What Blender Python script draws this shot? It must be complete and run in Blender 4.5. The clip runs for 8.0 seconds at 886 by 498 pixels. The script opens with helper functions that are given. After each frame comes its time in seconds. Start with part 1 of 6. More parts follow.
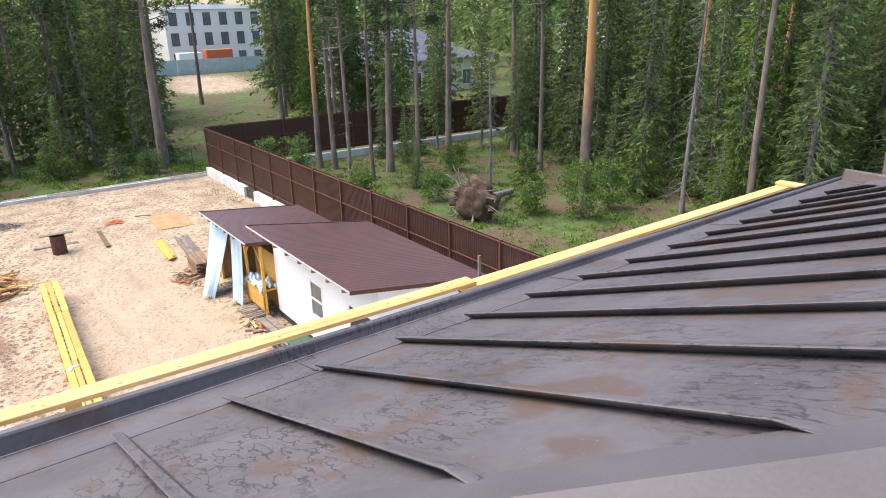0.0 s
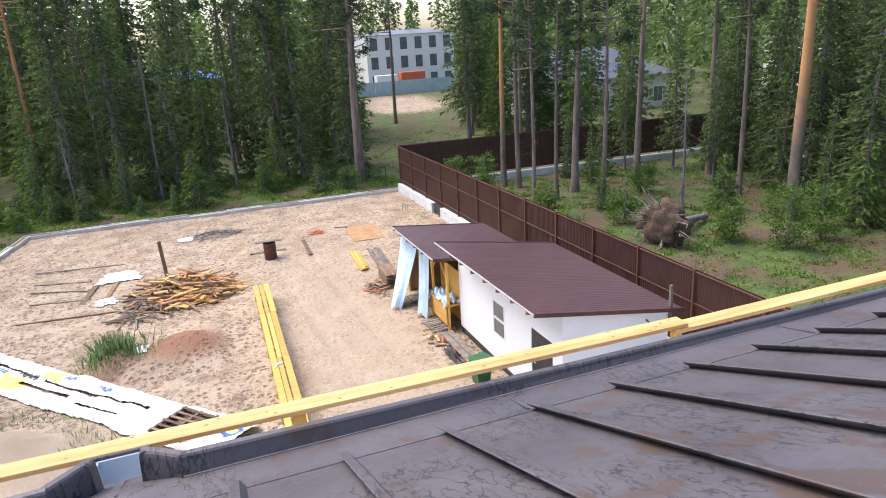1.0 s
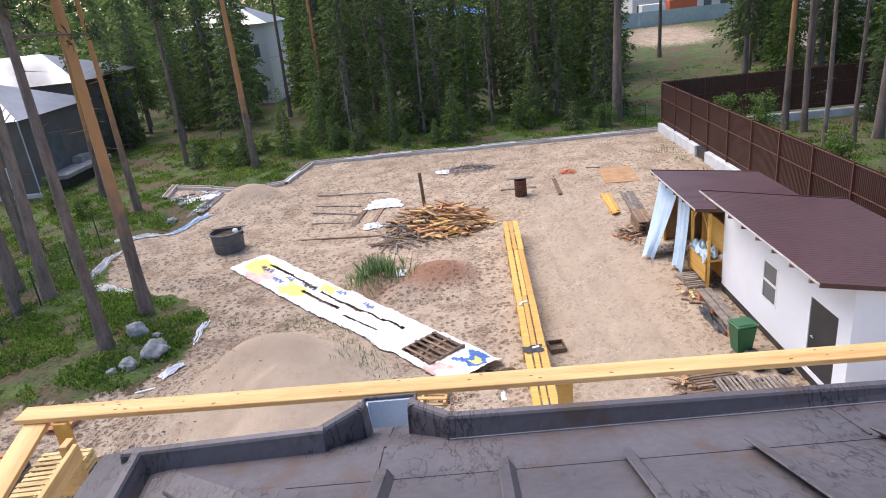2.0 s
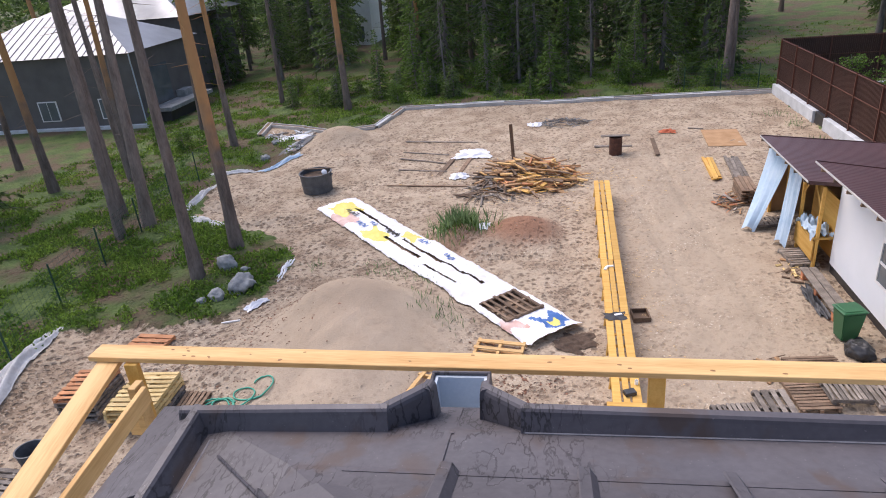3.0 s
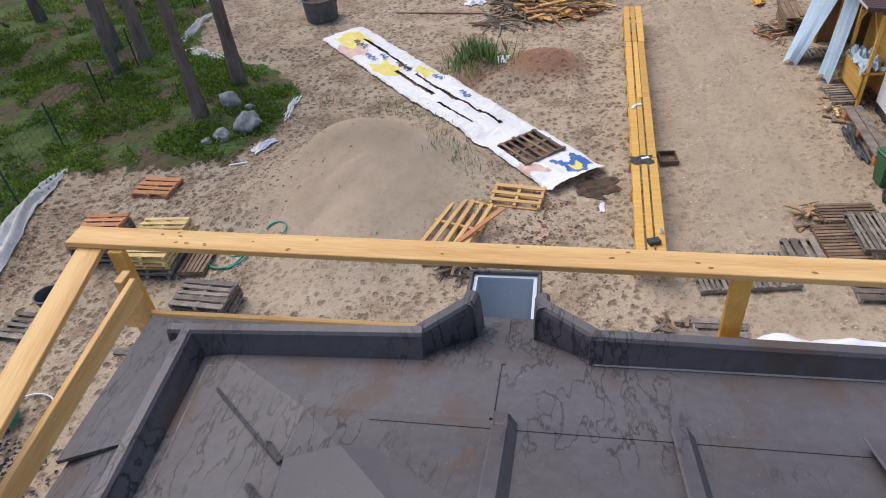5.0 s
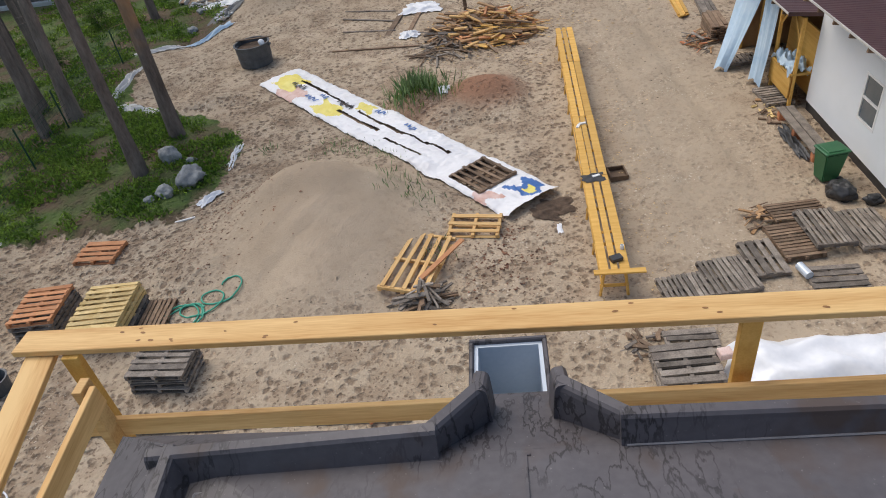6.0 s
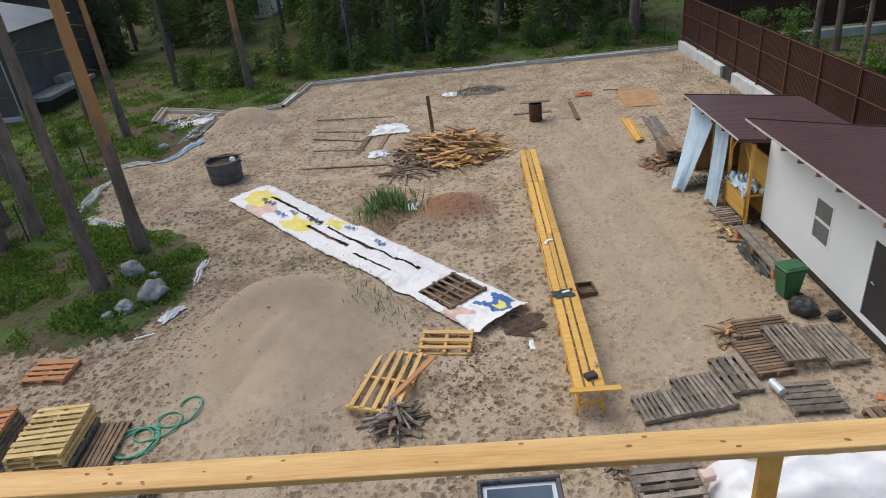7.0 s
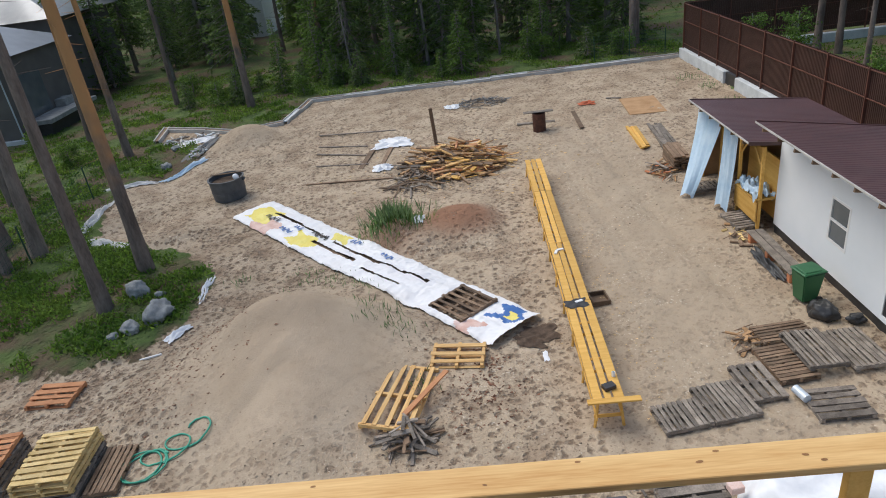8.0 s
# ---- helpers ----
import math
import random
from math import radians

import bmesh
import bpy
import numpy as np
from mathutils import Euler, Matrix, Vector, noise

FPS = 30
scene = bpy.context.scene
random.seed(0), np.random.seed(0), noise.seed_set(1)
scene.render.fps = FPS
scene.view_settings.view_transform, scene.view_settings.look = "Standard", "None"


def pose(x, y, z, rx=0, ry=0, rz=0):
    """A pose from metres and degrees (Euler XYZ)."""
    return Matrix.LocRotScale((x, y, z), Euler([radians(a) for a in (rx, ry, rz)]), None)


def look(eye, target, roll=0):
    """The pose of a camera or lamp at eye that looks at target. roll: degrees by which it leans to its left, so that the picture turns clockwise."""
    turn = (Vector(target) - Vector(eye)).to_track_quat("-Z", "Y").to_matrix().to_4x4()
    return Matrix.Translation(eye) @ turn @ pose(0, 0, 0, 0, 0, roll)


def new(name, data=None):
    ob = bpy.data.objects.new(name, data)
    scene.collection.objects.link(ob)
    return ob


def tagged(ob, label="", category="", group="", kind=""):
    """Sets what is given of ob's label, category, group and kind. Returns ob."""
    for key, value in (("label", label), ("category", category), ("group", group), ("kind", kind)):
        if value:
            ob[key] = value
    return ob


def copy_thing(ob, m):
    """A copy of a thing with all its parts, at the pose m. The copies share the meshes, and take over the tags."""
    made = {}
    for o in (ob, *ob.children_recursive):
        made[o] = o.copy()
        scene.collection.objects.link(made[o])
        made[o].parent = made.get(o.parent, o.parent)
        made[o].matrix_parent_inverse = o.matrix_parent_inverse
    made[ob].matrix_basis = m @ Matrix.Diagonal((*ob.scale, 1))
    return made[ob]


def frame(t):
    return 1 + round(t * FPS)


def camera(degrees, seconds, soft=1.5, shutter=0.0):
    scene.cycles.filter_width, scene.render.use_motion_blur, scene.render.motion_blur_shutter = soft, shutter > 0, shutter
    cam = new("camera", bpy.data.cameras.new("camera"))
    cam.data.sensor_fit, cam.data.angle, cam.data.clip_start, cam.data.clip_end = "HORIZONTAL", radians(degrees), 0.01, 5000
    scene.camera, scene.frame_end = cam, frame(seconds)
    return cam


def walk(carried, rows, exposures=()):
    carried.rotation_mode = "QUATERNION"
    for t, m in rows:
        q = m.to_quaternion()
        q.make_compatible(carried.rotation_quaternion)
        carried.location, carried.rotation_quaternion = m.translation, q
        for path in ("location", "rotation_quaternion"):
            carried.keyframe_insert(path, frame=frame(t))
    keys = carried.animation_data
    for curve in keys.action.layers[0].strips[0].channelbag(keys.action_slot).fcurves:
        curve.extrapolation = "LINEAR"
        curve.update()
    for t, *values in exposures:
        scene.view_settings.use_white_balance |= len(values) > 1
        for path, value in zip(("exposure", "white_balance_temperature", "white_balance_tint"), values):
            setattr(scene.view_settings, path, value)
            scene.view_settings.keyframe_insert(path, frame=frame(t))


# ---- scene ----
cam = camera(67.4, 8.0, soft=1.0)
PATH = [
    (0, (0.905, -3.795, 10.915), (2.009, -2.269, 10.241), -1.2),
    (0.5, (0.786, -3.717, 10.962), (1.651, -2.001, 10.409), -3.6),
    (1, (0.709, -3.556, 11.037), (1.362, -1.765, 10.432), -3.4),
    (1.5, (0.619, -3.265, 10.971), (0.798, -1.405, 10.258), -5.7),
    (1.7, (0.536, -3.093, 11.005), (0.55, -1.226, 10.289), -6.5),
    (2.8, (0.593, -2.559, 10.935), (0.385, -0.735, 10.14), -5.8),
    (3, (0.506, -2.446, 10.929), (0.174, -0.659, 10.094), -5.4),
    (3.5, (0.422, -2.252, 10.898), (0.088, -0.587, 9.842), -5.7),
    (4, (0.365, -2.015, 10.86), (-0.082, -0.465, 9.678), -6.3),
    (4.5, (0.315, -1.667, 10.833), (-0.181, -0.217, 9.548), -8.4),
    (5, (0.194, -1.577, 10.761), (-0.167, -0.062, 9.506), -6.9),
    (5.2, (0.116, -1.525, 10.767), (-0.091, 0.019, 9.514), -7.1),
    (6.3, (-0.074, -1.134, 10.804), (-0.303, 0.465, 9.625), -9.7),
    (6.5, (-0.108, -1.087, 10.783), (-0.359, 0.536, 9.641), -8.2),
    (7, (-0.25, -1.089, 10.808), (-0.332, 0.676, 9.871), -6.6),
    (7.5, (-0.446, -1.026, 10.789), (-0.564, 0.728, 9.835), -6.2),
    (8, (-0.458, -0.831, 10.612), (-0.543, 0.954, 9.714), -8.0),
]
walk(cam, [(t, look(eye, target, roll)) for t, eye, target, roll in PATH],
     exposures=[(0.0, 1.42, 6950, 14), (1.5, 1.05, 6550, 18), (3.0, 0.66, 6550, 19), (4.5, 0.33, 6600, 15), (5.2, 0.27, 6600, 12), (6.5, 0.12, 6850, 8), (7.5, 0.18, 6700, 7), (8.0, 0.24, 6550, 7)])

# ---------------------------------------------------------------- world and light
SUN_ELEV, SUN_AZ = radians(58), radians(-48)
world = bpy.data.worlds.new("overcast_sky")
scene.world = world
world.use_nodes = True
wn = world.node_tree
sky = wn.nodes.new("ShaderNodeTexSky")
sky.sky_type, sky.sun_disc = "NISHITA", False
sky.sun_elevation, sky.sun_rotation = SUN_ELEV, SUN_AZ
sky.air_density, sky.dust_density, sky.ozone_density = 1.0, 2.4, 0.9
wn.nodes["Background"].inputs["Strength"].default_value = 0.15
wn.links.new(sky.outputs["Color"], wn.nodes["Background"].inputs["Color"])
sun = new("sun", bpy.data.lights.new("sun", "SUN"))
sun.data.energy, sun.data.angle, sun.data.color = 1.5, radians(50), (1.0, 0.97, 0.93)
sun.matrix_world = look((20 * math.sin(SUN_AZ), 20 * math.cos(SUN_AZ), 20 * math.tan(SUN_ELEV)), (0, 0, 0))


# ---------------------------------------------------------------- materials
def mat(name, c1, c2, scale=3.0, rough=0.8, bump=0.15, fine=40.0, metal=0.0, rand=0.0, stretch=(1, 1, 1), island=0.0, lo=0.35, hi=0.65, world_space=False):
    """Two colours mixed by a coarse and a fine noise, with relief, and variation from object to object or island to island."""
    m = bpy.data.materials.new(name)
    m.use_nodes = True
    t = m.node_tree
    n, k = t.nodes, t.links
    b = n["Principled BSDF"]
    if world_space:
        src = n.new("ShaderNodeNewGeometry").outputs["Position"]
    else:
        src = n.new("ShaderNodeTexCoord").outputs["Object"]
    mp = n.new("ShaderNodeMapping")
    mp.inputs["Scale"].default_value = stretch
    k.new(src, mp.inputs["Vector"])
    info = n.new("ShaderNodeObjectInfo")
    if not world_space:
        sc = n.new("ShaderNodeMath")
        sc.operation = "MULTIPLY"
        sc.inputs[1].default_value = 37.0
        k.new(info.outputs["Random"], sc.inputs[0])
        k.new(sc.outputs[0], mp.inputs["Location"])
    a = n.new("ShaderNodeTexNoise")
    a.inputs["Scale"].default_value, a.inputs["Detail"].default_value = scale, 6
    f = n.new("ShaderNodeTexNoise")
    f.inputs["Scale"].default_value, f.inputs["Detail"].default_value = fine, 4
    for x in (a, f):
        k.new(mp.outputs["Vector"], x.inputs["Vector"])
    s = n.new("ShaderNodeMath")
    s.operation = "MULTIPLY_ADD"
    s.inputs[1].default_value, s.inputs[2].default_value = 0.35, 0.0
    k.new(f.outputs["Fac"], s.inputs[0])
    s2 = n.new("ShaderNodeMath")
    s2.operation = "MULTIPLY_ADD"
    s2.inputs[1].default_value = 0.65
    k.new(a.outputs["Fac"], s2.inputs[0])
    k.new(s.outputs[0], s2.inputs[2])
    r = n.new("ShaderNodeMapRange")
    r.inputs["From Min"].default_value, r.inputs["From Max"].default_value = lo, hi
    k.new(s2.outputs[0], r.inputs["Value"])
    mix = n.new("ShaderNodeMix")
    mix.data_type = "RGBA"
    mix.inputs["A"].default_value, mix.inputs["B"].default_value = (*c1, 1), (*c2, 1)
    k.new(r.outputs["Result"], mix.inputs["Factor"])
    col = mix.outputs["Result"]
    if rand or island:
        h = n.new("ShaderNodeHueSaturation")
        v = n.new("ShaderNodeMapRange")
        amount = rand or island
        v.inputs["To Min"].default_value, v.inputs["To Max"].default_value = 1 - amount, 1 + amount
        k.new(n.new("ShaderNodeNewGeometry").outputs["Random Per Island"] if island else info.outputs["Random"], v.inputs["Value"])
        k.new(v.outputs["Result"], h.inputs["Value"])
        k.new(col, h.inputs["Color"])
        col = h.outputs["Color"]
    k.new(col, b.inputs["Base Color"])
    b.inputs["Roughness"].default_value, b.inputs["Metallic"].default_value = rough, metal
    if bump:
        u = n.new("ShaderNodeBump")
        u.inputs["Strength"].default_value, u.inputs["Distance"].default_value = bump, 0.02
        k.new(s2.outputs[0], u.inputs["Height"])
        k.new(u.outputs["Normal"], b.inputs["Normal"])
    return m


def leafy(name, c1, c2, amount=0.45):
    m = mat(name, c1, c2, scale=0.6, rough=0.75, bump=0, fine=9, island=amount)
    t = m.node_tree
    b = t.nodes["Principled BSDF"]
    tr, add = t.nodes.new("ShaderNodeBsdfTranslucent"), t.nodes.new("ShaderNodeMixShader")
    add.inputs["Fac"].default_value = 0.48
    t.links.new(b.inputs["Base Color"].links[0].from_socket, tr.inputs["Color"])
    t.links.new(b.outputs[0], add.inputs[1])
    t.links.new(tr.outputs[0], add.inputs[2])
    t.links.new(add.outputs[0], t.nodes["Material Output"].inputs["Surface"])
    return m


MEMBRANE = mat("roof_membrane", (0.070, 0.063, 0.068), (0.109, 0.099, 0.105), scale=1.3, rough=0.45, bump=0.16, fine=22, lo=0.36, hi=0.62, world_space=True)


def weather_membrane():
    """Thin crooked dirt runs, and brown puddle marks, over the membrane."""
    t = MEMBRANE.node_tree
    n, k = t.nodes, t.links
    b = n["Principled BSDF"]
    col = b.inputs["Base Color"].links[0].from_socket
    pos = n.new("ShaderNodeNewGeometry").outputs["Position"]

    def tex(scale, stretch, detail=4):
        mp, x = n.new("ShaderNodeMapping"), n.new("ShaderNodeTexNoise")
        mp.inputs["Scale"].default_value = stretch
        x.inputs["Scale"].default_value, x.inputs["Detail"].default_value = scale, detail
        k.new(pos, mp.inputs["Vector"])
        k.new(mp.outputs["Vector"], x.inputs["Vector"])
        return x

    def rng_(v, lo, hi, p=0.0, q=1.0):
        x = n.new("ShaderNodeMapRange")
        for key, w in (("From Min", lo), ("From Max", hi), ("To Min", p), ("To Max", q)):
            x.inputs[key].default_value = w
        k.new(v, x.inputs["Value"])
        return x.outputs["Result"]

    def mul(p, q):
        x = n.new("ShaderNodeMath")
        x.operation = "MULTIPLY"
        k.new(p, x.inputs[0]), k.new(q, x.inputs[1])
        return x.outputs[0]

    def over(f, under, colour):
        x = n.new("ShaderNodeMix")
        x.data_type = "RGBA"
        x.inputs["B"].default_value = (*colour, 1)
        k.new(f, x.inputs["Factor"]), k.new(under, x.inputs["A"])
        return x.outputs["Result"]

    run = tex(7.5, (2.0, 0.62, 0.62), 8).outputs["Fac"]
    band = n.new("ShaderNodeMath")
    band.operation = "SUBTRACT"
    band.inputs[1].default_value = 0.5
    k.new(run, band.inputs[0])
    ab = n.new("ShaderNodeMath")
    ab.operation = "ABSOLUTE"
    k.new(band.outputs[0], ab.inputs[0])
    thin = rng_(ab.outputs[0], 0.008, 0.028, 1, 0)
    col = over(mul(thin, rng_(tex(1.1, (1, 1, 1)).outputs["Fac"], 0.44, 0.53, 0, 0.85)), col, (0.026, 0.022, 0.022))
    col = over(mul(rng_(tex(2.6, (1.2, 0.8, 1)).outputs["Fac"], 0.53, 0.60, 0, 0.8), rng_(tex(0.9, (1, 1, 1)).outputs["Fac"], 0.46, 0.54)), col, (0.090, 0.060, 0.045))
    col = over(rng_(tex(60, (1, 1, 1), 2).outputs["Fac"], 0.70, 0.76, 0, 0.5), col, (0.24, 0.22, 0.21))
    k.new(col, b.inputs["Base Color"])
    k.new(rng_(tex(1.8, (1, 1, 1)).outputs["Fac"], 0.35, 0.65, 0.46, 0.66), b.inputs["Roughness"])


weather_membrane()
CAPSHEET = mat("cap_sheet_membrane", (0.078, 0.071, 0.076), (0.100, 0.091, 0.097), scale=2.2, rough=0.55, bump=0.12, fine=60, lo=0.36, hi=0.62, world_space=True)
FRESH = mat("fresh_pine", (0.58, 0.31, 0.10), (0.79, 0.52, 0.22), scale=2.6, rough=0.7, bump=0.12, fine=26, rand=0.12, stretch=(0.22, 3.4, 3.4), lo=0.36, hi=0.60)
AMBER = mat("amber_pine", (0.60, 0.32, 0.06), (0.74, 0.45, 0.12), scale=3, rough=0.7, bump=0.1, fine=30, rand=0.18, stretch=(3, 0.25, 3))
PALE = mat("pale_pine", (0.52, 0.36, 0.13), (0.74, 0.56, 0.27), scale=3, rough=0.75, bump=0.1, fine=30, rand=0.2)
ORANGE = mat("orange_wood", (0.50, 0.21, 0.09), (0.62, 0.30, 0.14), scale=3, rough=0.8, bump=0.1, fine=30, rand=0.2)
GREYWOOD = mat("weathered_wood", (0.135, 0.112, 0.092), (0.31, 0.265, 0.22), scale=3.5, rough=0.85, bump=0.25, fine=30, rand=0.42, lo=0.38, hi=0.62)
BROWNWOOD = mat("brown_wood", (0.14, 0.088, 0.054), (0.28, 0.192, 0.125), scale=3, rough=0.85, bump=0.15, fine=30, rand=0.35)
FENCE = mat("brown_sheet_steel", (0.055, 0.026, 0.020), (0.085, 0.040, 0.030), scale=1.0, rough=0.45, bump=0.03, fine=12)
FENCERAIL = mat("red_brown_steel", (0.12, 0.048, 0.033), (0.155, 0.064, 0.043), scale=2, rough=0.5, bump=0.05)
SHEDROOF = mat("brown_roof_steel", (0.075, 0.033, 0.030), (0.11, 0.05, 0.045), scale=0.9, rough=0.4, bump=0.03, fine=10)
STUCCO = mat("white_stucco", (0.78, 0.81, 0.82), (0.85, 0.87, 0.88), scale=0.8, rough=0.9, bump=0.1, fine=60)
CONCRETE = mat("pale_concrete", (0.50, 0.53, 0.54), (0.70, 0.73, 0.74), scale=1.5, rough=0.9, bump=0.25, fine=25)
KERBWOOD = mat("grey_formwork", (0.42, 0.41, 0.38), (0.66, 0.64, 0.60), scale=1.2, rough=0.9, bump=0.2, fine=20)
STONE = mat("grey_boulder", (0.20, 0.21, 0.21), (0.37, 0.38, 0.37), scale=2.5, rough=0.9, bump=0.4, fine=18)
FILM = mat("white_film", (0.74, 0.76, 0.79), (0.86, 0.87, 0.89), scale=2, rough=0.35, bump=0.3, fine=9)
DUSTYFILM = mat("dusty_film", (0.46, 0.46, 0.45), (0.66, 0.66, 0.65), scale=2, rough=0.6, bump=0.4, fine=9)
SOIL = mat("root_soil", (0.055, 0.036, 0.024), (0.14, 0.095, 0.065), scale=5, rough=0.95, bump=0.6, fine=22)
BLUEFILM = mat("pale_blue_film", (0.38, 0.54, 0.68), (0.54, 0.67, 0.77), scale=1.5, rough=0.35, bump=0.35, fine=7)
BANNER = mat("banner_vinyl", (0.80, 0.79, 0.79), (0.88, 0.88, 0.88), scale=1.4, rough=0.5, bump=0.3, fine=8)
YELLOW = mat("yellow_print", (0.80, 0.66, 0.10), (0.86, 0.76, 0.22), scale=2, rough=0.5, bump=0.1)
BLUE = mat("blue_print", (0.04, 0.13, 0.38), (0.08, 0.20, 0.48), scale=2, rough=0.5, bump=0.1)
PINK = mat("rust_print", (0.62, 0.36, 0.28), (0.78, 0.60, 0.54), scale=3, rough=0.6, bump=0.1)
GREENBIN = mat("green_plastic", (0.02, 0.11, 0.045), (0.035, 0.15, 0.06), scale=2, rough=0.4, bump=0.04)
BLACKPL = mat("black_plastic", (0.018, 0.018, 0.02), (0.05, 0.05, 0.05), scale=3, rough=0.45, bump=0.15)
TUBMAT = mat("grey_black_tub", (0.06, 0.065, 0.07), (0.12, 0.127, 0.133), scale=3, rough=0.55, bump=0.1)
RUST = mat("rusty_steel", (0.06, 0.025, 0.018), (0.14, 0.06, 0.035), scale=5, rough=0.85, bump=0.3)
OSB = mat("rusty_board", (0.36, 0.20, 0.09), (0.50, 0.31, 0.16), scale=2, rough=0.85, bump=0.2)
HOPPER = mat("pale_zinc", (0.50, 0.57, 0.64), (0.60, 0.66, 0.72), scale=1.5, rough=0.3, bump=0.02, metal=0.15)
DARKGLASS = mat("window_glass", (0.10, 0.12, 0.13), (0.16, 0.18, 0.19), scale=1, rough=0.08, bump=0)
WHITEPAINT = mat("white_paint", (0.78, 0.78, 0.76), (0.85, 0.85, 0.83), scale=3, rough=0.5, bump=0.03)
DOORDARK = mat("dark_door_paint", (0.035, 0.033, 0.035), (0.05, 0.048, 0.05), scale=2, rough=0.5, bump=0.03)
HOSE = mat("green_hose", (0.04, 0.34, 0.22), (0.07, 0.42, 0.28), scale=3, rough=0.45, bump=0)
CHIPS = mat("black_stone_chips", (0.015, 0.016, 0.018), (0.10, 0.10, 0.105), scale=3, rough=0.7, bump=0.2, island=0.7)
FOAM = mat("ragged_white_foam", (0.62, 0.60, 0.55), (0.80, 0.78, 0.73), scale=9, rough=0.9, bump=0.5)
PINEBARK = mat("pine_bark", (0.115, 0.088, 0.073), (0.26, 0.205, 0.172), scale=4, rough=0.95, bump=0.6, fine=22, stretch=(1, 1, 0.25), rand=0.2)
ORANGEBARK = mat("orange_pine_bark", (0.26, 0.115, 0.05), (0.46, 0.23, 0.10), scale=3, rough=0.9, bump=0.4, fine=22, stretch=(1, 1, 0.3), rand=0.2)
GREYBARK = mat("spruce_bark", (0.12, 0.11, 0.10), (0.26, 0.24, 0.22), scale=4, rough=0.95, bump=0.5, fine=22, stretch=(1, 1, 0.3), rand=0.2)
NEEDLE = leafy("spruce_needles", (0.072, 0.125, 0.038), (0.165, 0.240, 0.070))
PINENEEDLE = leafy("pine_needles", (0.035, 0.065, 0.030), (0.070, 0.115, 0.045))
LIGHTLEAF = leafy("fresh_leaves", (0.075, 0.15, 0.025), (0.16, 0.26, 0.05))
MOSS = leafy("bilberry_leaves", (0.065, 0.150, 0.014), (0.22, 0.32, 0.055))
GRASS = leafy("grass_blades", (0.11, 0.19, 0.07), (0.21, 0.30, 0.13))
HOUSEDARK = mat("dark_house_render", (0.12, 0.112, 0.105), (0.16, 0.15, 0.14), scale=1, rough=0.85, bump=0.05)
METALROOF = mat("grey_metal_roof", (0.15, 0.16, 0.175), (0.22, 0.235, 0.255), scale=0.8, rough=0.3, bump=0.02, metal=0.4)
CREAM = mat("cream_render", (0.58, 0.53, 0.46), (0.68, 0.63, 0.56), scale=0.8, rough=0.9, bump=0.05)
BLUEPOLY = mat("blue_tarpaulin", (0.03, 0.15, 0.55), (0.06, 0.24, 0.70), scale=1.0, rough=0.5, bump=0.2)
TEAL = mat("pale_teal_hoarding", (0.34, 0.46, 0.48), (0.44, 0.56, 0.58), scale=1, rough=0.6, bump=0.03)
MESHGREEN = mat("dark_green_steel", (0.012, 0.05, 0.03), (0.02, 0.08, 0.045), scale=4, rough=0.5, bump=0)
BRICK = mat("orange_brick", (0.52, 0.18, 0.08), (0.64, 0.27, 0.13), scale=8, rough=0.9, bump=0.2, rand=0.2)
REDPL = mat("red_orange_scrap", (0.5, 0.10, 0.04), (0.6, 0.17, 0.07), scale=8, rough=0.7, bump=0.2)


# ---------------------------------------------------------------- mesh helpers
def box(bm, lo, hi, m=None, bevel=0.0):
    c = [(a + b) / 2 for a, b in zip(lo, hi)]
    s = [b - a for a, b in zip(lo, hi)]
    mm = Matrix.Translation(c) @ Matrix.Diagonal((*s, 1))
    g = bmesh.ops.create_cube(bm, size=1, matrix=(m @ mm) if m else mm)
    if bevel:
        edges = list({e for v in g["verts"] for e in v.link_edges})
        bmesh.ops.bevel(bm, geom=edges, offset=bevel, segments=1, affect="EDGES")


def rod(bm, p, q, r0, r1=None, n=8):
    p, q = Vector(p), Vector(q)
    d = q - p
    m = Matrix.Translation((p + q) / 2) @ d.to_track_quat("Z", "Y").to_matrix().to_4x4()
    bmesh.ops.create_cone(bm, cap_ends=True, segments=n, radius1=r0, radius2=r0 if r1 is None else r1, depth=d.length, matrix=m)


def done(name, bm, material, smooth=False):
    me = bpy.data.meshes.new(name)
    bm.to_mesh(me)
    bm.free()
    me.materials.append(material)
    if smooth:
        me.shade_smooth()
    return me


def part(name, bm, material, parent, label="", smooth=False):
    ob = new(name, done(name, bm, material, smooth))
    ob.parent = parent
    return tagged(ob, label=label)


def piece(name, me, parent, m):
    ob = new(name, me)
    ob.parent, ob.matrix_basis = parent, m
    return ob


def thing(name, label, category, m=None, group="", kind=""):
    ob = new(name)
    ob.matrix_basis = m or Matrix()
    return tagged(ob, label, category, group, kind)


def single(name, bm, material, label, category, m=None, group="", kind="", smooth=False):
    ob = new(name, done(name, bm, material, smooth))
    ob.matrix_basis = m or Matrix()
    return tagged(ob, label, category, group, kind)


def raw(name, verts, faces, material, smooth=False):
    me = bpy.data.meshes.new(name)
    me.from_pydata(verts, [], faces)
    me.materials.append(material)
    if smooth:
        me.shade_smooth()
    return me


BOARDS = {}


def board(lx, ly, lz, material):
    """A shared board mesh, centred in x and y, from 0 to lz in z."""
    key = (round(lx, 3), round(ly, 3), round(lz, 3), material.name)
    if key not in BOARDS:
        bm = bmesh.new()
        box(bm, (-lx / 2, -ly / 2, 0), (lx / 2, ly / 2, lz), bevel=min(lx, ly, lz) * 0.12)
        BOARDS[key] = done("board", bm, material)
    return BOARDS[key]


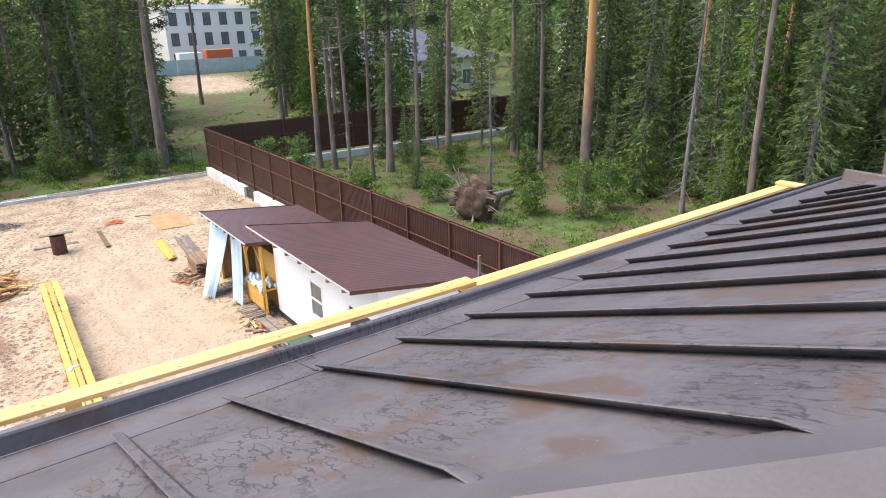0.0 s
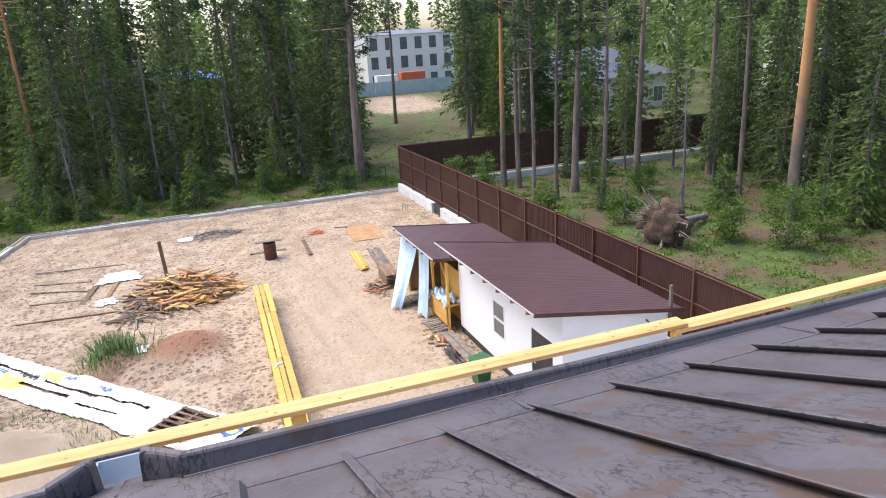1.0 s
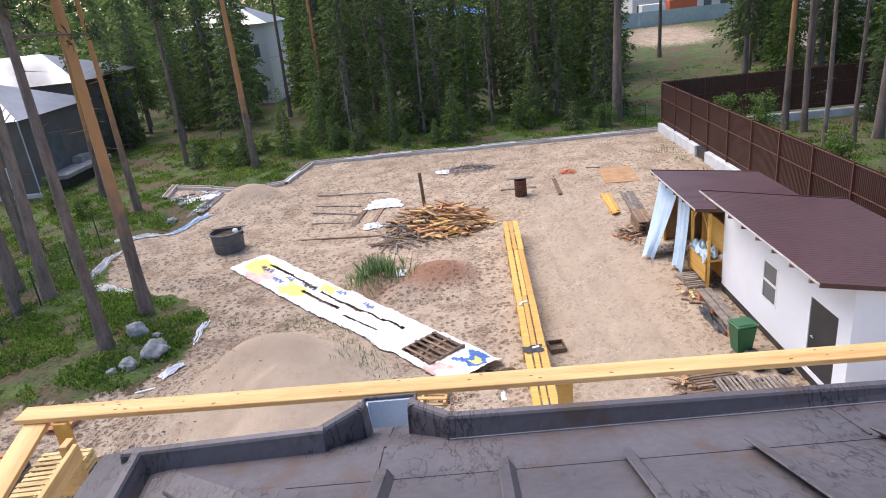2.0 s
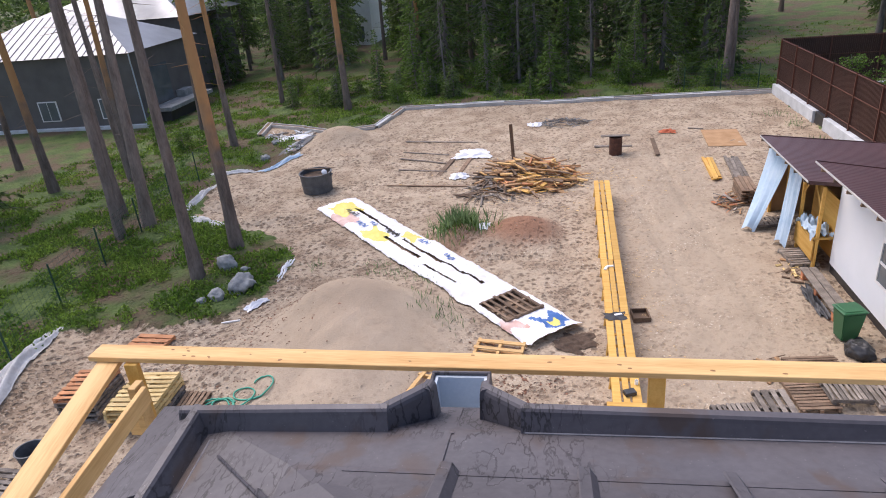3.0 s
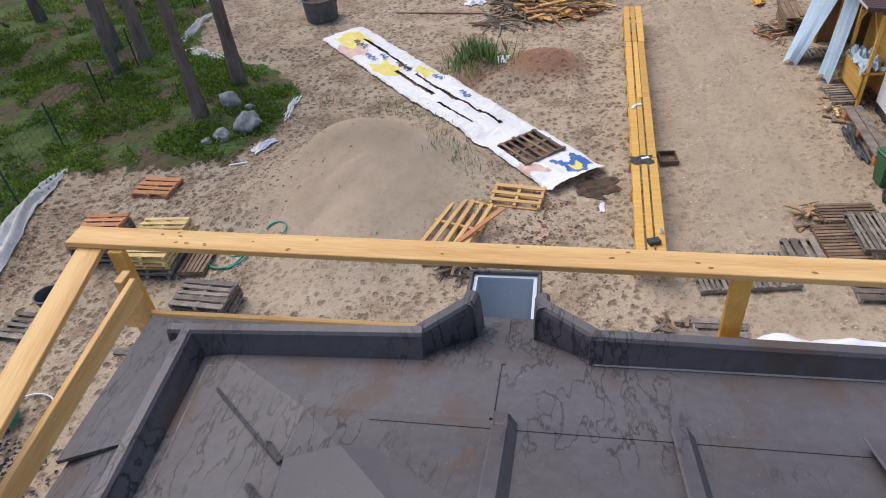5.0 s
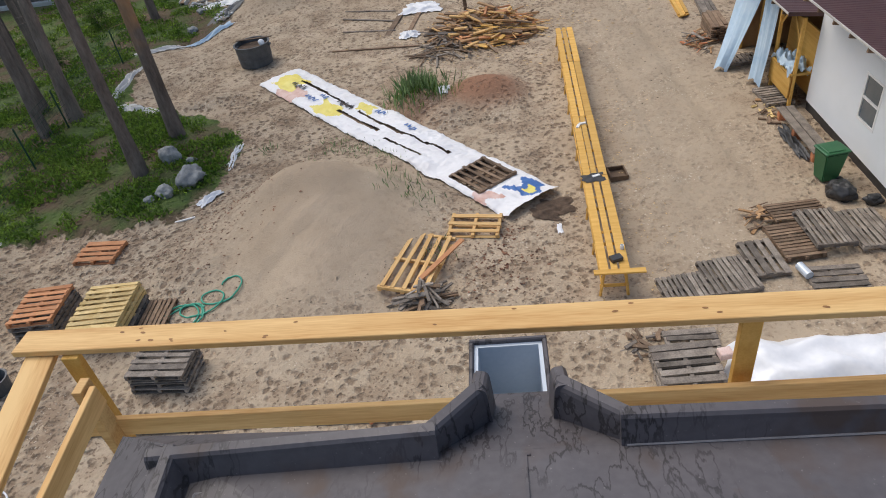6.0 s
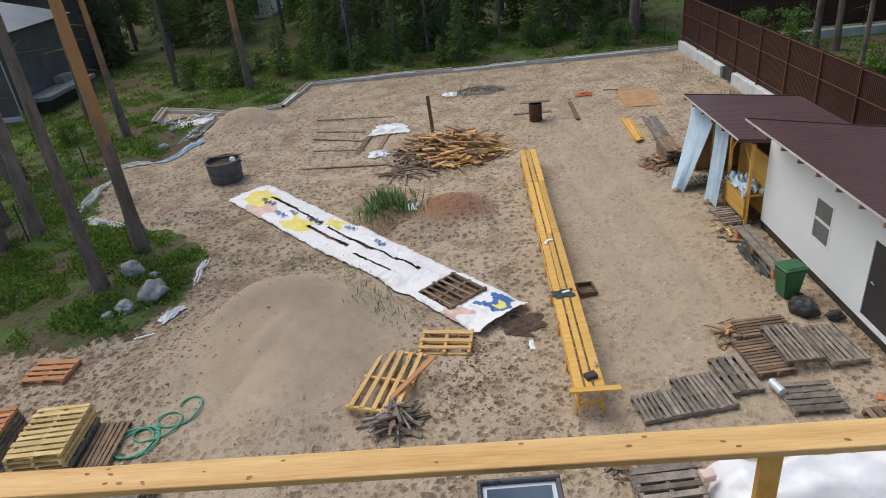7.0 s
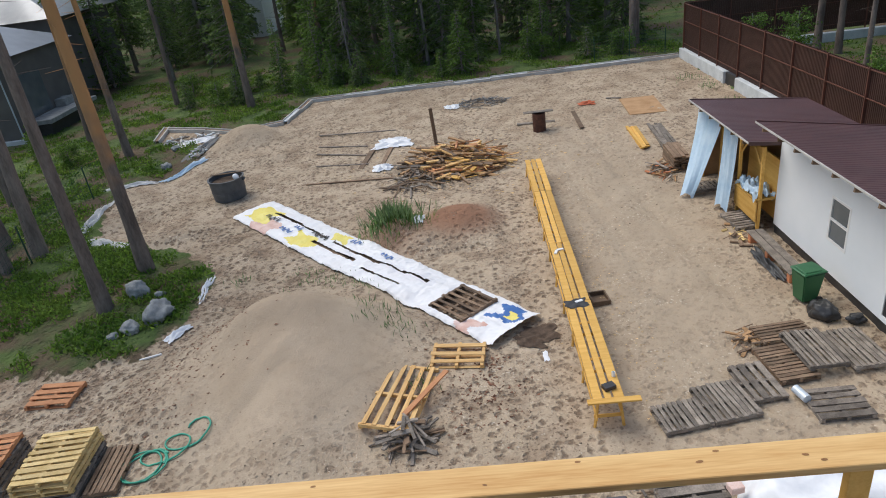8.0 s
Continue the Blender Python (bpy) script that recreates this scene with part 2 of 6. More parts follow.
def lying(p, q, z=0.0, tilt=0.0):
    """The pose of a board along x, from p to q on the ground plan."""
    a = math.degrees(math.atan2(q[1] - p[1], q[0] - p[0]))
    return pose((p[0] + q[0]) / 2, (p[1] + q[1]) / 2, z, tilt, 0, a)


# ---------------------------------------------------------------- ground
YARD = [(15.1, 4), (15.1, 44.6), (-10.5, 45.5), (-11.3, 40.2), (-13.6, 39.3), (-16.3, 40.9), (-19.6, 42.3), (-19.2, 39.4), (-16.2, 38.5), (-14.9, 35.8),
        (-15.4, 33.5), (-17.9, 31.4), (-17.3, 27.8), (-16.8, 25.6), (-14.2, 23.6), (-12.2, 22.8), (-10.2, 21.2), (-9.6, 20.0), (-9.6, 17.6), (-10.6, 15.4),
        (-15.8, 14.6), (-15.0, 9.0), (-14, 4), (-13, -12), (15.1, -12)]


def inside(px, py):
    """Signed distance to the yard's outline: positive inside."""
    d = np.full(px.shape, 1e9)
    odd = np.zeros(px.shape, bool)
    for (ax, ay), (bx, by) in zip(YARD, YARD[1:] + YARD[:1]):
        ex, ey = bx - ax, by - ay
        t = np.clip(((px - ax) * ex + (py - ay) * ey) / (ex * ex + ey * ey), 0, 1)
        d = np.minimum(d, np.hypot(px - ax - t * ex, py - ay - t * ey))
        odd ^= ((ay > py) != (by > py)) & (px < ax + (py - ay) * ex / (ey if abs(ey) > 1e-9 else 1e-9))
    return np.where(odd, d, -d)


HEAPS = [  # x, y, half-lengths, turn, height, sharpness
    (-5.7, 14.4, 2.9, 2.9, 10, 1.35, 1.1), (-6.0, 15.4, 2.2, 1.1, 8, 0.45, 1.2), (-5.0, 11.3, 1.6, 1.9, -12, 0.55, 1.2), (-3.3, 15.4, 1.3, 1.0, -20, 0.25, 1.2), (-7.2, 12.2, 0.5, 2.2, -32, 0.12, 1.1), (-9.2, 12.9, 1.5, 1.2, 0, 0.28, 1.5), (-12.7, 37.2, 2.1, 1.8, 0, 1.0, 1.1), (-0.75, 22.3, 1.45, 1.35, 0, 0.62, 1.15),
    (-3.2, 21.9, 0.95, 0.9, 0, 0.6, 1.3), (-2.2, 21.0, 0.8, 0.6, 30, 0.25, 1.2), (-6.9, 14.6, 0.6, 0.5, 0, 0.12, 1.2), (-6.1, 12.7, 0.35, 1.7, -38, 0.10, 1.2), (-4.4, 12.0, 0.6, 1.0, 20, -0.05, 1.2), (-4.2, 16.9, 3.2, 0.5, -8, -0.18, 1.2), (-1.0, 20.0, 2.4, 0.25, 6, -0.10, 1.2), (1.0, 18.3, 0.35, 9.0, 2, -0.06, 1.5), (4.4, 22.0, 0.3, 12.0, 4, -0.05, 2.0), (6.3, 22.0, 0.3, 12.0, 3, -0.05, 2.0), (-15.3, 26.4, 1.7, 1.5, 0, -0.55, 1.4), (-12.6, 24.0, 2.2, 0.7, 20, 0.3, 1.3), (-11.0, 33.5, 2.0, 1.3, 30, 0.22, 1.2),
    (-15.3, 10.5, 0.8, 4.5, 8, 0.45, 1.2), (-2.4, 9.2, 2.2, 1.0, 0, 0.12, 1.2), (-16.5, 33.8, 1.2, 3.0, 25, -0.35, 1.2), (-13.6, 21.2, 3.6, 4.6, 10, 0.10, 1.0)]


def wave(x, y, s, a):
    return sum(np.sin(x * s * c + k * 1.7 + np.cos(y * s * d + k)) * np.cos(y * s * c - k * 2.3 + np.sin(x * s * d - k)) for k, (c, d) in enumerate(((1, 0.7), (1.9, 1.3), (3.1, 2.2)))) * a / 3


def height(x, y):
    z = wave(x, y, 0.35, 0.07) + wave(x + 3, y - 7, 1.7, 0.03)
    for hx, hy, rx, ry, turn, h, k in HEAPS:
        c, s = math.cos(radians(turn)), math.sin(radians(turn))
        u, v = ((x - hx) * c + (y - hy) * s) / rx, (-(x - hx) * s + (y - hy) * c) / ry
        z = z + h * np.exp(-((u * u + v * v) ** k) * 1.3)
    fine = wave(x * 1.0, y * 1.0, 5.3, 0.028) + wave(x + 9, y + 4, 11.0, 0.016)
    return z + fine


def at_ground(x, y):
    return float(height(np.array([x]), np.array([y]))[0])


def axis(lo, hi, step, far):
    mid = np.arange(lo, hi + step / 2, step)
    out = step * 1.3 ** np.arange(1, 40)
    out = np.cumsum(out)
    out = out[out < far]
    return np.concatenate([lo - out[::-1], mid, hi + out])


def build_ground():
    gx, gy = axis(-24, 17, 0.12, 2500), axis(5.5, 47, 0.12, 2500)
    xx, yy = np.meshgrid(gx, gy)
    near = np.clip(1.2 - np.maximum(np.abs(xx) - 60, np.abs(yy - 30) - 60) / 80, 0, 1)
    zz = height(xx, yy) * near
    d = inside(xx, yy) + wave(xx, yy, 1.3, 0.35)
    sand = np.clip(0.5 + d / 0.5, 0, 1)
    zz = zz + np.where(sand > 0.5, 0, 0.06)
    # a bare sandy clearing far off
    far = np.clip(1.6 - np.hypot((xx - 37 - (yy - 113) * 0.15) / 9.5, (yy - 113) / 18) * 1.3, 0, 1)
    sand = np.maximum(sand, far)
    verts = np.stack([xx, yy, zz], -1).reshape(-1, 3)
    n, m = len(gx), len(gy)
    i = (np.arange(m - 1)[:, None] * n + np.arange(n - 1)[None]).ravel()
    me = bpy.data.meshes.new("ground")
    me.from_pydata(verts.tolist(), [], np.stack([i, i + 1, i + n + 1, i + n], -1).tolist())
    me.shade_smooth()
    soil = np.exp(-(((xx + 0.75) / 1.5) ** 2 + ((yy - 22.3) / 1.4) ** 2) ** 2.2) + 0.6 * np.exp(-(((xx + 3.4) / 1.3) ** 2 + ((yy - 21.4) / 1.4) ** 2)) + 0.1 * np.exp(-(((xx + 5.0) / 2.6) ** 2 + ((yy - 13) / 3.0) ** 2) ** 1.5)
    clean = np.maximum(np.exp(-(((xx + 5.5) / 3.5) ** 2 + ((yy - 13.6) / 4.0) ** 2) ** 2.5), 0.8 * np.exp(-(((xx + 12.7) / 2.2) ** 2 + ((yy - 37.2) / 2.0) ** 2) ** 2))
    # how densely the sand is trodden: less in the lane between table and shed
    trod = 1 - 0.55 * np.exp(-((xx - 5.4 - 0.03 * (yy - 20)) / 2.6) ** 4) * np.exp(-((yy - 20) / 13) ** 4)
    trod = np.clip(trod + 0.35 * np.exp(-(((xx + 9) / 3.5) ** 2 + ((yy - 21) / 7) ** 2)) + 0.5 * np.exp(-(((xx + 12.5) / 3.5) ** 2 + ((yy - 12) / 5.5) ** 2)), 0, 1.5)
    for key, values in (("sand", sand), ("soil", np.clip(soil, 0, 1)), ("smooth", clean), ("trod", trod)):
        me.attributes.new(key, "FLOAT", "POINT").data.foreach_set("value", values.ravel().astype(np.float32))
    m_ = bpy.data.materials.new("sand_and_forest_floor")
    m_.use_nodes = True
    t = m_.node_tree
    nn, k = t.nodes, t.links
    b = nn["Principled BSDF"]
    pos = nn.new("ShaderNodeNewGeometry").outputs["Position"]

    def noise_tex(scale, detail=5, rough=0.55):
        x = nn.new("ShaderNodeTexNoise")
        x.inputs["Scale"].default_value, x.inputs["Detail"].default_value, x.inputs["Roughness"].default_value = scale, detail, rough
        k.new(pos, x.inputs["Vector"])
        return x.outputs["Fac"]

    def ramp(value, lo, hi, a=0.0, c=1.0):
        x = nn.new("ShaderNodeMapRange")
        for key, v in (("From Min", lo), ("From Max", hi), ("To Min", a), ("To Max", c)):
            x.inputs[key].default_value = v
        k.new(value, x.inputs["Value"])
        return x.outputs["Result"]

    def blend(f, a, c):
        x = nn.new("ShaderNodeMix")
        x.data_type = "RGBA"
        k.new(f, x.inputs["Factor"])
        for key, v in (("A", a), ("B", c)):
            if isinstance(v, tuple):
                x.inputs[key].default_value = (*v, 1)
            else:
                k.new(v, x.inputs[key])
        return x.outputs["Result"]

    def times(a, c):
        x = nn.new("ShaderNodeMath")
        x.operation = "MULTIPLY"
        k.new(a, x.inputs[0])
        if isinstance(c, float):
            x.inputs[1].default_value = c
        else:
            k.new(c, x.inputs[1])
        return x.outputs[0]

    def attr(key):
        x = nn.new("ShaderNodeAttribute")
        x.attribute_name = key
        return x.outputs["Fac"]

    grit, clod, patch, broad = noise_tex(28, 4), noise_tex(5.5, 5, 0.6), noise_tex(0.55, 5), noise_tex(0.16, 4)
    rest = times(ramp(attr("smooth"), 0, 1, 1, 0.06), attr("trod"))
    open_ = ramp(attr("smooth"), 0, 1, 1, 0.25)
    base = blend(ramp(patch, 0.36, 0.64), (0.47, 0.37, 0.258), (0.565, 0.455, 0.33))
    base = blend(ramp(broad, 0.45, 0.65, 0, 0.8), base, (0.435, 0.335, 0.23))
    # damp brown sand stirred up in drifts
    base = blend(times(ramp(noise_tex(0.8, 7, 0.68), 0.47, 0.62, 0, 0.72), rest), base, (0.28, 0.195, 0.125))
    # dents of boots and paws: separate soft pits of uneven size, their shade painted in
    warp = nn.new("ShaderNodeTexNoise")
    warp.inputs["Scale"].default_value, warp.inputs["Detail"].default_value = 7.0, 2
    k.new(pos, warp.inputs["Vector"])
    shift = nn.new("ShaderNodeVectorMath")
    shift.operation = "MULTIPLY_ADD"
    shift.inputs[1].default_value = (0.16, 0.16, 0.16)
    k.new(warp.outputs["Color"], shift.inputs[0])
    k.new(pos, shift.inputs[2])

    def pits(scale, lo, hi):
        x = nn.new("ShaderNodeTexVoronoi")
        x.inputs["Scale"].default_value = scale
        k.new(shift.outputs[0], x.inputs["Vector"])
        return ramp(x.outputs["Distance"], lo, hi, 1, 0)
    shaded_dents = times(pits(4.2, 0.20, 0.45), ramp(noise_tex(0.6, 3), 0.36, 0.50, 0.35, 1.0))
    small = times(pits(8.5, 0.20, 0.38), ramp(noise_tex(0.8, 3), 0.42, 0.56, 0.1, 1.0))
    # dark browns put the shade inside larger and smaller dents into the colour
    base = blend(times(shaded_dents, rest), base, (0.195, 0.135, 0.088))
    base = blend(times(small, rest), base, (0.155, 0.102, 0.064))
    base = blend(ramp(attr("trod"), 0.45, 1.0, 0.6, 0.0), base, (0.37, 0.295, 0.21))
    # leaf litter in small dark flecks, and pale straw flecks in the lane
    base = blend(times(ramp(noise_tex(9, 2.5, 0.55), 0.60, 0.66, 0, 0.8), times(rest, ramp(noise_tex(0.9, 3), 0.36, 0.56))), base, (0.17, 0.11, 0.07))
    base = blend(times(ramp(noise_tex(12, 2, 0.5), 0.63, 0.69, 0, 0.6), times(open_, ramp(noise_tex(0.6, 3), 0.46, 0.6))), base, (0.78, 0.70, 0.57))
    base = blend(ramp(grit, 0.30, 0.72, 0, 0.30), base, (0.42, 0.33, 0.235))
    base = blend(attr("soil"), base, blend(grit, (0.235, 0.115, 0.065), (0.37, 0.20, 0.12)))
    floor_ = blend(ramp(noise_tex(0.7, 6, 0.65), 0.36, 0.6), (0.045, 0.085, 0.016), (0.105, 0.155, 0.036))
    floor_ = blend(ramp(noise_tex(0.33, 5), 0.45, 0.58), floor_, (0.125, 0.085, 0.05))
    floor_ = blend(ramp(noise_tex(9, 5, 0.7), 0.5, 0.75, 0, 0.75), floor_, (0.035, 0.055, 0.014))
    edge = nn.new("ShaderNodeMath")
    edge.operation = "ADD"
    k.new(attr("sand"), edge.inputs[0])
    k.new(ramp(noise_tex(3.2, 5), 0.3, 0.7, -0.35, 0.35), edge.inputs[1])
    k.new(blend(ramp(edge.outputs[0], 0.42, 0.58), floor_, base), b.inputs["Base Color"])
    b.inputs["Roughness"].default_value = 0.95
    u = nn.new("ShaderNodeBump")
    u.inputs["Strength"].default_value, u.inputs["Distance"].default_value = 1.0, 0.14
    mixh = nn.new("ShaderNodeMath")
    mixh.operation = "ADD"
    mixt = nn.new("ShaderNodeMath")
    mixt.operation = "SUBTRACT"
    k.new(times(clod, 0.55), mixt.inputs[0])
    k.new(times(shaded_dents, 0.34), mixt.inputs[1])
    k.new(times(mixt.outputs[0], rest), mixh.inputs[0])
    k.new(times(grit, 0.16), mixh.inputs[1])
    k.new(mixh.outputs[0], u.inputs["Height"])
    k.new(u.outputs["Normal"], b.inputs["Normal"])
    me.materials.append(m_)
    tagged(new("ground", me), "trampled pale sand yard meeting green mossy forest floor", "ground", kind="structure")


build_ground()


# ---------------------------------------------------------------- the house whose roof carries the camera
BEAD = mat("weld_bead", (0.16, 0.15, 0.15), (0.26, 0.25, 0.25), scale=9, rough=0.5, bump=0.1)
E0, SLOPE, XL, XR, YB = 8.59, 0.39, -0.85, 10.55, -11.4
house = thing("house", "house with a dark grey membrane hip roof and low parapet", "house")


SEAM = ((0.030, 0.0), (-0.030, 0.044), (-0.034, 0.052), (-0.026, 0.056), (0.024, 0.050), (0.060, 0.002))  # a lapped sheet edge, raised and undercut on one side


def ngon(name, pts, material, parent, label="", thick=0.0):
    bm = bmesh.new()
    f = bm.faces.new([bm.verts.new(p) for p in pts])
    bm.normal_update()
    if thick:
        g = bmesh.ops.extrude_face_region(bm, geom=[f])
        bmesh.ops.translate(bm, vec=(0, 0, -thick), verts=[v for v in g["geom"] if isinstance(v, bmesh.types.BMVert)])
        bmesh.ops.recalc_face_normals(bm, faces=bm.faces)
    return part(name, bm, material, parent, label)


def build_house():
    half = (XR - XL) / 2
    apex = ((XL + XR) / 2, -half, E0 + SLOPE * half)
    back = ((XL + XR) / 2, YB + half, apex[2])
    a, b, c, d = (XL, 0, E0), (XR, 0, E0), (XR, YB, E0), (XL, YB, E0)
    ngon("roof_slope", [a, b, apex], MEMBRANE, house, "dark grey roofing membrane with dirt stains", 0.25)
    ngon("roof_slope", [d, a, apex, back], MEMBRANE, house, "", 0.25)
    ngon("roof_slope", [c, d, back], MEMBRANE, house, "", 0.25)
    ngon("roof_slope", [b, c, back, apex], MEMBRANE, house, "", 0.25)
    # gutter bed between slopes and parapet
    gl, gr, gf, gb, gz = -1.48, 11.15, 0.40, YB - 0.6, 8.50
    bm = bmesh.new()
    inner = [bm.verts.new(p) for p in (a, b, c, d)]
    outer = [bm.verts.new(p) for p in ((gl, gf, gz), (gr, gf, gz), (gr, gb, gz), (gl, gb, gz))]
    for i in range(4):
        bm.faces.new((inner[i], inner[(i + 1) % 4], outer[(i + 1) % 4], outer[i]))
    spout = [bm.verts.new(p) for p in ((-0.46, gf - 0.01, gz + 0.003), (0.34, gf - 0.01, gz + 0.003), (0.06, 0.86, 8.29), (-0.205, 0.86, 8.29))]
    bm.faces.new(spout)
    bmesh.ops.recalc_face_normals(bm, faces=bm.faces)
    part("gutter_bed", bm, MEMBRANE, house)
    # welded lap seams of the sheets, slightly proud
    for x in (-0.03, 2.6, 5.2, 7.8):
        bm = bmesh.new()
        box(bm, (x - 0.05, 0.0, 0), (x - 0.035, 0.37, 0.012), pose(0, 0, E0, -13.6, 0, 0))
        part("weld_lap", bm, MEMBRANE, house)
    bm = bmesh.new()
    box(bm, (-0.055, 0.0, 0), (-0.03, 0.50, 0.014), pose(-0.02, 0.35, gz + 0.004, -23, 0, 2))
    part("weld_lap", bm, MEMBRANE, house)
    bm = bmesh.new()
    box(bm, (XL + 0.3, -0.06, -0.012), (XR, -0.004, 0.002), pose(0, 0, E0 + 0.002, -21.3, 0, 0))
    part("eave_lap", bm, MEMBRANE, house)

    # parapet: front in two runs with splayed cheeks at the outlet, and the other sides
    def parapet(p, q, name="parapet", drop=(0.0, 0.0), wide=0.075):
        p, q = Vector((*p, 0)), Vector((*q, 0))
        n = (q - p).normalized()
        out = Vector((-n.y, n.x, 0))
        bm = bmesh.new()
        prof = ((-0.045 if name == "parapet" else -0.02, 8.47 if name == "parapet" else 8.2), (0.0, 8.60), (0.006, 8.622), (0.018, 8.635), (wide - 0.02, 8.64), (wide - 0.004, 8.618), (wide, 8.25))
        rows = [[bm.verts.new((*(e + out * o).xy, z - (d if z > 8.5 else 0))) for o, z in prof] for e, d in zip((p, q), drop)]
        for i in range(len(prof)):
            j = (i + 1) % len(prof)
            bm.faces.new((rows[0][i], rows[0][j], rows[1][j], rows[1][i]))
        bm.faces.new(rows[0]), bm.faces.new(rows[1][::-1])
        bmesh.ops.recalc_face_normals(bm, faces=bm.faces)
        part(name, bm, MEMBRANE, house)

    parapet((-1.63, 0.325), (-0.42, 0.385))
    parapet((0.31, 0.415), (3.2, 0.415), drop=(0.0, 0.05)), parapet((3.2, 0.415), (11.3, 0.415), drop=(0.05, 0.115))
    parapet((-0.435, 0.385), (-0.215, 0.63), "parapet_cheek", (0.0, 0.02)), parapet((-0.215, 0.61), (-0.205, 0.75), "parapet_cheek", (0.02, 0.06))
    parapet((0.07, 0.63), (0.325, 0.42), "parapet_cheek", (0.02, 0.0)), parapet((0.06, 0.75), (0.07, 0.61), "parapet_cheek", (0.06, 0.02))
    parapet((-1.44, YB - 0.7), (-1.44, -0.80), drop=(0.03, 0.02)), parapet((-1.44, -0.80), (-1.505, 0.40), drop=(0.02, 0.0)), parapet((11.19, 0.42), (11.19, YB - 0.7)), parapet((11.3, YB - 0.65), (-1.6, YB - 0.65))
    # thin light weld bead along the parapet's foot
    for p, q in (((-1.425, 0.245, 8.507), (-0.40, 0.345, 8.507)), ((0.33, 0.385, 8.507), (5.0, 0.385, 8.507)), ((-1.345, -0.80, 8.512), (-1.425, 0.245, 8.507)), ((-1.345, -3.5, 8.512), (-1.345, -0.80, 8.512))):
        bm = bmesh.new()
        rod(bm, p, q, 0.006, n=5)
        part("weld_bead", bm, BEAD, house, "thin pale weld bead")
    # sloping outer flashing
    def flashing(pts, name="outer_flashing"):
        bm = bmesh.new()
        f = bm.faces.new([bm.verts.new(p) for p in pts])
        g = bmesh.ops.extrude_face_region(bm, geom=[f])
        bmesh.ops.translate(bm, vec=(0, 0, -0.02), verts=[v for v in g["geom"] if isinstance(v, bmesh.types.BMVert)])
        bmesh.ops.recalc_face_normals(bm, faces=bm.faces)
        part(name, bm, MEMBRANE, house)

    flashing([(-1.575, 0.43, 8.60), (-1.535, -0.25, 8.60), (-1.86, -0.30, 8.50), (-1.92, 0.60, 8.45)])
    flashing([(-1.535, -0.20, 8.59), (-1.50, -0.9, 8.59), (-1.50, -8, 8.59), (-1.80, -8, 8.47), (-1.83, -0.22, 8.47)])
    flashing([(-1.92, 0.60, 8.445), (-0.55, 0.56, 8.43), (-0.62, 0.45, 8.60), (-1.575, 0.41, 8.605)])
    flashing([(0.45, 0.48, 8.56), (11.3, 0.48, 8.56), (11.3, 0.53, 8.40), (0.45, 0.53, 8.40)])
    # standing battens of the front and left slopes
    xs = [-0.675 + 0.65 * i for i in range(18)]
    for x in xs:
        top = min(x - XL, XR - x) - 0.24
        if top < 0.10:
            continue
        bm = bmesh.new()
        L = top * math.hypot(1, SLOPE)
        rise = pose(x, 0, E0, -math.degrees(math.atan(SLOPE)), 0, 0)
        prof = SEAM
        rows = [[bm.verts.new((u, v, w * f)) for u, w in prof] for v, f in ((-0.02, 1), (0.12 - L, 1), (-L - 0.12, 0.05))]
        for r0, r1 in zip(rows, rows[1:]):
            for i in range(len(prof) - 1):
                bm.faces.new((r0[i], r0[i + 1], r1[i + 1], r1[i]))
        bm.faces.new(rows[0])
        bmesh.ops.recalc_face_normals(bm, faces=bm.faces)
        part("standing_seam", bm, MEMBRANE, house).matrix_basis = rise
    for i in range(14):
        y = -0.35 - 0.65 * i
        top = min(-y, y - YB) - 0.24
        if top < 0.3:
            continue
        bm = bmesh.new()
        L = top * math.hypot(1, SLOPE)
        rows = [[bm.verts.new((v, u, w)) for u, w in SEAM] for v in (0.02, L)]
        for j in range(len(SEAM) - 1):
            bm.faces.new((rows[0][j], rows[0][j + 1], rows[1][j + 1], rows[1][j]))
        bm.faces.new(rows[0]), bm.faces.new(rows[1][::-1])
        bmesh.ops.recalc_face_normals(bm, faces=bm.faces)
        part("standing_seam", bm, MEMBRANE, house).matrix_basis = pose(XL, y, E0, 0, -math.degrees(math.atan(SLOPE)), 0)
    # hip caps: sheets folded over the hips, cut off square at their lower end
    for sx, ex in ((1, XL), (-1, XR)):
        bm = bmesh.new()

        def roof_z(x, y):
            return E0 + SLOPE * min(sx * (x - ex), -y)
        rows = []
        for fx, fy, cx, cy, lx, ly in ((0.39, -0.25, 0.265, -0.265, 0.02, -0.275), (0.85, -0.57, 0.58, -0.58, 0.06, -0.57), (1.05, -0.72, 0.75, -0.75, 0.285, -0.72), (half + 0.26, 0.04 - half, half - 0.02, 0.02 - half, half - 0.45, -half - 0.01)):
            pts = [(ex + sx * fx, fy, 0.022), (ex + sx * cx, cy, 0.045), (ex + sx * lx, ly, 0.034)]
            rows.append([bm.verts.new((x, y, roof_z(x, y) + dz)) for x, y, dz in pts])
        for r0, r1 in zip(rows, rows[1:]):
            for i in (0, 1):
                bm.faces.new((r0[i], r0[i + 1], r1[i + 1], r1[i]))
        g = bmesh.ops.extrude_face_region(bm, geom=bm.faces[:])
        bmesh.ops.translate(bm, vec=(0, 0, -0.022), verts=[v for v in g["geom"] if isinstance(v, bmesh.types.BMVert)])
        bmesh.ops.recalc_face_normals(bm, faces=bm.faces)
        part("hip_cap", bm, CAPSHEET, house, "membrane sheet folded over the hip")
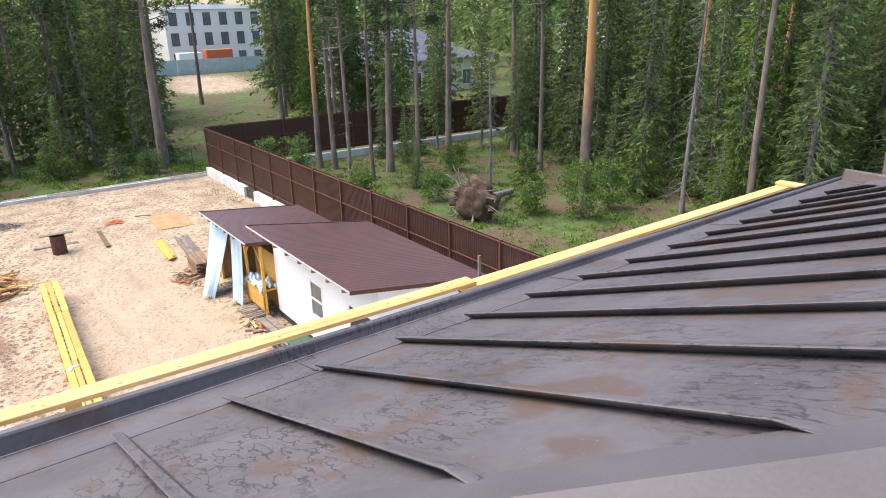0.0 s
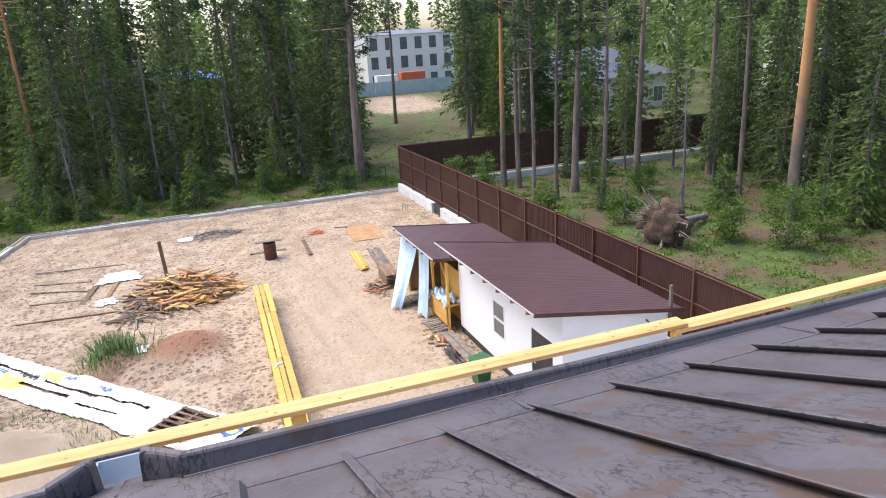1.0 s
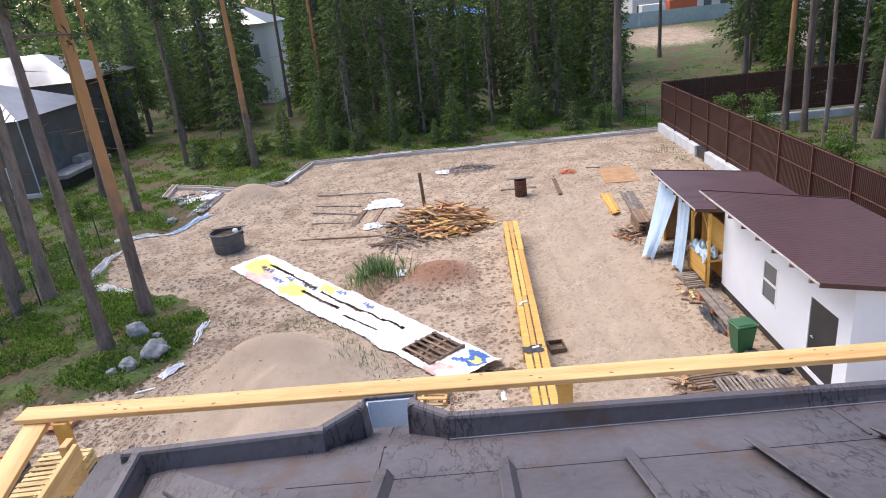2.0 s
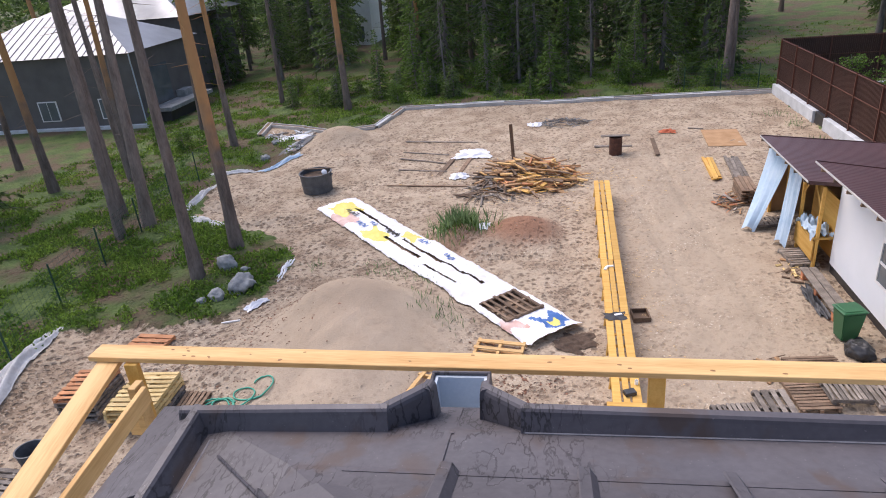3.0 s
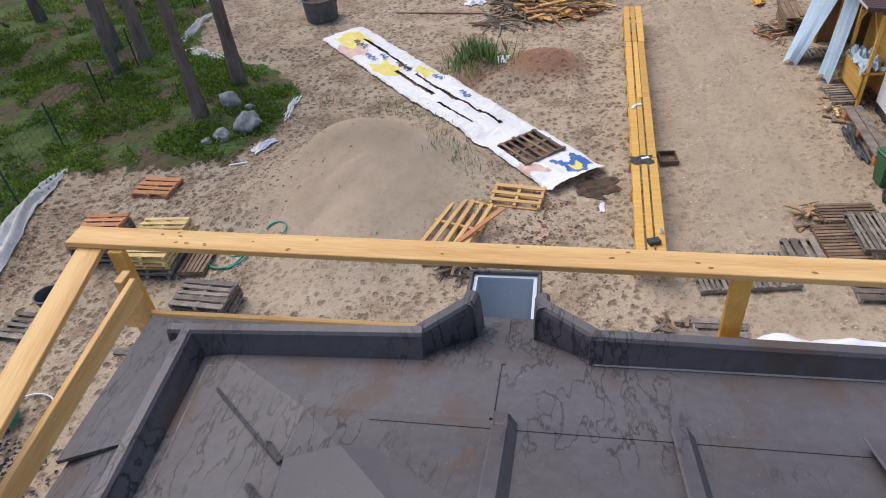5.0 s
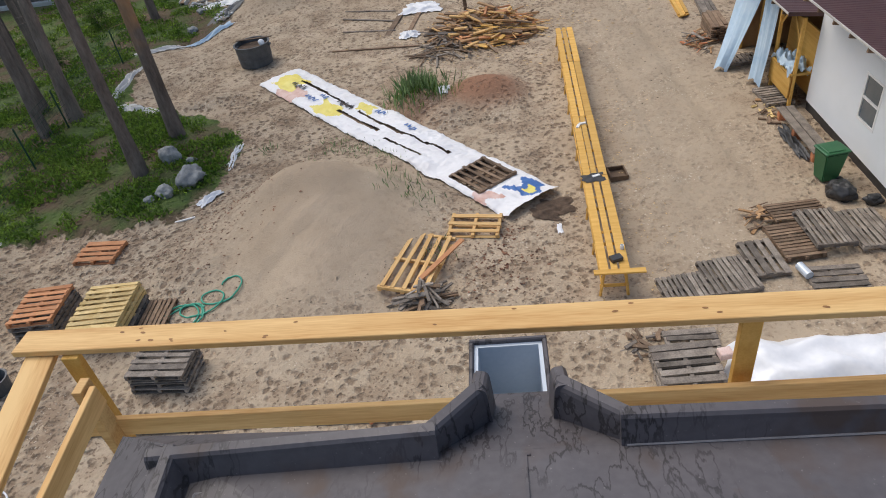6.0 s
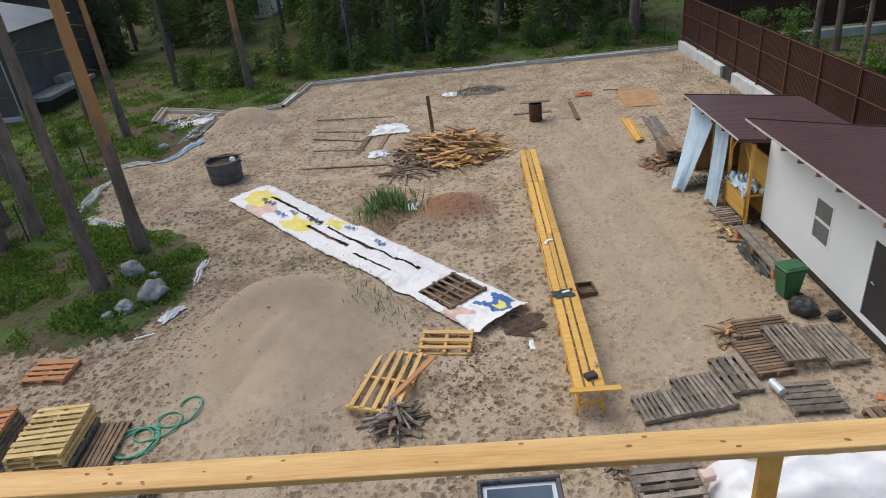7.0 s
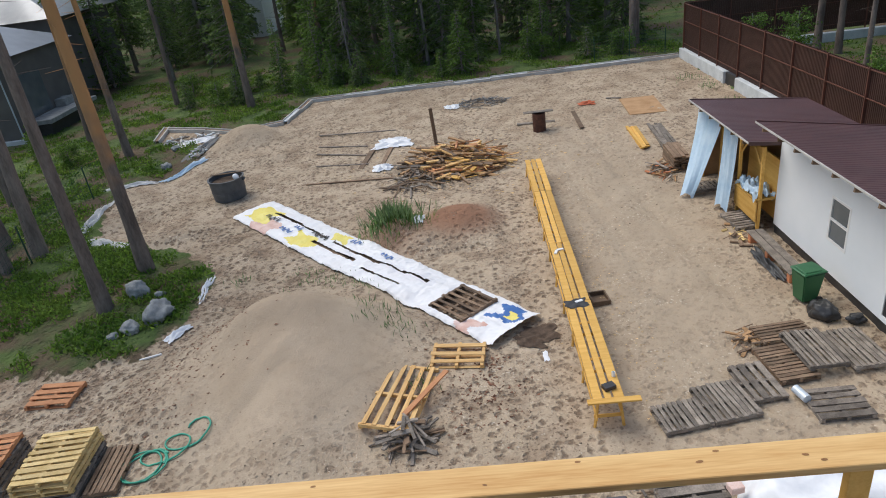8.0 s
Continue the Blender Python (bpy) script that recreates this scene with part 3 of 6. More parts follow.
    for p, q in (((-0.935, -0.19), (-0.835, -0.285)), ((-0.765, -0.16), (-0.67, -0.235)), ((-0.945, -0.376), (-0.83, -0.47))):
        bm = bmesh.new()
        z = E0 + SLOPE * 0.02
        rod(bm, (*p, z - 0.004), (*q, z + 0.034), 0.016, 0.010, n=4)
        part("folded_edge", bm, MEMBRANE, house)
    # thin lap of the corner sheet
    bm = bmesh.new()
    rod(bm, (-1.30, 0.10, 8.535), (-0.86, -0.27, 8.60), 0.008, n=4)
    part("weld_lap", bm, MEMBRANE, house)
    # rain hopper under the outlet
    bm = bmesh.new()
    for lo, hi in (((-0.30, 1.17, 7.75), (0.05, 1.19, 8.29)), ((-0.30, 0.83, 7.75), (-0.28, 1.17, 8.29)), ((0.03, 0.83, 7.75), (0.05, 1.17, 8.29)), ((-0.28, 0.83, 7.75), (0.03, 0.85, 8.25)), ((-0.28, 0.85, 7.75), (0.03, 1.17, 7.77))):
        box(bm, lo, hi)
    hop = part("rain_hopper", bm, HOPPER, house, "pale grey-blue metal rain hopper")
    bm = bmesh.new()
    for lo, hi in (((-0.325, 1.19, 7.9), (0.075, 1.215, 8.315)), ((-0.325, 0.80, 7.9), (-0.302, 1.19, 8.315)), ((0.052, 0.80, 7.9), (0.075, 1.19, 8.315))):
        box(bm, lo, hi, bevel=0.006)
    part("hopper_cladding", bm, MEMBRANE, hop, "dark membrane lining")
    bm = bmesh.new()
    rod(bm, (-0.12, 1.0, 0.2), (-0.12, 1.0, 7.76), 0.05)
    part("downpipe", bm, HOPPER, house)
    bm = bmesh.new()
    box(bm, (-1.55, YB - 0.6, -0.2), (11.2, 0.34, 8.30))
    part("wall", bm, STUCCO, house)
    bm = bmesh.new()
    box(bm, (-2.62, -9, -0.2), (-1.56, 0.60, 7.40))
    part("side_wing", bm, STUCCO, house)


build_house()


def scatter_chips(name, n, sample, size, material, label, category, seed, flat=0.6):
    """Many small irregular chips in one mesh. sample(rng, n) gives their places."""
    rng = np.random.default_rng(seed)
    base = np.array([(1, 0, 0), (-0.5, 0.8, 0.1), (-0.6, -0.7, -0.1), (0.1, 0.1, 0.9), (0.0, -0.1, -0.8)])
    tri = np.array([(0, 1, 3), (1, 2, 3), (2, 0, 3), (1, 0, 4), (2, 1, 4), (0, 2, 4)])
    p = sample(rng, n)
    n = len(p)
    s, a = rng.uniform(*size, n)[:, None], rng.uniform(0, 6.28, n)[:, None]
    v = base[None] * rng.uniform(0.7, 1.3, (n, 5, 3))
    x, y, z = v[..., 0] * s, v[..., 1] * s * rng.uniform(0.5, 1, (n, 1)), v[..., 2] * s * flat
    v = np.stack([x * np.cos(a) - y * np.sin(a), x * np.sin(a) + y * np.cos(a), z], -1) + p[:, None]
    faces = (tri[None] + 5 * np.arange(n)[:, None, None]).reshape(-1, 3)
    ob = new(name, raw(name, v.reshape(-1, 3).tolist(), faces.tolist(), material))
    return tagged(ob, label, category, kind="stuff")


def ledge(r, n):
    return np.stack([r.uniform(-2.58, -1.62, n), r.uniform(-3.0, 0.56, n), 7.40 + r.uniform(0, 0.05, n)], -1)


def mound_of_gravel(r, n):
    u, v = r.normal(0, 0.7, n), r.normal(0, 0.7, n)
    return np.stack([-11.2 + u, 3.4 + v, 0.05 + 0.5 * np.maximum(0, 1 - np.hypot(u, v) / 1.6)], -1)


scatter_chips("stone_chips", 2600, ledge, (0.015, 0.05), CHIPS, "black stone chips loose on the side wing's top", "gravel", 3)
scatter_chips("gravel_heap", 1500, mound_of_gravel, (0.04, 0.09), CHIPS, "small heap of black gravel on the sand", "gravel", 4)
bm = bmesh.new()
rng = random.Random(5)
for i in range(130):
    y = 0.6 - i * 0.03
    r = rng.uniform(0.02, 0.05)
    bmesh.ops.create_icosphere(bm, subdivisions=1, radius=r, matrix=pose(-2.62 + rng.uniform(-0.03, 0.03), y, 7.40 + rng.uniform(0.0, 0.03)))
single("foam_edge", bm, FOAM, "ragged white foam along the black chips", "foam", kind="stuff")

# ---------------------------------------------------------------- timber guard rail round the eaves
rail = thing("guard_rail", "guard rail of fresh pine boards round the roof edge", "railing")


def span(name, p, q, width, thick, material, parent, edge=False):
    """A board between two points in space, flat or on edge."""
    p, q = Vector(p), Vector(q)
    d = q - p
    m = Matrix.Translation(p) @ d.to_track_quat("X", "Z").to_matrix().to_4x4()
    bm = bmesh.new()
    w, h = (thick, width) if edge else (width, thick)
    box(bm, (0, -w / 2, -h), (d.length, w / 2, 0), bevel=0.004)
    ob = part(name, bm, material, parent)
    ob.matrix_basis = m
    return ob


span("top_board", (-3.09, 1.505, 8.25), (4.95, 1.295, 8.25), 0.185, 0.042, FRESH, rail)
span("top_board", (4.80, 1.285, 8.205), (11.35, 1.25, 8.235), 0.185, 0.042, FRESH, rail)
span("top_board", (11.22, 1.38, 8.28), (11.27, 0.98, 8.28), 0.185, 0.042, FRESH, rail)
span("top_board", (-2.94, 1.47, 8.205), (-2.22, -1.95, 8.20), 0.185, 0.042, FRESH, rail)
span("lower_board", (-2.80, 1.27, 7.78), (3.9, 1.25, 7.78), 0.15, 0.04, FRESH, rail, edge=True)
span("lower_board", (3.92, 1.25, 7.78), (11.3, 1.20, 7.78), 0.15, 0.04, FRESH, rail, edge=True)
span("lower_board", (-2.53, 1.22, 8.13), (-2.44, -2.2, 7.86), 0.15, 0.04, FRESH, rail, edge=True)
for x, y in ((-2.72, 1.40), (1.17, 1.38), (4.88, 1.29), (8.2, 1.24), (11.2, 1.20)):
    bm = bmesh.new()
    box(bm, (x - 0.055, y - 0.025, 6.6), (x + 0.055, y + 0.025, 8.158 if 4 < x < 6 else 8.185 if x > 6 else 8.205), bevel=0.004)
    part("post", bm, AMBER, rail, "amber pine post")
    bm = bmesh.new()
    box(bm, (x + 0.056, 0.34 if x > -2 else 0.6, 6.8), (x + 0.10, y + 0.02, 6.95), bevel=0.004)
    part("bracket", bm, AMBER, rail)
bm = bmesh.new()
box(bm, (-2.62, 1.15, 6.9), (-2.56, 1.27, 8.15), pose(0, 0, 0, 0, 0, 0), bevel=0.004)
part("post", bm, FRESH, rail)
bm = bmesh.new()
box(bm, (-2.60, -1.9, 7.40), (-2.47, -1.84, 8.16), bevel=0.004)
part("post", bm, FRESH, rail)
knots = random.Random(11)
KNOT = mat("knot", (0.20, 0.09, 0.03), (0.36, 0.18, 0.065), scale=20, rough=0.7, bump=0)
for x0, x1, y0, y1 in ((-3.0, 4.85, 1.50, 1.30),):
    for i in range(30):
        f = knots.random()
        bm = bmesh.new()
        r = knots.uniform(0.006, 0.012)
        bmesh.ops.create_circle(bm, cap_ends=True, segments=8, radius=r, matrix=pose(x0 + (x1 - x0) * f, y0 + (y1 - y0) * f + knots.uniform(-0.07, 0.07), 8.2515, 0, 0, knots.uniform(-20, 20)) @ Matrix.Diagonal((1.7, 0.8, 1, 1)))
        part("knot", bm, KNOT, rail)


# ---------------------------------------------------------------- boundary fence
def corrugated(length, z0, z1, pitch=0.115, depth=0.022):
    """A trapezoid sheet along x from 0 to length, standing from z0 to z1."""
    x = 0.0
    prof = ((0.0, 0), (0.30, 0), (0.42, 1), (0.88, 1))
    pts = []
    while x < length:
        for u, d in prof:
            if x + u * pitch <= length:
                pts.append((x + u * pitch, d * depth))
        x += pitch
    pts.append((length, 0))
    verts = [(px, py, z) for z in (z0, z1) for px, py in pts]
    n = len(pts)
    faces = [(j, j + 1, n + j + 1, n + j) for j in range(n - 1)]
    return verts, faces


def run_of_fence(p, q, bays, label, group):
    p, q = Vector(p), Vector(q)
    step = (q - p) / bays
    a = math.degrees(math.atan2(step.y, step.x))
    fence = thing("steel_fence", label, "fence", pose(p.x, p.y, 0, 0, 0, a), group)
    L = step.length
    v, f = corrugated(L - 0.01, 0.66, 3.50)
    sheet = raw("fence_panel", v, f, FENCE)
    for i in range(bays):
        piece("fence_panel", sheet, fence, pose(i * L, 0.06, 0))
        for z in (3.44, 2.36, 0.95):
            bm = bmesh.new()
            box(bm, (i * L + 0.03, 0.0, z - 0.02), ((i + 1) * L - 0.03, 0.04, z + 0.02))
            part("fence_rail", bm, FENCERAIL, fence)
    for i in range(bays + 1):
        bm = bmesh.new()
        box(bm, (i * L - 0.03, -0.03, 0.5), (i * L + 0.03, 0.055, 3.52))
        part("fence_post", bm, FENCERAIL, fence)
    return fence


run_of_fence((15.07, 44.35), (15.07, 3.75), 14, "brown corrugated steel fence on a concrete plinth", "boundary fences")
run_of_fence((15.2, 44.5), (64.0, 42.0), 17, "dark brown corrugated steel fence among pines", "boundary fences")
bm = bmesh.new()
for y0, y1 in ((44.5, 37.0), (35.4, 3.5)):
    box(bm, (14.86, y1, -0.2), (15.30, y0, 0.64), bevel=0.02)
single("fence_plinth", bm, CONCRETE, "pale concrete plinth under the brown fence", "plinth", kind="structure")
# solid dark box fills the plinth gap in place of the shade inside it
bm = bmesh.new()
box(bm, (15.0, 35.41, -0.2), (15.28, 36.99, 0.62), bevel=0.02)
single("drain_opening", bm, BLACKPL, "dark block standing in for shade in the plinth's drain opening", "opening", kind="structure")
bm = bmesh.new()
box(bm, (15.4, -0.2, -0.2), (49, 0.2, 0.62), pose(0, 44.7, 0, 0, 0, -2.93), bevel=0.02)
single("fence_plinth", bm, CONCRETE, "pale concrete plinth under the far fence", "plinth", kind="structure")


# ---------------------------------------------------------------- kerb of formwork boards round the yard
kerb = thing("kerb", "low pale formwork kerb edging the sand yard", "kerb", kind="structure")


def kerb_run(p, q, n):
    p, q = Vector((*p, 0)), Vector((*q, 0))
    for i in range(n):
        a, b = p.lerp(q, i / n), p.lerp(q, (i + 1) / n)
        z = at_ground(*((a + b) / 2).xy)
        d = (b - a).normalized()
        out = Vector((-d.y, d.x, 0))
        for off, h, w in ((0.0, 0.26, 0.07), (0.30, 0.22, 0.07)):
            span("plank", (*(a + out * off).xy, z + h), (*(b + out * off - d * 0.02).xy, z + h - 0.01), h + 0.25, w, KERBWOOD, kerb, edge=True)
        span("capping", (*(a + out * 0.15).xy, z + 0.20), (*(b + out * 0.15).xy, z + 0.19), 0.22, 0.05, CONCRETE if i % 3 else BROWNWOOD, kerb)


kerb_run((14.9, 44.75), (-10.5, 45.55), 10)
for p, q, n in (((-10.5, 45.55), (-11.3, 40.2), 2), ((-11.3, 40.2), (-13.6, 39.3), 1), ((-13.6, 39.3), (-16.3, 40.9), 1), ((-16.3, 40.9), (-19.7, 42.4), 1), ((-19.7, 42.4), (-19.2, 39.2), 1)):
    kerb_run(p, q, n)


# ---------------------------------------------------------------- sheds by the fence
def shed_roof(parent, x0, x1, y0, y1, z0, z1):
    L = math.hypot(x1 - x0, z1 - z0)
    v, f = corrugated(y1 - y0, 0, L, pitch=0.15, depth=0.008)
    # sheet built standing; laid down so that its ribs run down the slope
    v = [(x0 + (x1 - x0) * z / L - d * (z1 - z0) / L, y0 + px, z0 + (z1 - z0) * z / L + d) for px, d, z in v]
    ob = new("roof_sheet", raw("roof_sheet", v, f, SHEDROOF))
    ob.parent = parent
    bm = bmesh.new()
    box(bm, (x0 - 0.025, y0, z0 - 0.045), (x0 - 0.005, y1, z0 + 0.012))
    part("fascia", bm, KERBWOOD, parent, "thin pale eaves strip")
    bm = bmesh.new()
    m = pose(x0, 0, z0 - 0.03, 0, math.degrees(math.atan2(z0 - z1, x1 - x0)), 0)
    box(bm, (0, y0 - 0.02, -0.06), (L, y0 + 0.02, 0.06), m)
    part("verge_trim", bm, SHEDROOF, parent)
    bm = bmesh.new()
    box(bm, (0, y1 - 0.02, -0.06), (L, y1 + 0.02, 0.06), m)
    part("verge_trim", bm, SHEDROOF, parent)
    y = y0 + 0.5
    while y < y1:
        bm = bmesh.new()
        box(bm, (0.04, y - 0.03, -0.16), (L - 0.1, y + 0.03, -0.03), m)
        part("rafter", bm, BROWNWOOD, parent)
        y += 0.95


def build_sheds():
    shed = thing("shed", "white rendered shed with brown sheet-metal lean-to roof", "shed")
    shed_roof(shed, 8.42, 13.35, 10.87, 18.45, 3.92, 3.10)
    wx = 9.42

    def top(x):
        return 3.92 - (x - 8.42) * 0.166 - 0.17
    bm = bmesh.new()
    dy0, dy1, dz0, dz1 = 11.65, 12.95, 0.42, 2.52
    wy0, wy1, wz0, wz1 = 14.78, 15.72, 1.20, 2.521
    ys, zs = (11.1, dy0, dy1, wy0, wy1, 18.75), (0.28, dz0, wz0, dz1, top(wx))
    grid = [[bm.verts.new((wx, y, z)) for z in zs] for y in ys]
    for i in range(5):
        for j in range(4):
            if (i == 1 and j in (1, 2)) or (i == 3 and j == 2):
                continue
            bm.faces.new((grid[i][j], grid[i][j + 1], grid[i + 1][j + 1], grid[i + 1][j]))
    g = bmesh.ops.extrude_face_region(bm, geom=bm.faces[:])
    bmesh.ops.translate(bm, vec=(0.2, 0, 0), verts=[q for q in g["geom"] if isinstance(q, bmesh.types.BMVert)])
    bmesh.ops.recalc_face_normals(bm, faces=bm.faces)
    part("front_wall", bm, STUCCO, shed)
    for y in (11.1, 18.55):
        bm = bmesh.new()
        v = [bm.verts.new(p) for p in ((wx + 0.201, y, 0.28), (13.0, y, 0.28), (13.0, y, top(13.0)), (wx + 0.201, y, top(wx + 0.2)))]
        f = bm.faces.new(v)
        g = bmesh.ops.extrude_face_region(bm, geom=[f])
        bmesh.ops.translate(bm, vec=(0, 0.2, 0), verts=[q for q in g["geom"] if isinstance(q, bmesh.types.BMVert)])
        bmesh.ops.recalc_face_normals(bm, faces=bm.faces)
        part("side_wall", bm, STUCCO, shed)
    bm = bmesh.new()
    box(bm, (12.8, 11.301, 0.28), (13.0, 18.549, top(13.0)))
    part("back_wall", bm, STUCCO, shed)
    bm = bmesh.new()
    box(bm, (wx + 0.03, 11.13, -0.2), (12.97, 18.72, 0.279))
    part("foundation", bm, BLACKPL, shed, "dark foundation strip")
    door = bmesh.new()
    box(door, (wx + 0.02, dy0 + 0.01, dz0 + 0.01), (wx + 0.08, dy1 - 0.01, dz1 - 0.01), bevel=0.005)
    d = part("door", door, DOORDARK, shed, "dark closed metal door")
    bm = bmesh.new()
    rod(bm, (wx - 0.03, 12.75, 1.45), (wx - 0.03, 12.62, 1.45), 0.012)
    rod(bm, (wx - 0.03, 12.75, 1.45), (wx + 0.03, 12.75, 1.45), 0.012)
    part("door_handle", bm, HOPPER, d)
    win = bmesh.new()
    for lo, hi in (((wx - 0.01, wy0, wz0), (wx + 0.06, wy0 + 0.07, wz1)), ((wx - 0.01, wy1 - 0.07, wz0), (wx + 0.06, wy1, wz1)), ((wx - 0.01, wy0 + 0.07, wz0), (wx + 0.06, wy1 - 0.07, wz0 + 0.07)),
                   ((wx - 0.01, wy0 + 0.07, wz1 - 0.07), (wx + 0.06, wy1 - 0.07, wz1)), ((wx - 0.01, wy0 + 0.07, 1.82), (wx + 0.06, wy1 - 0.07, 1.89))):
        box(win, lo, hi)
    w = part("window", win, WHITEPAINT, shed, "white-framed window with two dark panes")
    for z0, z1 in ((wz0 + 0.07, 1.82), (1.89, wz1 - 0.07)):
        bm = bmesh.new()
        box(bm, (wx + 0.02, wy0 + 0.07, z0), (wx + 0.03, wy1 - 0.07, z1))
        part("pane", bm, DARKGLASS, w)
    # stove pipe and a bent cable bracket by the back corner
    bm = bmesh.new()
    box(bm, (12.95, 10.98, 2.6), (13.03, 11.06, 3.85), pose(0, 0, 0, 0, 0, 0))
    part("mast", bm, GREYWOOD, shed)
    bm = bmesh.new()
    rod(bm, (12.2, 11.1, 2.9), (12.25, 10.85, 2.8), 0.02), rod(bm, (12.25, 10.85, 2.8), (12.95, 10.9, 2.72), 0.02)
    part("cable_bracket", bm, BLACKPL, shed)

    lean = thing("open_shed", "open-fronted shed with pale blue film curtains and brown roof", "shed")
    shed_roof(lean, 8.42, 12.9, 18.78, 24.1, 3.14, 2.62)
    for y in (18.95, 20.6, 22.2, 23.9):
        bm = bmesh.new()
        box(bm, (8.95, y - 0.05, -0.1), (9.05, y + 0.05, 2.88), bevel=0.005)
        part("post", bm, AMBER, lean, "amber timber post")
    bm = bmesh.new()
    rod(bm, (9.0, 18.95, 2.1), (9.0, 19.7, 2.8), 0.035, n=4), rod(bm, (9.0, 20.6, 2.1), (9.0, 20.0, 2.8), 0.035, n=4)
    part("brace", bm, AMBER, lean)
    bm = bmesh.new()
    box(bm, (12.4, 18.78, -0.1), (12.5, 24.0, 2.5)), box(bm, (9.0, 23.95, -0.1), (12.4, 24.05, 2.55))
    part("board_wall", bm, OSB, lean)
    bm = bmesh.new()
    box(bm, (9.6, 18.9, 0.25), (9.66, 21.3, 2.3))
    part("inner_panel", bm, AMBER, lean, "amber plywood panel")
    bm = bmesh.new()
    box(bm, (8.85, 18.9, 1.05), (9.6, 20.6, 1.12))
    part("shelf", bm, AMBER, lean)
    bm = bmesh.new()
    box(bm, (8.88, 18.9, 0.30), (8.92, 20.6, 1.0), bevel=0.004)
    part("front_panel", bm, AMBER, lean)

    def curtain(name, y0, y1, b0, b1, out, seed):
        """A hanging film sheet: top edge at y0..y1, bottom pulled to b0..b1 and out."""
        nu, nv = 22, 16
        r = np.random.default_rng(seed)
        ph = r.uniform(0, 6, 4)
        v = []
        for j in range(nv + 1):
            t = j / nv
            for i in range(nu + 1):
                u = i / nu
                fold = 0.07 * math.sin(u * 14 + ph[0] + t * 1.5) * (0.3 + 0.7 * t) + 0.03 * math.sin(u * 33 + ph[1] - t * 3)
                y = (y0 + (y1 - y0) * u) * (1 - t) + (b0 + (b1 - b0) * u) * t
                v.append((8.93 - out * t ** 1.2 * (1 - 0.3 * u) + fold * (1 - 0.6 * t), y, 2.86 - t * (2.78 - 0.15 * math.sin(u * 4))))
        f = [(j * (nu + 1) + i, j * (nu + 1) + i + 1, (j + 1) * (nu + 1) + i + 1, (j + 1) * (nu + 1) + i) for j in range(nv) for i in range(nu)]
        ob = new(name, raw(name, v, f, BLUEFILM, True))
        tagged(ob, "pale blue plastic film curtain hanging at the open shed", "curtain", "film curtains")

    curtain("film_curtain", 24.4, 22.1, 22.1, 21.95, 1.40, 1)
    curtain("film_curtain", 22.05, 20.75, 21.0, 20.3, 0.55, 2)
    # crumpled film on the shelf
    bm = bmesh.new()
    bmesh.ops.create_grid(bm, x_segments=34, y_segments=26, size=0.5)
    for vtx in bm.verts:
        vtx.co.z = 0.14 + 0.30 * noise.noise(vtx.co * 4.5) + 0.16 * abs(noise.noise(vtx.co * 11)) - 0.45 * max(0, abs(vtx.co.y) - 0.2) - 0.3 * max(0, abs(vtx.co.x) - 0.35)
    single("crumpled_film", bm, BLUEFILM, "crumpled pale blue film heaped on the shed shelf", "film", pose(9.15, 19.7, 1.13, 0, 0, 90) @ Matrix.Diagonal((1.5, 0.7, 1, 1)), smooth=True)


build_sheds()


# ---------------------------------------------------------------- long trestle table
def build_table():
    p, q = Vector((2.13, 10.45, 0)), Vector((2.60, 26.4, 0))
    a = math.degrees(math.atan2(q.y - p.y, q.x - p.x))
    t = thing("trestle_table", "long narrow trestle table of amber pine planks", "table", pose(p.x, p.y, 0, 0, 0, a))
    L, h = (q - p).length, 0.74
    for y, w in ((0.22, 0.20), (0.0, 0.15), (-0.225, 0.22)):
        x = 0.05
        k = 0
        for ln in (4.2, 3.6, 4.4, L - 12.35):
            piece("plank", board(ln - 0.015, w, 0.045, AMBER), t, pose(x + ln / 2, y + 0.012 * math.sin(k * 2.1 + y * 9), h - 0.045 + (0.004 if k % 2 else 0)))
            x += ln
            k += 1
    piece("end_board", board(0.16, 1.16, 0.045, AMBER), t, pose(0.06, -0.10, h + 0.002))
    n = 11
    for i in range(n):
        x = 0.12 + (L - 0.3) * i / (n - 1)
        for s in (1, -1):
            bm = bmesh.new()
            rod(bm, (x, 0.24 * s, h - 0.045), (x, 0.33 * s, -0.08), 0.035, n=4)
            part("leg", bm, AMBER, t)
        piece("crossbar", board(0.09, 0.62, 0.03, AMBER), t, pose(x + 0.07, 0, h - 0.125))
        piece("crossbar", board(0.03, 0.66, 0.09, AMBER), t, pose(x + 0.05, 0, 0.22))
    for s in (1, -1):
        for i in range(5):
            piece("side_rail", board(L / 5 - 0.02, 0.03, 0.10, AMBER), t, pose((i + 0.5) * L / 5, 0.285 * s, 0.26 + 0.01 * (i % 2)))


build_table()


# ---------------------------------------------------------------- trees and undergrowth
def kites(base, way, length, width, rng):
    """Arrays of small four-cornered sprays: from base along way, each with a random roll."""
    n = len(base)
    way = way / np.linalg.norm(way, axis=1, keepdims=True)
    side = np.cross(way, rng.normal(size=(n, 3)))
    side /= np.linalg.norm(side, axis=1, keepdims=True)
    L, W = np.broadcast_to(length, n)[:, None], np.broadcast_to(width, n)[:, None]
    mid = base + way * L * 0.45
    v = np.stack([base, mid + side * W / 2, base + way * L, mid - side * W / 2], 1)
    return v


def kite_mesh(name, v, material):
    n = len(v)
    return raw(name, v.reshape(-1, 3).tolist(), np.arange(4 * n).reshape(n, 4).tolist(), material)


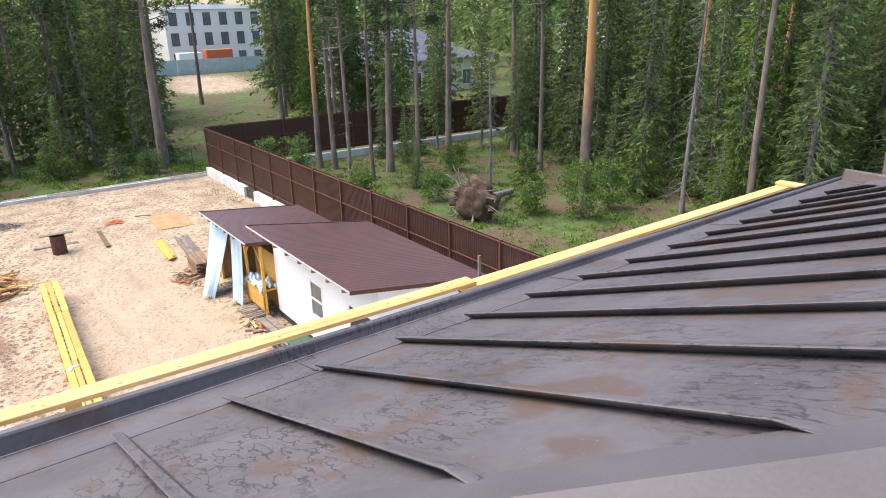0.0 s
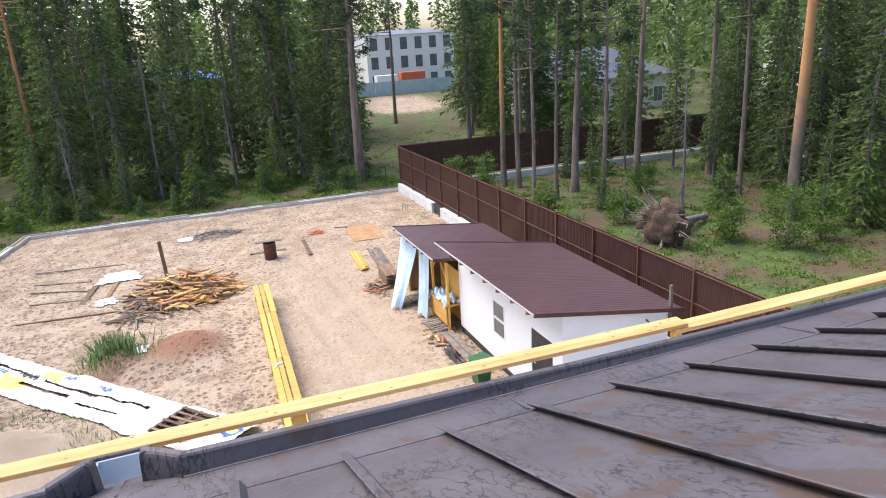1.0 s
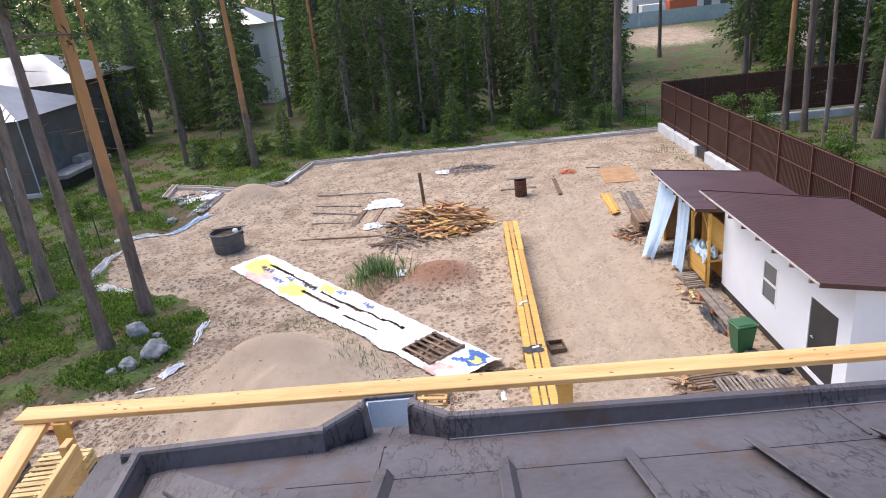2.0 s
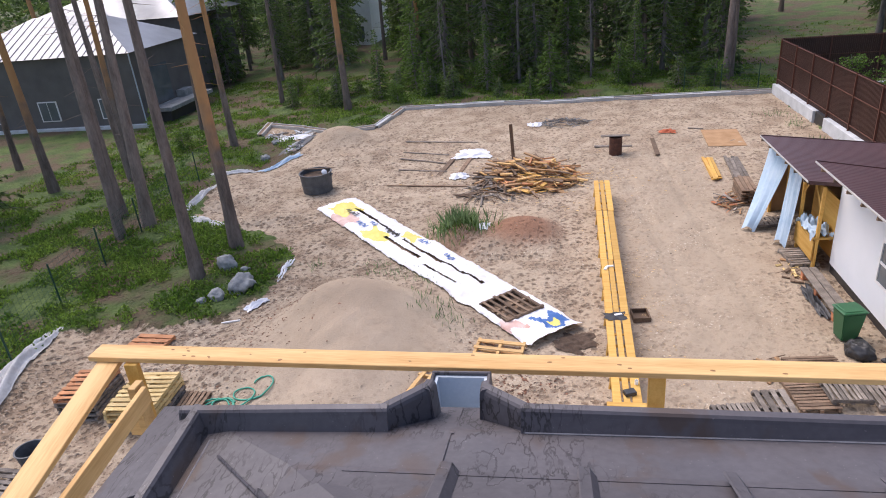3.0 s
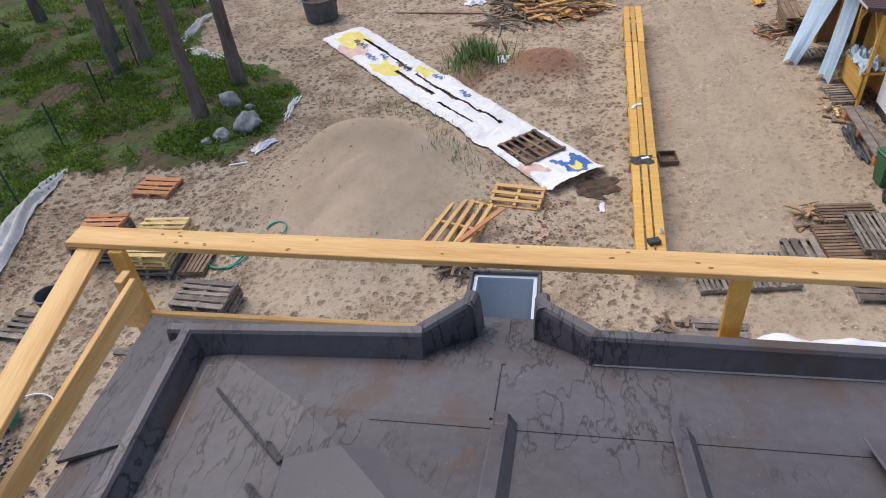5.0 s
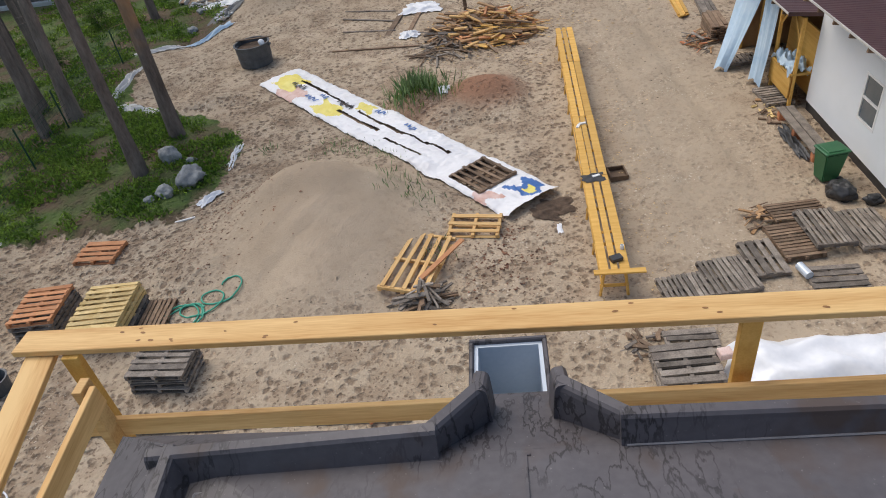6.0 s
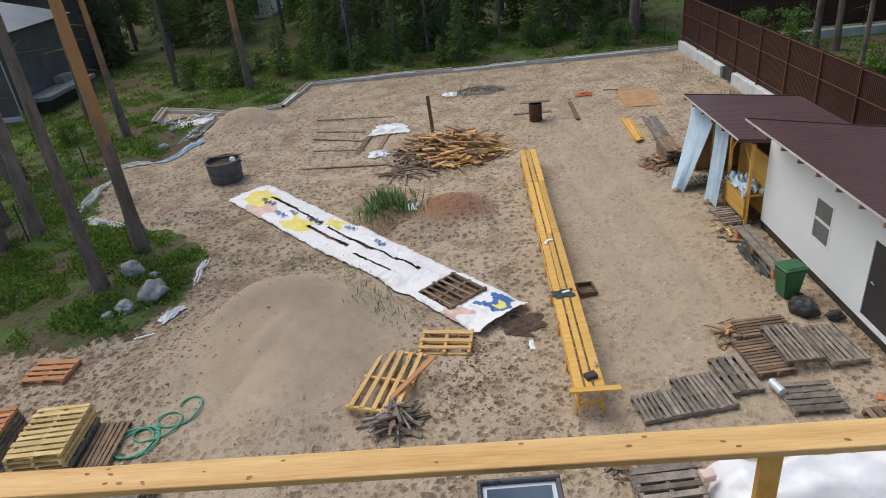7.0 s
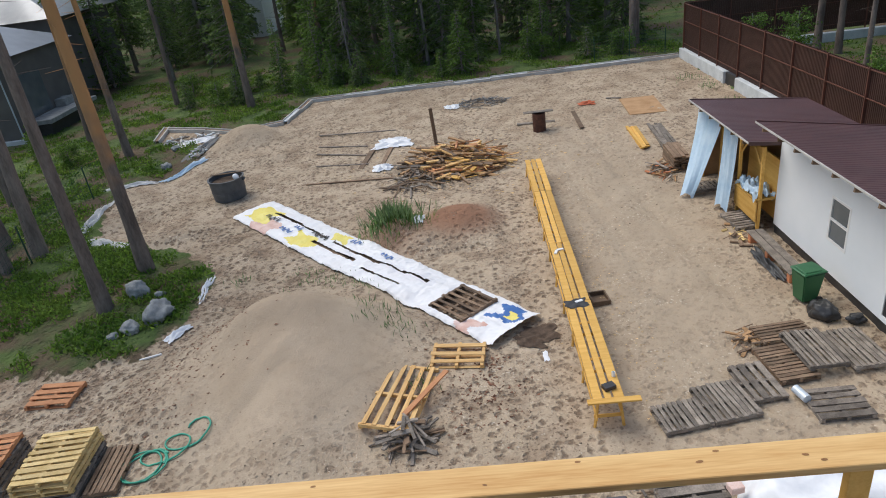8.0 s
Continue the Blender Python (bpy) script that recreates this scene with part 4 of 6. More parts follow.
def trunk_mesh(name, h, r, material, rng, bend=0.15, limbs=()):
    rings, sides = 10, 9
    verts, faces = [], []
    ph = rng.uniform(0, 6.28, 2)
    for j in range(rings + 1):
        t = j / rings
        rad = r * (1 - t) ** 0.75 + 0.015 + (0.35 * r * max(0, 1 - t * 12))
        cx, cy = bend * math.sin(t * 2.6 + ph[0]) - bend * math.sin(ph[0]), bend * math.sin(t * 2.1 + ph[1]) - bend * math.sin(ph[1])
        for i in range(sides):
            a = 6.2832 * i / sides
            q = rad * (1 + 0.08 * math.sin(3 * a + j))
            verts.append((cx + q * math.cos(a), cy + q * math.sin(a), -0.3 + (h + 0.3) * t))
    for j in range(rings):
        for i in range(sides):
            k = (i + 1) % sides
            faces.append((j * sides + i, j * sides + k, (j + 1) * sides + k, (j + 1) * sides + i))
    for p, q, r0 in limbs:
        p, q = np.array(p, float), np.array(q, float)
        d = (q - p) / np.linalg.norm(q - p)
        s = np.cross(d, (0.3, 0.2, 1))
        s /= np.linalg.norm(s)
        u = np.cross(d, s)
        o = len(verts)
        for c, rr in ((p, r0), (q, r0 * 0.3)):
            for i in range(4):
                a = 6.2832 * i / 4
                verts.append(tuple(c + rr * (math.cos(a) * s + math.sin(a) * u)))
        for i in range(4):
            faces.append((o + i, o + (i + 1) % 4, o + 4 + (i + 1) % 4, o + 4 + i))
    return raw(name, verts, faces, material, True)


def conifer(h, r, reach, z0, seed, needles, bark, label, category="tree", dense=1.0, dead=0):
    """A spruce: whorls of drooping branches with sprays of needles."""
    rng = np.random.default_rng(seed)
    tree = thing("spruce", label, category)
    limbs, vs = [], []
    z = z0
    while z < h - 0.15:
        f = (z - z0) / (h - z0)
        L0 = reach * (1 - f) ** 0.85 + 0.12
        n = rng.integers(5, 8)
        off = rng.uniform(0, 6.28)
        for i in range(n):
            a = off + 6.2832 * i / n + rng.uniform(-0.3, 0.3)
            L = L0 * rng.uniform(0.6, 1.15)
            droop = rng.uniform(-0.35, 0.05) - 0.12 * (1 - f)
            d = np.array([math.cos(a), math.sin(a), droop])
            tip = np.array([0, 0, z]) + d * L
            limbs.append(((0, 0, z), tuple(tip), 0.012 + 0.012 * L))
            m = max(4, int(L * 15 * dense))
            t = rng.uniform(0.18, 1.0, m)
            base = np.array([0, 0, z]) + d * (L * t)[:, None] + rng.normal(0, 0.04, (m, 3))
            way = d + rng.normal(0, 0.55, (m, 3)) + np.array([0, 0, -0.35])
            vs.append(kites(base, way, rng.uniform(0.22, 0.48, m) * min(1, 0.5 + L * 0.4), rng.uniform(0.07, 0.17, m), rng))
        z += rng.uniform(0.24, 0.42) * (1 if h > 5 else 0.7)
    for i in range(dead):
        zz, a = rng.uniform(0.6, z0 + 1.0), rng.uniform(0, 6.28)
        L = rng.uniform(0.5, 1.5)
        limbs.append(((0, 0, zz), (L * math.cos(a), L * math.sin(a), zz - L * rng.uniform(0.1, 0.6)), 0.014))
    for me_name, me in (("trunk", trunk_mesh("trunk", h, r, bark, rng, 0.12, limbs)), ("crown", kite_mesh("crown", np.concatenate(vs), needles))):
        piece(me_name, me, tree, Matrix())
    return tree


def pine(h, r, seed, label, bark):
    """A tall pine: bare trunk with dead stubs, an open crown high up."""
    rng = np.random.default_rng(seed)
    tree = thing("pine", label, "tree")
    limbs, vs = [], []
    for i in range(30):
        f = i / 29
        z, a = h * (0.58 + 0.41 * f), rng.uniform(0, 6.28)
        L = (0.6 + 2.4 * (1 - f)) * rng.uniform(0.6, 1.1)
        d = np.array([math.cos(a), math.sin(a), rng.uniform(-0.1, 0.45)])
        limbs.append(((0, 0, z), tuple(np.array([0, 0, z]) + d * L), 0.02 + 0.015 * L))
        for j in range(4):
            c = np.array([0, 0, z]) + d * L * rng.uniform(0.45, 1.05) + rng.normal(0, 0.15, 3)
            m = 26
            vs.append(kites(c + rng.normal(0, 0.12, (m, 3)), rng.normal(0, 1, (m, 3)) + (0, 0, 0.3), rng.uniform(0.22, 0.42, m), rng.uniform(0.05, 0.11, m), rng))
    for i in range(16):
        z, a, L = h * rng.uniform(0.15, 0.6), rng.uniform(0, 6.28), rng.uniform(0.2, 1.1)
        limbs.append(((0, 0, z), (L * math.cos(a), L * math.sin(a), z + L * rng.uniform(-0.4, 0.2)), 0.014))
    piece("trunk", trunk_mesh("trunk", h, r, bark, rng, 0.22, limbs), tree, Matrix())
    piece("crown", kite_mesh("crown", np.concatenate(vs), PINENEEDLE), tree, Matrix())
    return tree


def snag(h, r, seed, label):
    """A dead grey spruce with bare drooping branches."""
    rng = np.random.default_rng(seed)
    tree = thing("dead_spruce", label, "tree")
    limbs = []
    for i in range(90):
        z, a = h * rng.uniform(0.08, 0.98), rng.uniform(0, 6.28)
        L = (0.3 + 1.3 * (1 - z / h)) * rng.uniform(0.5, 1.2)
        p = np.array([0, 0, z])
        q = p + L * np.array([math.cos(a), math.sin(a), rng.uniform(-0.9, -0.1)])
        limbs.append((tuple(p), tuple(q), 0.014))
        for j in range(2):
            s = p + (q - p) * rng.uniform(0.4, 0.9)
            limbs.append((tuple(s), tuple(s + rng.normal(0, 0.22, 3) + (0, 0, -0.15)), 0.006))
    piece("trunk", trunk_mesh("trunk", h, r, GREYBARK, rng, 0.15, limbs), tree, Matrix())
    return tree


def bushy(h, reach, seed, material, label, name="sapling"):
    """A leafy young tree or shrub of many small leaves."""
    rng = np.random.default_rng(seed)
    tree = thing(name, label, "shrub")
    limbs, vs = [], []
    for i in range(int(24 + 10 * h)):
        z, a = h * rng.uniform(0.08, 0.9), rng.uniform(0, 6.28)
        L = reach * math.sin(min(1, 0.25 + z / h) * 2.4) * rng.uniform(0.5, 1.1) + 0.1
        d = np.array([math.cos(a), math.sin(a), rng.uniform(0.0, 0.6)])
        limbs.append(((0, 0, z), tuple(np.array([0, 0, z]) + d * L), 0.01))
        m = int(26 * L + 10)
        base = np.array([0, 0, z]) + d * (L * rng.uniform(0.25, 1.05, m))[:, None] + rng.normal(0, 0.10, (m, 3))
        vs.append(kites(base, rng.normal(0, 1, (m, 3)) + (0, 0, -0.2), rng.uniform(0.10, 0.22, m), rng.uniform(0.06, 0.12, m), rng))
    piece("trunk", trunk_mesh("trunk", h, 0.03 + 0.008 * h, GREYBARK, rng, 0.1, limbs), tree, Matrix())
    piece("crown", kite_mesh("crown", np.concatenate(vs), material), tree, Matrix())
    return tree


# bark that turns from grey-brown below to orange above
def two_tone_bark():
    m = PINEBARK.copy()
    m.name = "pine_bark_two_tone"
    t = m.node_tree
    b = t.nodes["Principled BSDF"]
    low = b.inputs["Base Color"].links[0].from_socket
    z = t.nodes.new("ShaderNodeSeparateXYZ")
    co = t.nodes.new("ShaderNodeTexCoord")
    t.links.new(co.outputs["Object"], z.inputs[0])
    nz = t.nodes.new("ShaderNodeTexNoise")
    nz.inputs["Scale"].default_value = 1.2
    t.links.new(co.outputs["Object"], nz.inputs["Vector"])
    add = t.nodes.new("ShaderNodeMath")
    add.operation = "MULTIPLY_ADD"
    add.inputs[1].default_value = 5.0
    t.links.new(nz.outputs["Fac"], add.inputs[0])
    t.links.new(z.outputs["Z"], add.inputs[2])
    r = t.nodes.new("ShaderNodeMapRange")
    r.inputs["From Min"].default_value, r.inputs["From Max"].default_value = 6.0, 9.0
    t.links.new(add.outputs[0], r.inputs["Value"])
    mix = t.nodes.new("ShaderNodeMix")
    mix.data_type = "RGBA"
    mix.inputs["B"].default_value = (0.48, 0.25, 0.105, 1)
    t.links.new(r.outputs["Result"], mix.inputs["Factor"])
    t.links.new(low, mix.inputs["A"])
    t.links.new(mix.outputs["Result"], b.inputs["Base Color"])
    return m


TWOTONE = two_tone_bark()
PINES = [pine(21, 0.25, 1, "tall pine with bare grey-brown trunk and high crown", PINEBARK), pine(23, 0.26, 2, "tall pine with trunk turning orange above", TWOTONE), pine(19, 0.17, 3, "slender pine with thin grey trunk", PINEBARK), pine(22, 0.20, 4, "slender pine with orange upper bark", TWOTONE)]
SPRUCES = [conifer(17, 0.16, 2.1, 1.2, 11, NEEDLE, GREYBARK, "dense dark green spruce with drooping branches", dead=6), conifer(14, 0.13, 1.8, 2.6, 12, NEEDLE, GREYBARK, "dark spruce with dead twigs low on its trunk", dead=22), conifer(20, 0.19, 2.3, 3.6, 13, NEEDLE, GREYBARK, "tall spruce with a ragged crown", dead=30), conifer(11, 0.10, 1.5, 0.5, 14, NEEDLE, GREYBARK, "young full spruce reaching to the ground")]
YOUNG = [conifer(4.2, 0.05, 1.15, 0.3, 21, LIGHTLEAF, GREYBARK, "small fresh green spruce sapling"), conifer(2.6, 0.04, 0.9, 0.2, 22, NEEDLE, GREYBARK, "small spruce sapling on the forest floor"), conifer(6.0, 0.07, 1.5, 0.4, 23, LIGHTLEAF, GREYBARK, "young bright green spruce")]
BRIGHT = [conifer(13, 0.12, 2.0, 0.8, 24, LIGHTLEAF, GREYBARK, "bright green spruce with layered drooping branches", dead=5), conifer(10, 0.10, 1.9, 0.4, 25, LIGHTLEAF, GREYBARK, "bright green young spruce reaching to the ground")]
SHRUBS = [bushy(3.4, 1.2, 31, LIGHTLEAF, "bright green leafy sapling"), bushy(2.0, 1.0, 32, LIGHTLEAF, "low leafy green shrub")]
SNAGS = [snag(12, 0.11, 41, "dead grey spruce with bare drooping twigs"), snag(9, 0.09, 42, "dead grey spruce with bare twigs")]
USED = set()


def plant(kind, i, x, y, s=1.0, turn=0.0, tx=0.0, ty=0.0, group="forest trees"):
    src = kind[i]
    m = pose(x, y, at_ground(x, y) if -24 < x < 17 else 0, tx, ty, turn)
    if src.name not in USED:
        USED.add(src.name)
        src.matrix_basis = m
        ob = src
    else:
        ob = copy_thing(src, m)
    ob.scale = (s, s, s)
    return tagged(ob, group=group)


# pines standing singly at the yard's edge
for i, x, y, s, tx, ty in ((1, -12.6, 21.15, 0.95, 0, 1), (0, -13.0, 18.5, 0.9, 1, -2), (0, -18.3, 24.0, 1.05, 0, 2), (2, -18.9, 22.6, 1.15, -1, 0), (3, -20.1, 37.4, 1.0, 0, 0), (1, -14.7, 45.9, 0.95, 0, 1),
                           (2, -21.4, 49.7, 1.0, 0, 0), (0, -20.6, 25.4, 1.0, 1, 1), (2, -23.5, 31.0, 1.1, 0, 1), (3, -27.0, 36.0, 1.0, 0, 0), (1, -24.5, 42.0, 0.9, 1, 0)):
    plant(PINES, i, x, y, s, 37 * x, tx, ty, "pines at the yard's edge")
# trunks behind the far kerb and beyond the fence
for i, x, y, s in ((0, 13.0, 49.3, 1.0), (2, 13.6, 50.2, 0.9), (3, 15.7, 66.0, 1.0), (0, 27.5, 86.0, 1.0), (2, 31.3, 68.0, 1.0), (3, 22.3, 41.3, 1.0), (2, 23.0, 40.1, 1.1), (0, 25.6, 36.6, 1.0), (2, 23.4, 35.3, 0.8),
                   (2, 26.2, 34.0, 0.9), (0, 31.6, 37.6, 1.0), (1, 31.6, 23.6, 1.25), (2, 34.0, 29.9, 1.0), (2, 20.4, 33.0, 0.8), (0, 37.0, 36.0, 1.0), (2, 8.0, 55.0, 1.0), (0, 1.0, 61.0, 1.1), (2, -6.5, 57.0, 1.0), (3, -10.5, 55.0, 1.0), (0, 19.5, 75.0, 1.0)):
    plant(PINES, i, x, y, s, 53 * x)
for i, x, y, s in ((0, -2.1, 52.5, 1.1), (1, 28.6, 29.0, 1.0), (0, 32.3, 17.0, 1.15), (1, 3.6, 53.0, 0.9), (1, -8.0, 51.5, 0.8), (0, 36.0, 22.0, 0.9)):
    plant(SNAGS, i, x, y, s, 71 * x)
for k, i, x, y, s in ((YOUNG, 0, 0.4, 48.0, 1.1), (YOUNG, 1, -7.0, 48.5, 1.0), (YOUNG, 1, -16.0, 47.5, 1.0), (YOUNG, 2, -10.5, 52.0, 0.9), (YOUNG, 0, 5.5, 50.0, 0.8), (YOUNG, 1, 9.5, 48.0, 0.9), (YOUNG, 0, 33.5, 20.8, 1.2),
                      (YOUNG, 2, 40.5, 20.5, 1.0), (YOUNG, 2, 37.5, 16.0, 1.1), (YOUNG, 0, 30.0, 27.0, 0.9), (YOUNG, 2, 44.0, 24.0, 1.1), (YOUNG, 2, 35.5, 12.0, 1.1), (YOUNG, 0, 41.0, 14.0, 1.3), (SHRUBS, 0, 27.5, 20.0, 1.0), (SHRUBS, 0, 30.2, 20.4, 0.9), (SHRUBS, 1, 26.0, 22.4, 1.0),
                      (SHRUBS, 0, 19.0, 37.5, 1.0), (SHRUBS, 1, 20.2, 31.0, 1.0), (SHRUBS, 0, 34.0, 14.5, 1.1), (SHRUBS, 0, 46.0, 17.5, 1.3), (SHRUBS, 1, 23.5, 28.0, 1.0), (SHRUBS, 1, 11.8, 47.5, 0.9), (SHRUBS, 0, 17.8, 40.0, 0.9), (SHRUBS, 1, 29.5, 34.0, 1.0), (SHRUBS, 0, 37.5, 18.5, 1.0)):
    plant(k, i, x, y, s, 91 * x, group="saplings")
for i, x, y, s in ((1, 36.5, 39.5, 0.8), (3, 39.0, 37.0, 0.9), (0, 40.5, 33.0, 0.8), (3, 43.0, 39.0, 1.0), (1, 35.2, 33.6, 0.7), (3, 30.5, 40.5, 0.6), (3, 27.8, 41.2, 0.5), (1, 33.0, 41.0, 0.75), (3, 37.5, 28.0, 0.8), (0, 42.0, 28.0, 0.85), (3, 35.4, 24.6, 0.6), (1, 46.5, 34.0, 1.0)):
    plant(SPRUCES, i, x, y, s, 47 * x)
for i, x, y, s in ((0, 34.5, 15.2, 1.0), (1, 38.0, 12.6, 1.0), (0, 42.0, 17.5, 1.1), (1, 36.8, 19.6, 0.8), (0, 46.5, 21.5, 1.15), (1, 33.6, 10.6, 0.8), (0, 39.5, 23.0, 0.9), (1, 30.8, 14.0, 0.5), (0, 49.0, 15.0, 1.2), (1, 44.5, 12.5, 1.1), (1, -4.5, 50.0, 0.6), (1, 6.8, 51.5, 0.6), (1, -13.0, 49.5, 0.55), (0, 1.8, 55.0, 0.8), (1, 28.2, 38.6, 0.45), (1, 24.4, 31.5, 0.35)):
    plant(BRIGHT, i, x, y, s, 61 * x)
ring = random.Random(19)
for k in range(34):
    x, y = ring.uniform(-29, 14), ring.uniform(47, 53)
    if x < -20 and y < 54:
        y = ring.uniform(30, 43) if x < -22 else y
    plant(YOUNG if k % 3 else SHRUBS, ring.randrange(2), x, y, ring.uniform(0.45, 0.9), 83 * x, group="saplings")
# the wood behind: kept open towards the clearing and the houses
rng = random.Random(8)
placed = []


def free(x, y, gap):
    if y < 50 and -22 < x < 16.5 or (x < -18 and y < 56) or (16 < x < 62 and 42.5 < y < 46.5):
        return False
    f = (x - 0.7) / (y + 3.6)
    if y > 46 and 0.235 < f < 0.42:
        return False
    if y > 46 and 0.42 < f < 0.72 and rng.random() < 0.35:
        return False
    if y > 46 and -0.35 < f < -0.25 and rng.random() < 0.6 or y > 46 and -0.13 < f < 0.06 and rng.random() < 0.3:
        return False
    if 40 < x < 68 and 66 < y < 92:
        return False
    return all(math.hypot(x - a, y - b) > gap for a, b in placed)


n = 0
while n < 88:
    x, y = rng.uniform(-36, 44), 51 + 32 * rng.random() ** 1.1
    if free(x, y, 1.9):
        placed.append((x, y))
        k = rng.random()
        plant(BRIGHT if k < 0.32 else SPRUCES if k < 0.78 else PINES, rng.randrange(2) if k < 0.32 else rng.randrange(4) if k < 0.78 else 2 * rng.randrange(2), x, y, rng.uniform(0.95, 1.35), rng.uniform(0, 360))
        n += 1
n = 0
while n < 60:
    x, y = rng.uniform(31, 62), rng.uniform(2, 41)
    if free(x, y, 2.3) and (y + 3.8) < 1.12 * (x - 0.9) and (x > 34 or y < 14):
        placed.append((x, y))
        plant(SPRUCES if rng.random() < 0.8 else PINES, rng.randrange(4), x, y, rng.uniform(0.8, 1.15), rng.uniform(0, 360))
        n += 1
n = 0
while n < 16:
    x, y = rng.uniform(-48, -26), rng.uniform(20, 62)
    if not (-46 < x < -23 and 38 < y < 57) and all(math.hypot(x - a, y - b) > 2.5 for a, b in placed):
        placed.append((x, y))
        plant(SPRUCES if rng.random() < 0.4 else PINES, rng.randrange(4), x, y, rng.uniform(0.85, 1.1), rng.uniform(0, 360))
        n += 1

# far woods: one sheet of crowns
rg = np.random.default_rng(77)
vs = []
count = 0
while count < 1150:
    x, y = rg.uniform(-190, 230), rg.uniform(20, 260)
    d = math.hypot(x, y)
    f = (x - 0.7) / (y + 3.6)
    if d < 84 or (0.22 < f < 0.43 and y < 185) or (0.5 < f < 0.72 and d < 110) or y < 0.16 * abs(x):
        continue
    if -20 < x < 10 and 96 < y < 122 or -36 < x < -18 and 78 < y < 96:
        continue
    count += 1
    h, reach, m = rg.uniform(21, 32), rg.uniform(2.2, 3.4), 130
    z = rg.uniform(0.10, 1, m) * h
    a = rg.uniform(0, 6.28, m)
    L = reach * (1 - z / h) ** 0.8 * rg.uniform(0.25, 1, m)
    base = np.stack([x + L * np.cos(a), y + L * np.sin(a), z], -1)
    way = np.stack([np.cos(a), np.sin(a), rg.uniform(-0.9, -0.1, m)], -1)
    vs.append(kites(base, way, rg.uniform(0.9, 1.8, m), rg.uniform(0.5, 1.0, m), rg))
tagged(new("distant_woods", kite_mesh("distant_woods", np.concatenate(vs), NEEDLE)), "dark spruce woods far behind the yard", "woods", kind="stuff")

# bilberry and moss clumps on the forest floor
rg = np.random.default_rng(15)
pts = []
for x0, x1, y0, y1, n in ((-30, -9.4, 8, 26, 14000), (-30, -11, 26, 46, 8000), (-30, 16, 45.8, 60, 10000), (15.5, 42, 14, 44, 9000), (12, 40, 46, 75, 1800)):
    p = np.stack([rg.uniform(x0, x1, n), rg.uniform(y0, y1, n)], -1)
    patch = wave(p[:, 0] + 5, p[:, 1] - 3, 0.8, 1.0)
    keep = (inside(p[:, 0], p[:, 1]) < -0.25) & (patch > -0.16 + 0.3 * rg.random(n)) & ~((np.abs(p[:, 0] - 15.1) < 0.5) & (p[:, 1] < 45)) & ~((p[:, 0] > 15) & (np.abs(p[:, 1] - 44) < 1.2))
    pts.append(p[keep])
pts = np.concatenate(pts)
zz = np.where((pts[:, 0] > -24) & (pts[:, 0] < 17), height(pts[:, 0], pts[:, 1]) + 0.05, height(pts[:, 0], pts[:, 1]))
vs = []
for k in range(8):
    base = np.stack([pts[:, 0] + rg.normal(0, 0.13, len(pts)), pts[:, 1] + rg.normal(0, 0.13, len(pts)), zz - 0.02 + rg.uniform(0, 0.12, len(pts))], -1)
    vs.append(kites(base, rg.normal(0, 0.8, (len(pts), 3)) + (0, 0, 0.7), rg.uniform(0.09, 0.22, len(pts)), rg.uniform(0.05, 0.11, len(pts)), rg))
tagged(new("undergrowth", kite_mesh("undergrowth", np.concatenate(vs), MOSS)), "low green bilberry and moss on the forest floor", "undergrowth", kind="stuff")


# ---------------------------------------------------------------- buildings in the distance
def far_house(name, label, x0, x1, y0, y1, z1, wall, roof, cols, rows, group="houses behind the trees", over=0.6, rise=3.0, glass=DARKGLASS, frame_m=WHITEPAINT, wz=1.4, turn=0.0):
    w, d = x1 - x0, y1 - y0
    h = thing(name, label, "house", pose(x0, y0, 0, 0, 0, turn), group)
    bm = bmesh.new()
    box(bm, (0, 0, -0.3), (w, d, z1))
    part("wall", bm, wall, h)
    bm = bmesh.new()
    a = [bm.verts.new(p) for p in ((-over, -over, z1), (w + over, -over, z1), (w + over, d + over, z1), (-over, d + over, z1))]
    t = min(w, d) / 2
    r = [bm.verts.new(p) for p in ((t, d / 2, z1 + rise), (w - t if w > 2 * t else w / 2 + 0.1, d / 2, z1 + rise))]
    for f in ((a[0], a[1], r[1], r[0]), (a[1], a[2], r[1]), (a[2], a[3], r[0], r[1]), (a[3], a[0], r[0]), tuple(a[::-1])):
        bm.faces.new(f)
    part("roof", bm, roof, h)
    for j in range(rows):
        for i in range(cols):
            cx, zz = w * (i + 0.5) / cols, 0.9 + j * z1 / rows
            ww, hh = min(1.5, w / cols * 0.55), min(wz, z1 / rows * 0.6)
            bm = bmesh.new()
            box(bm, (cx - ww / 2 - 0.08, -0.05, zz - 0.08), (cx + ww / 2 + 0.08, -0.003, zz + hh + 0.08))
            win = part("window", bm, frame_m, h)
            for s in (-1, 1):
                bm = bmesh.new()
                box(bm, (cx + (s - 1) * ww / 4 + 0.03, -0.07, zz), (cx + (s + 1) * ww / 4 - 0.03, -0.052, zz + hh))
                part("pane", bm, glass, win)
    return h


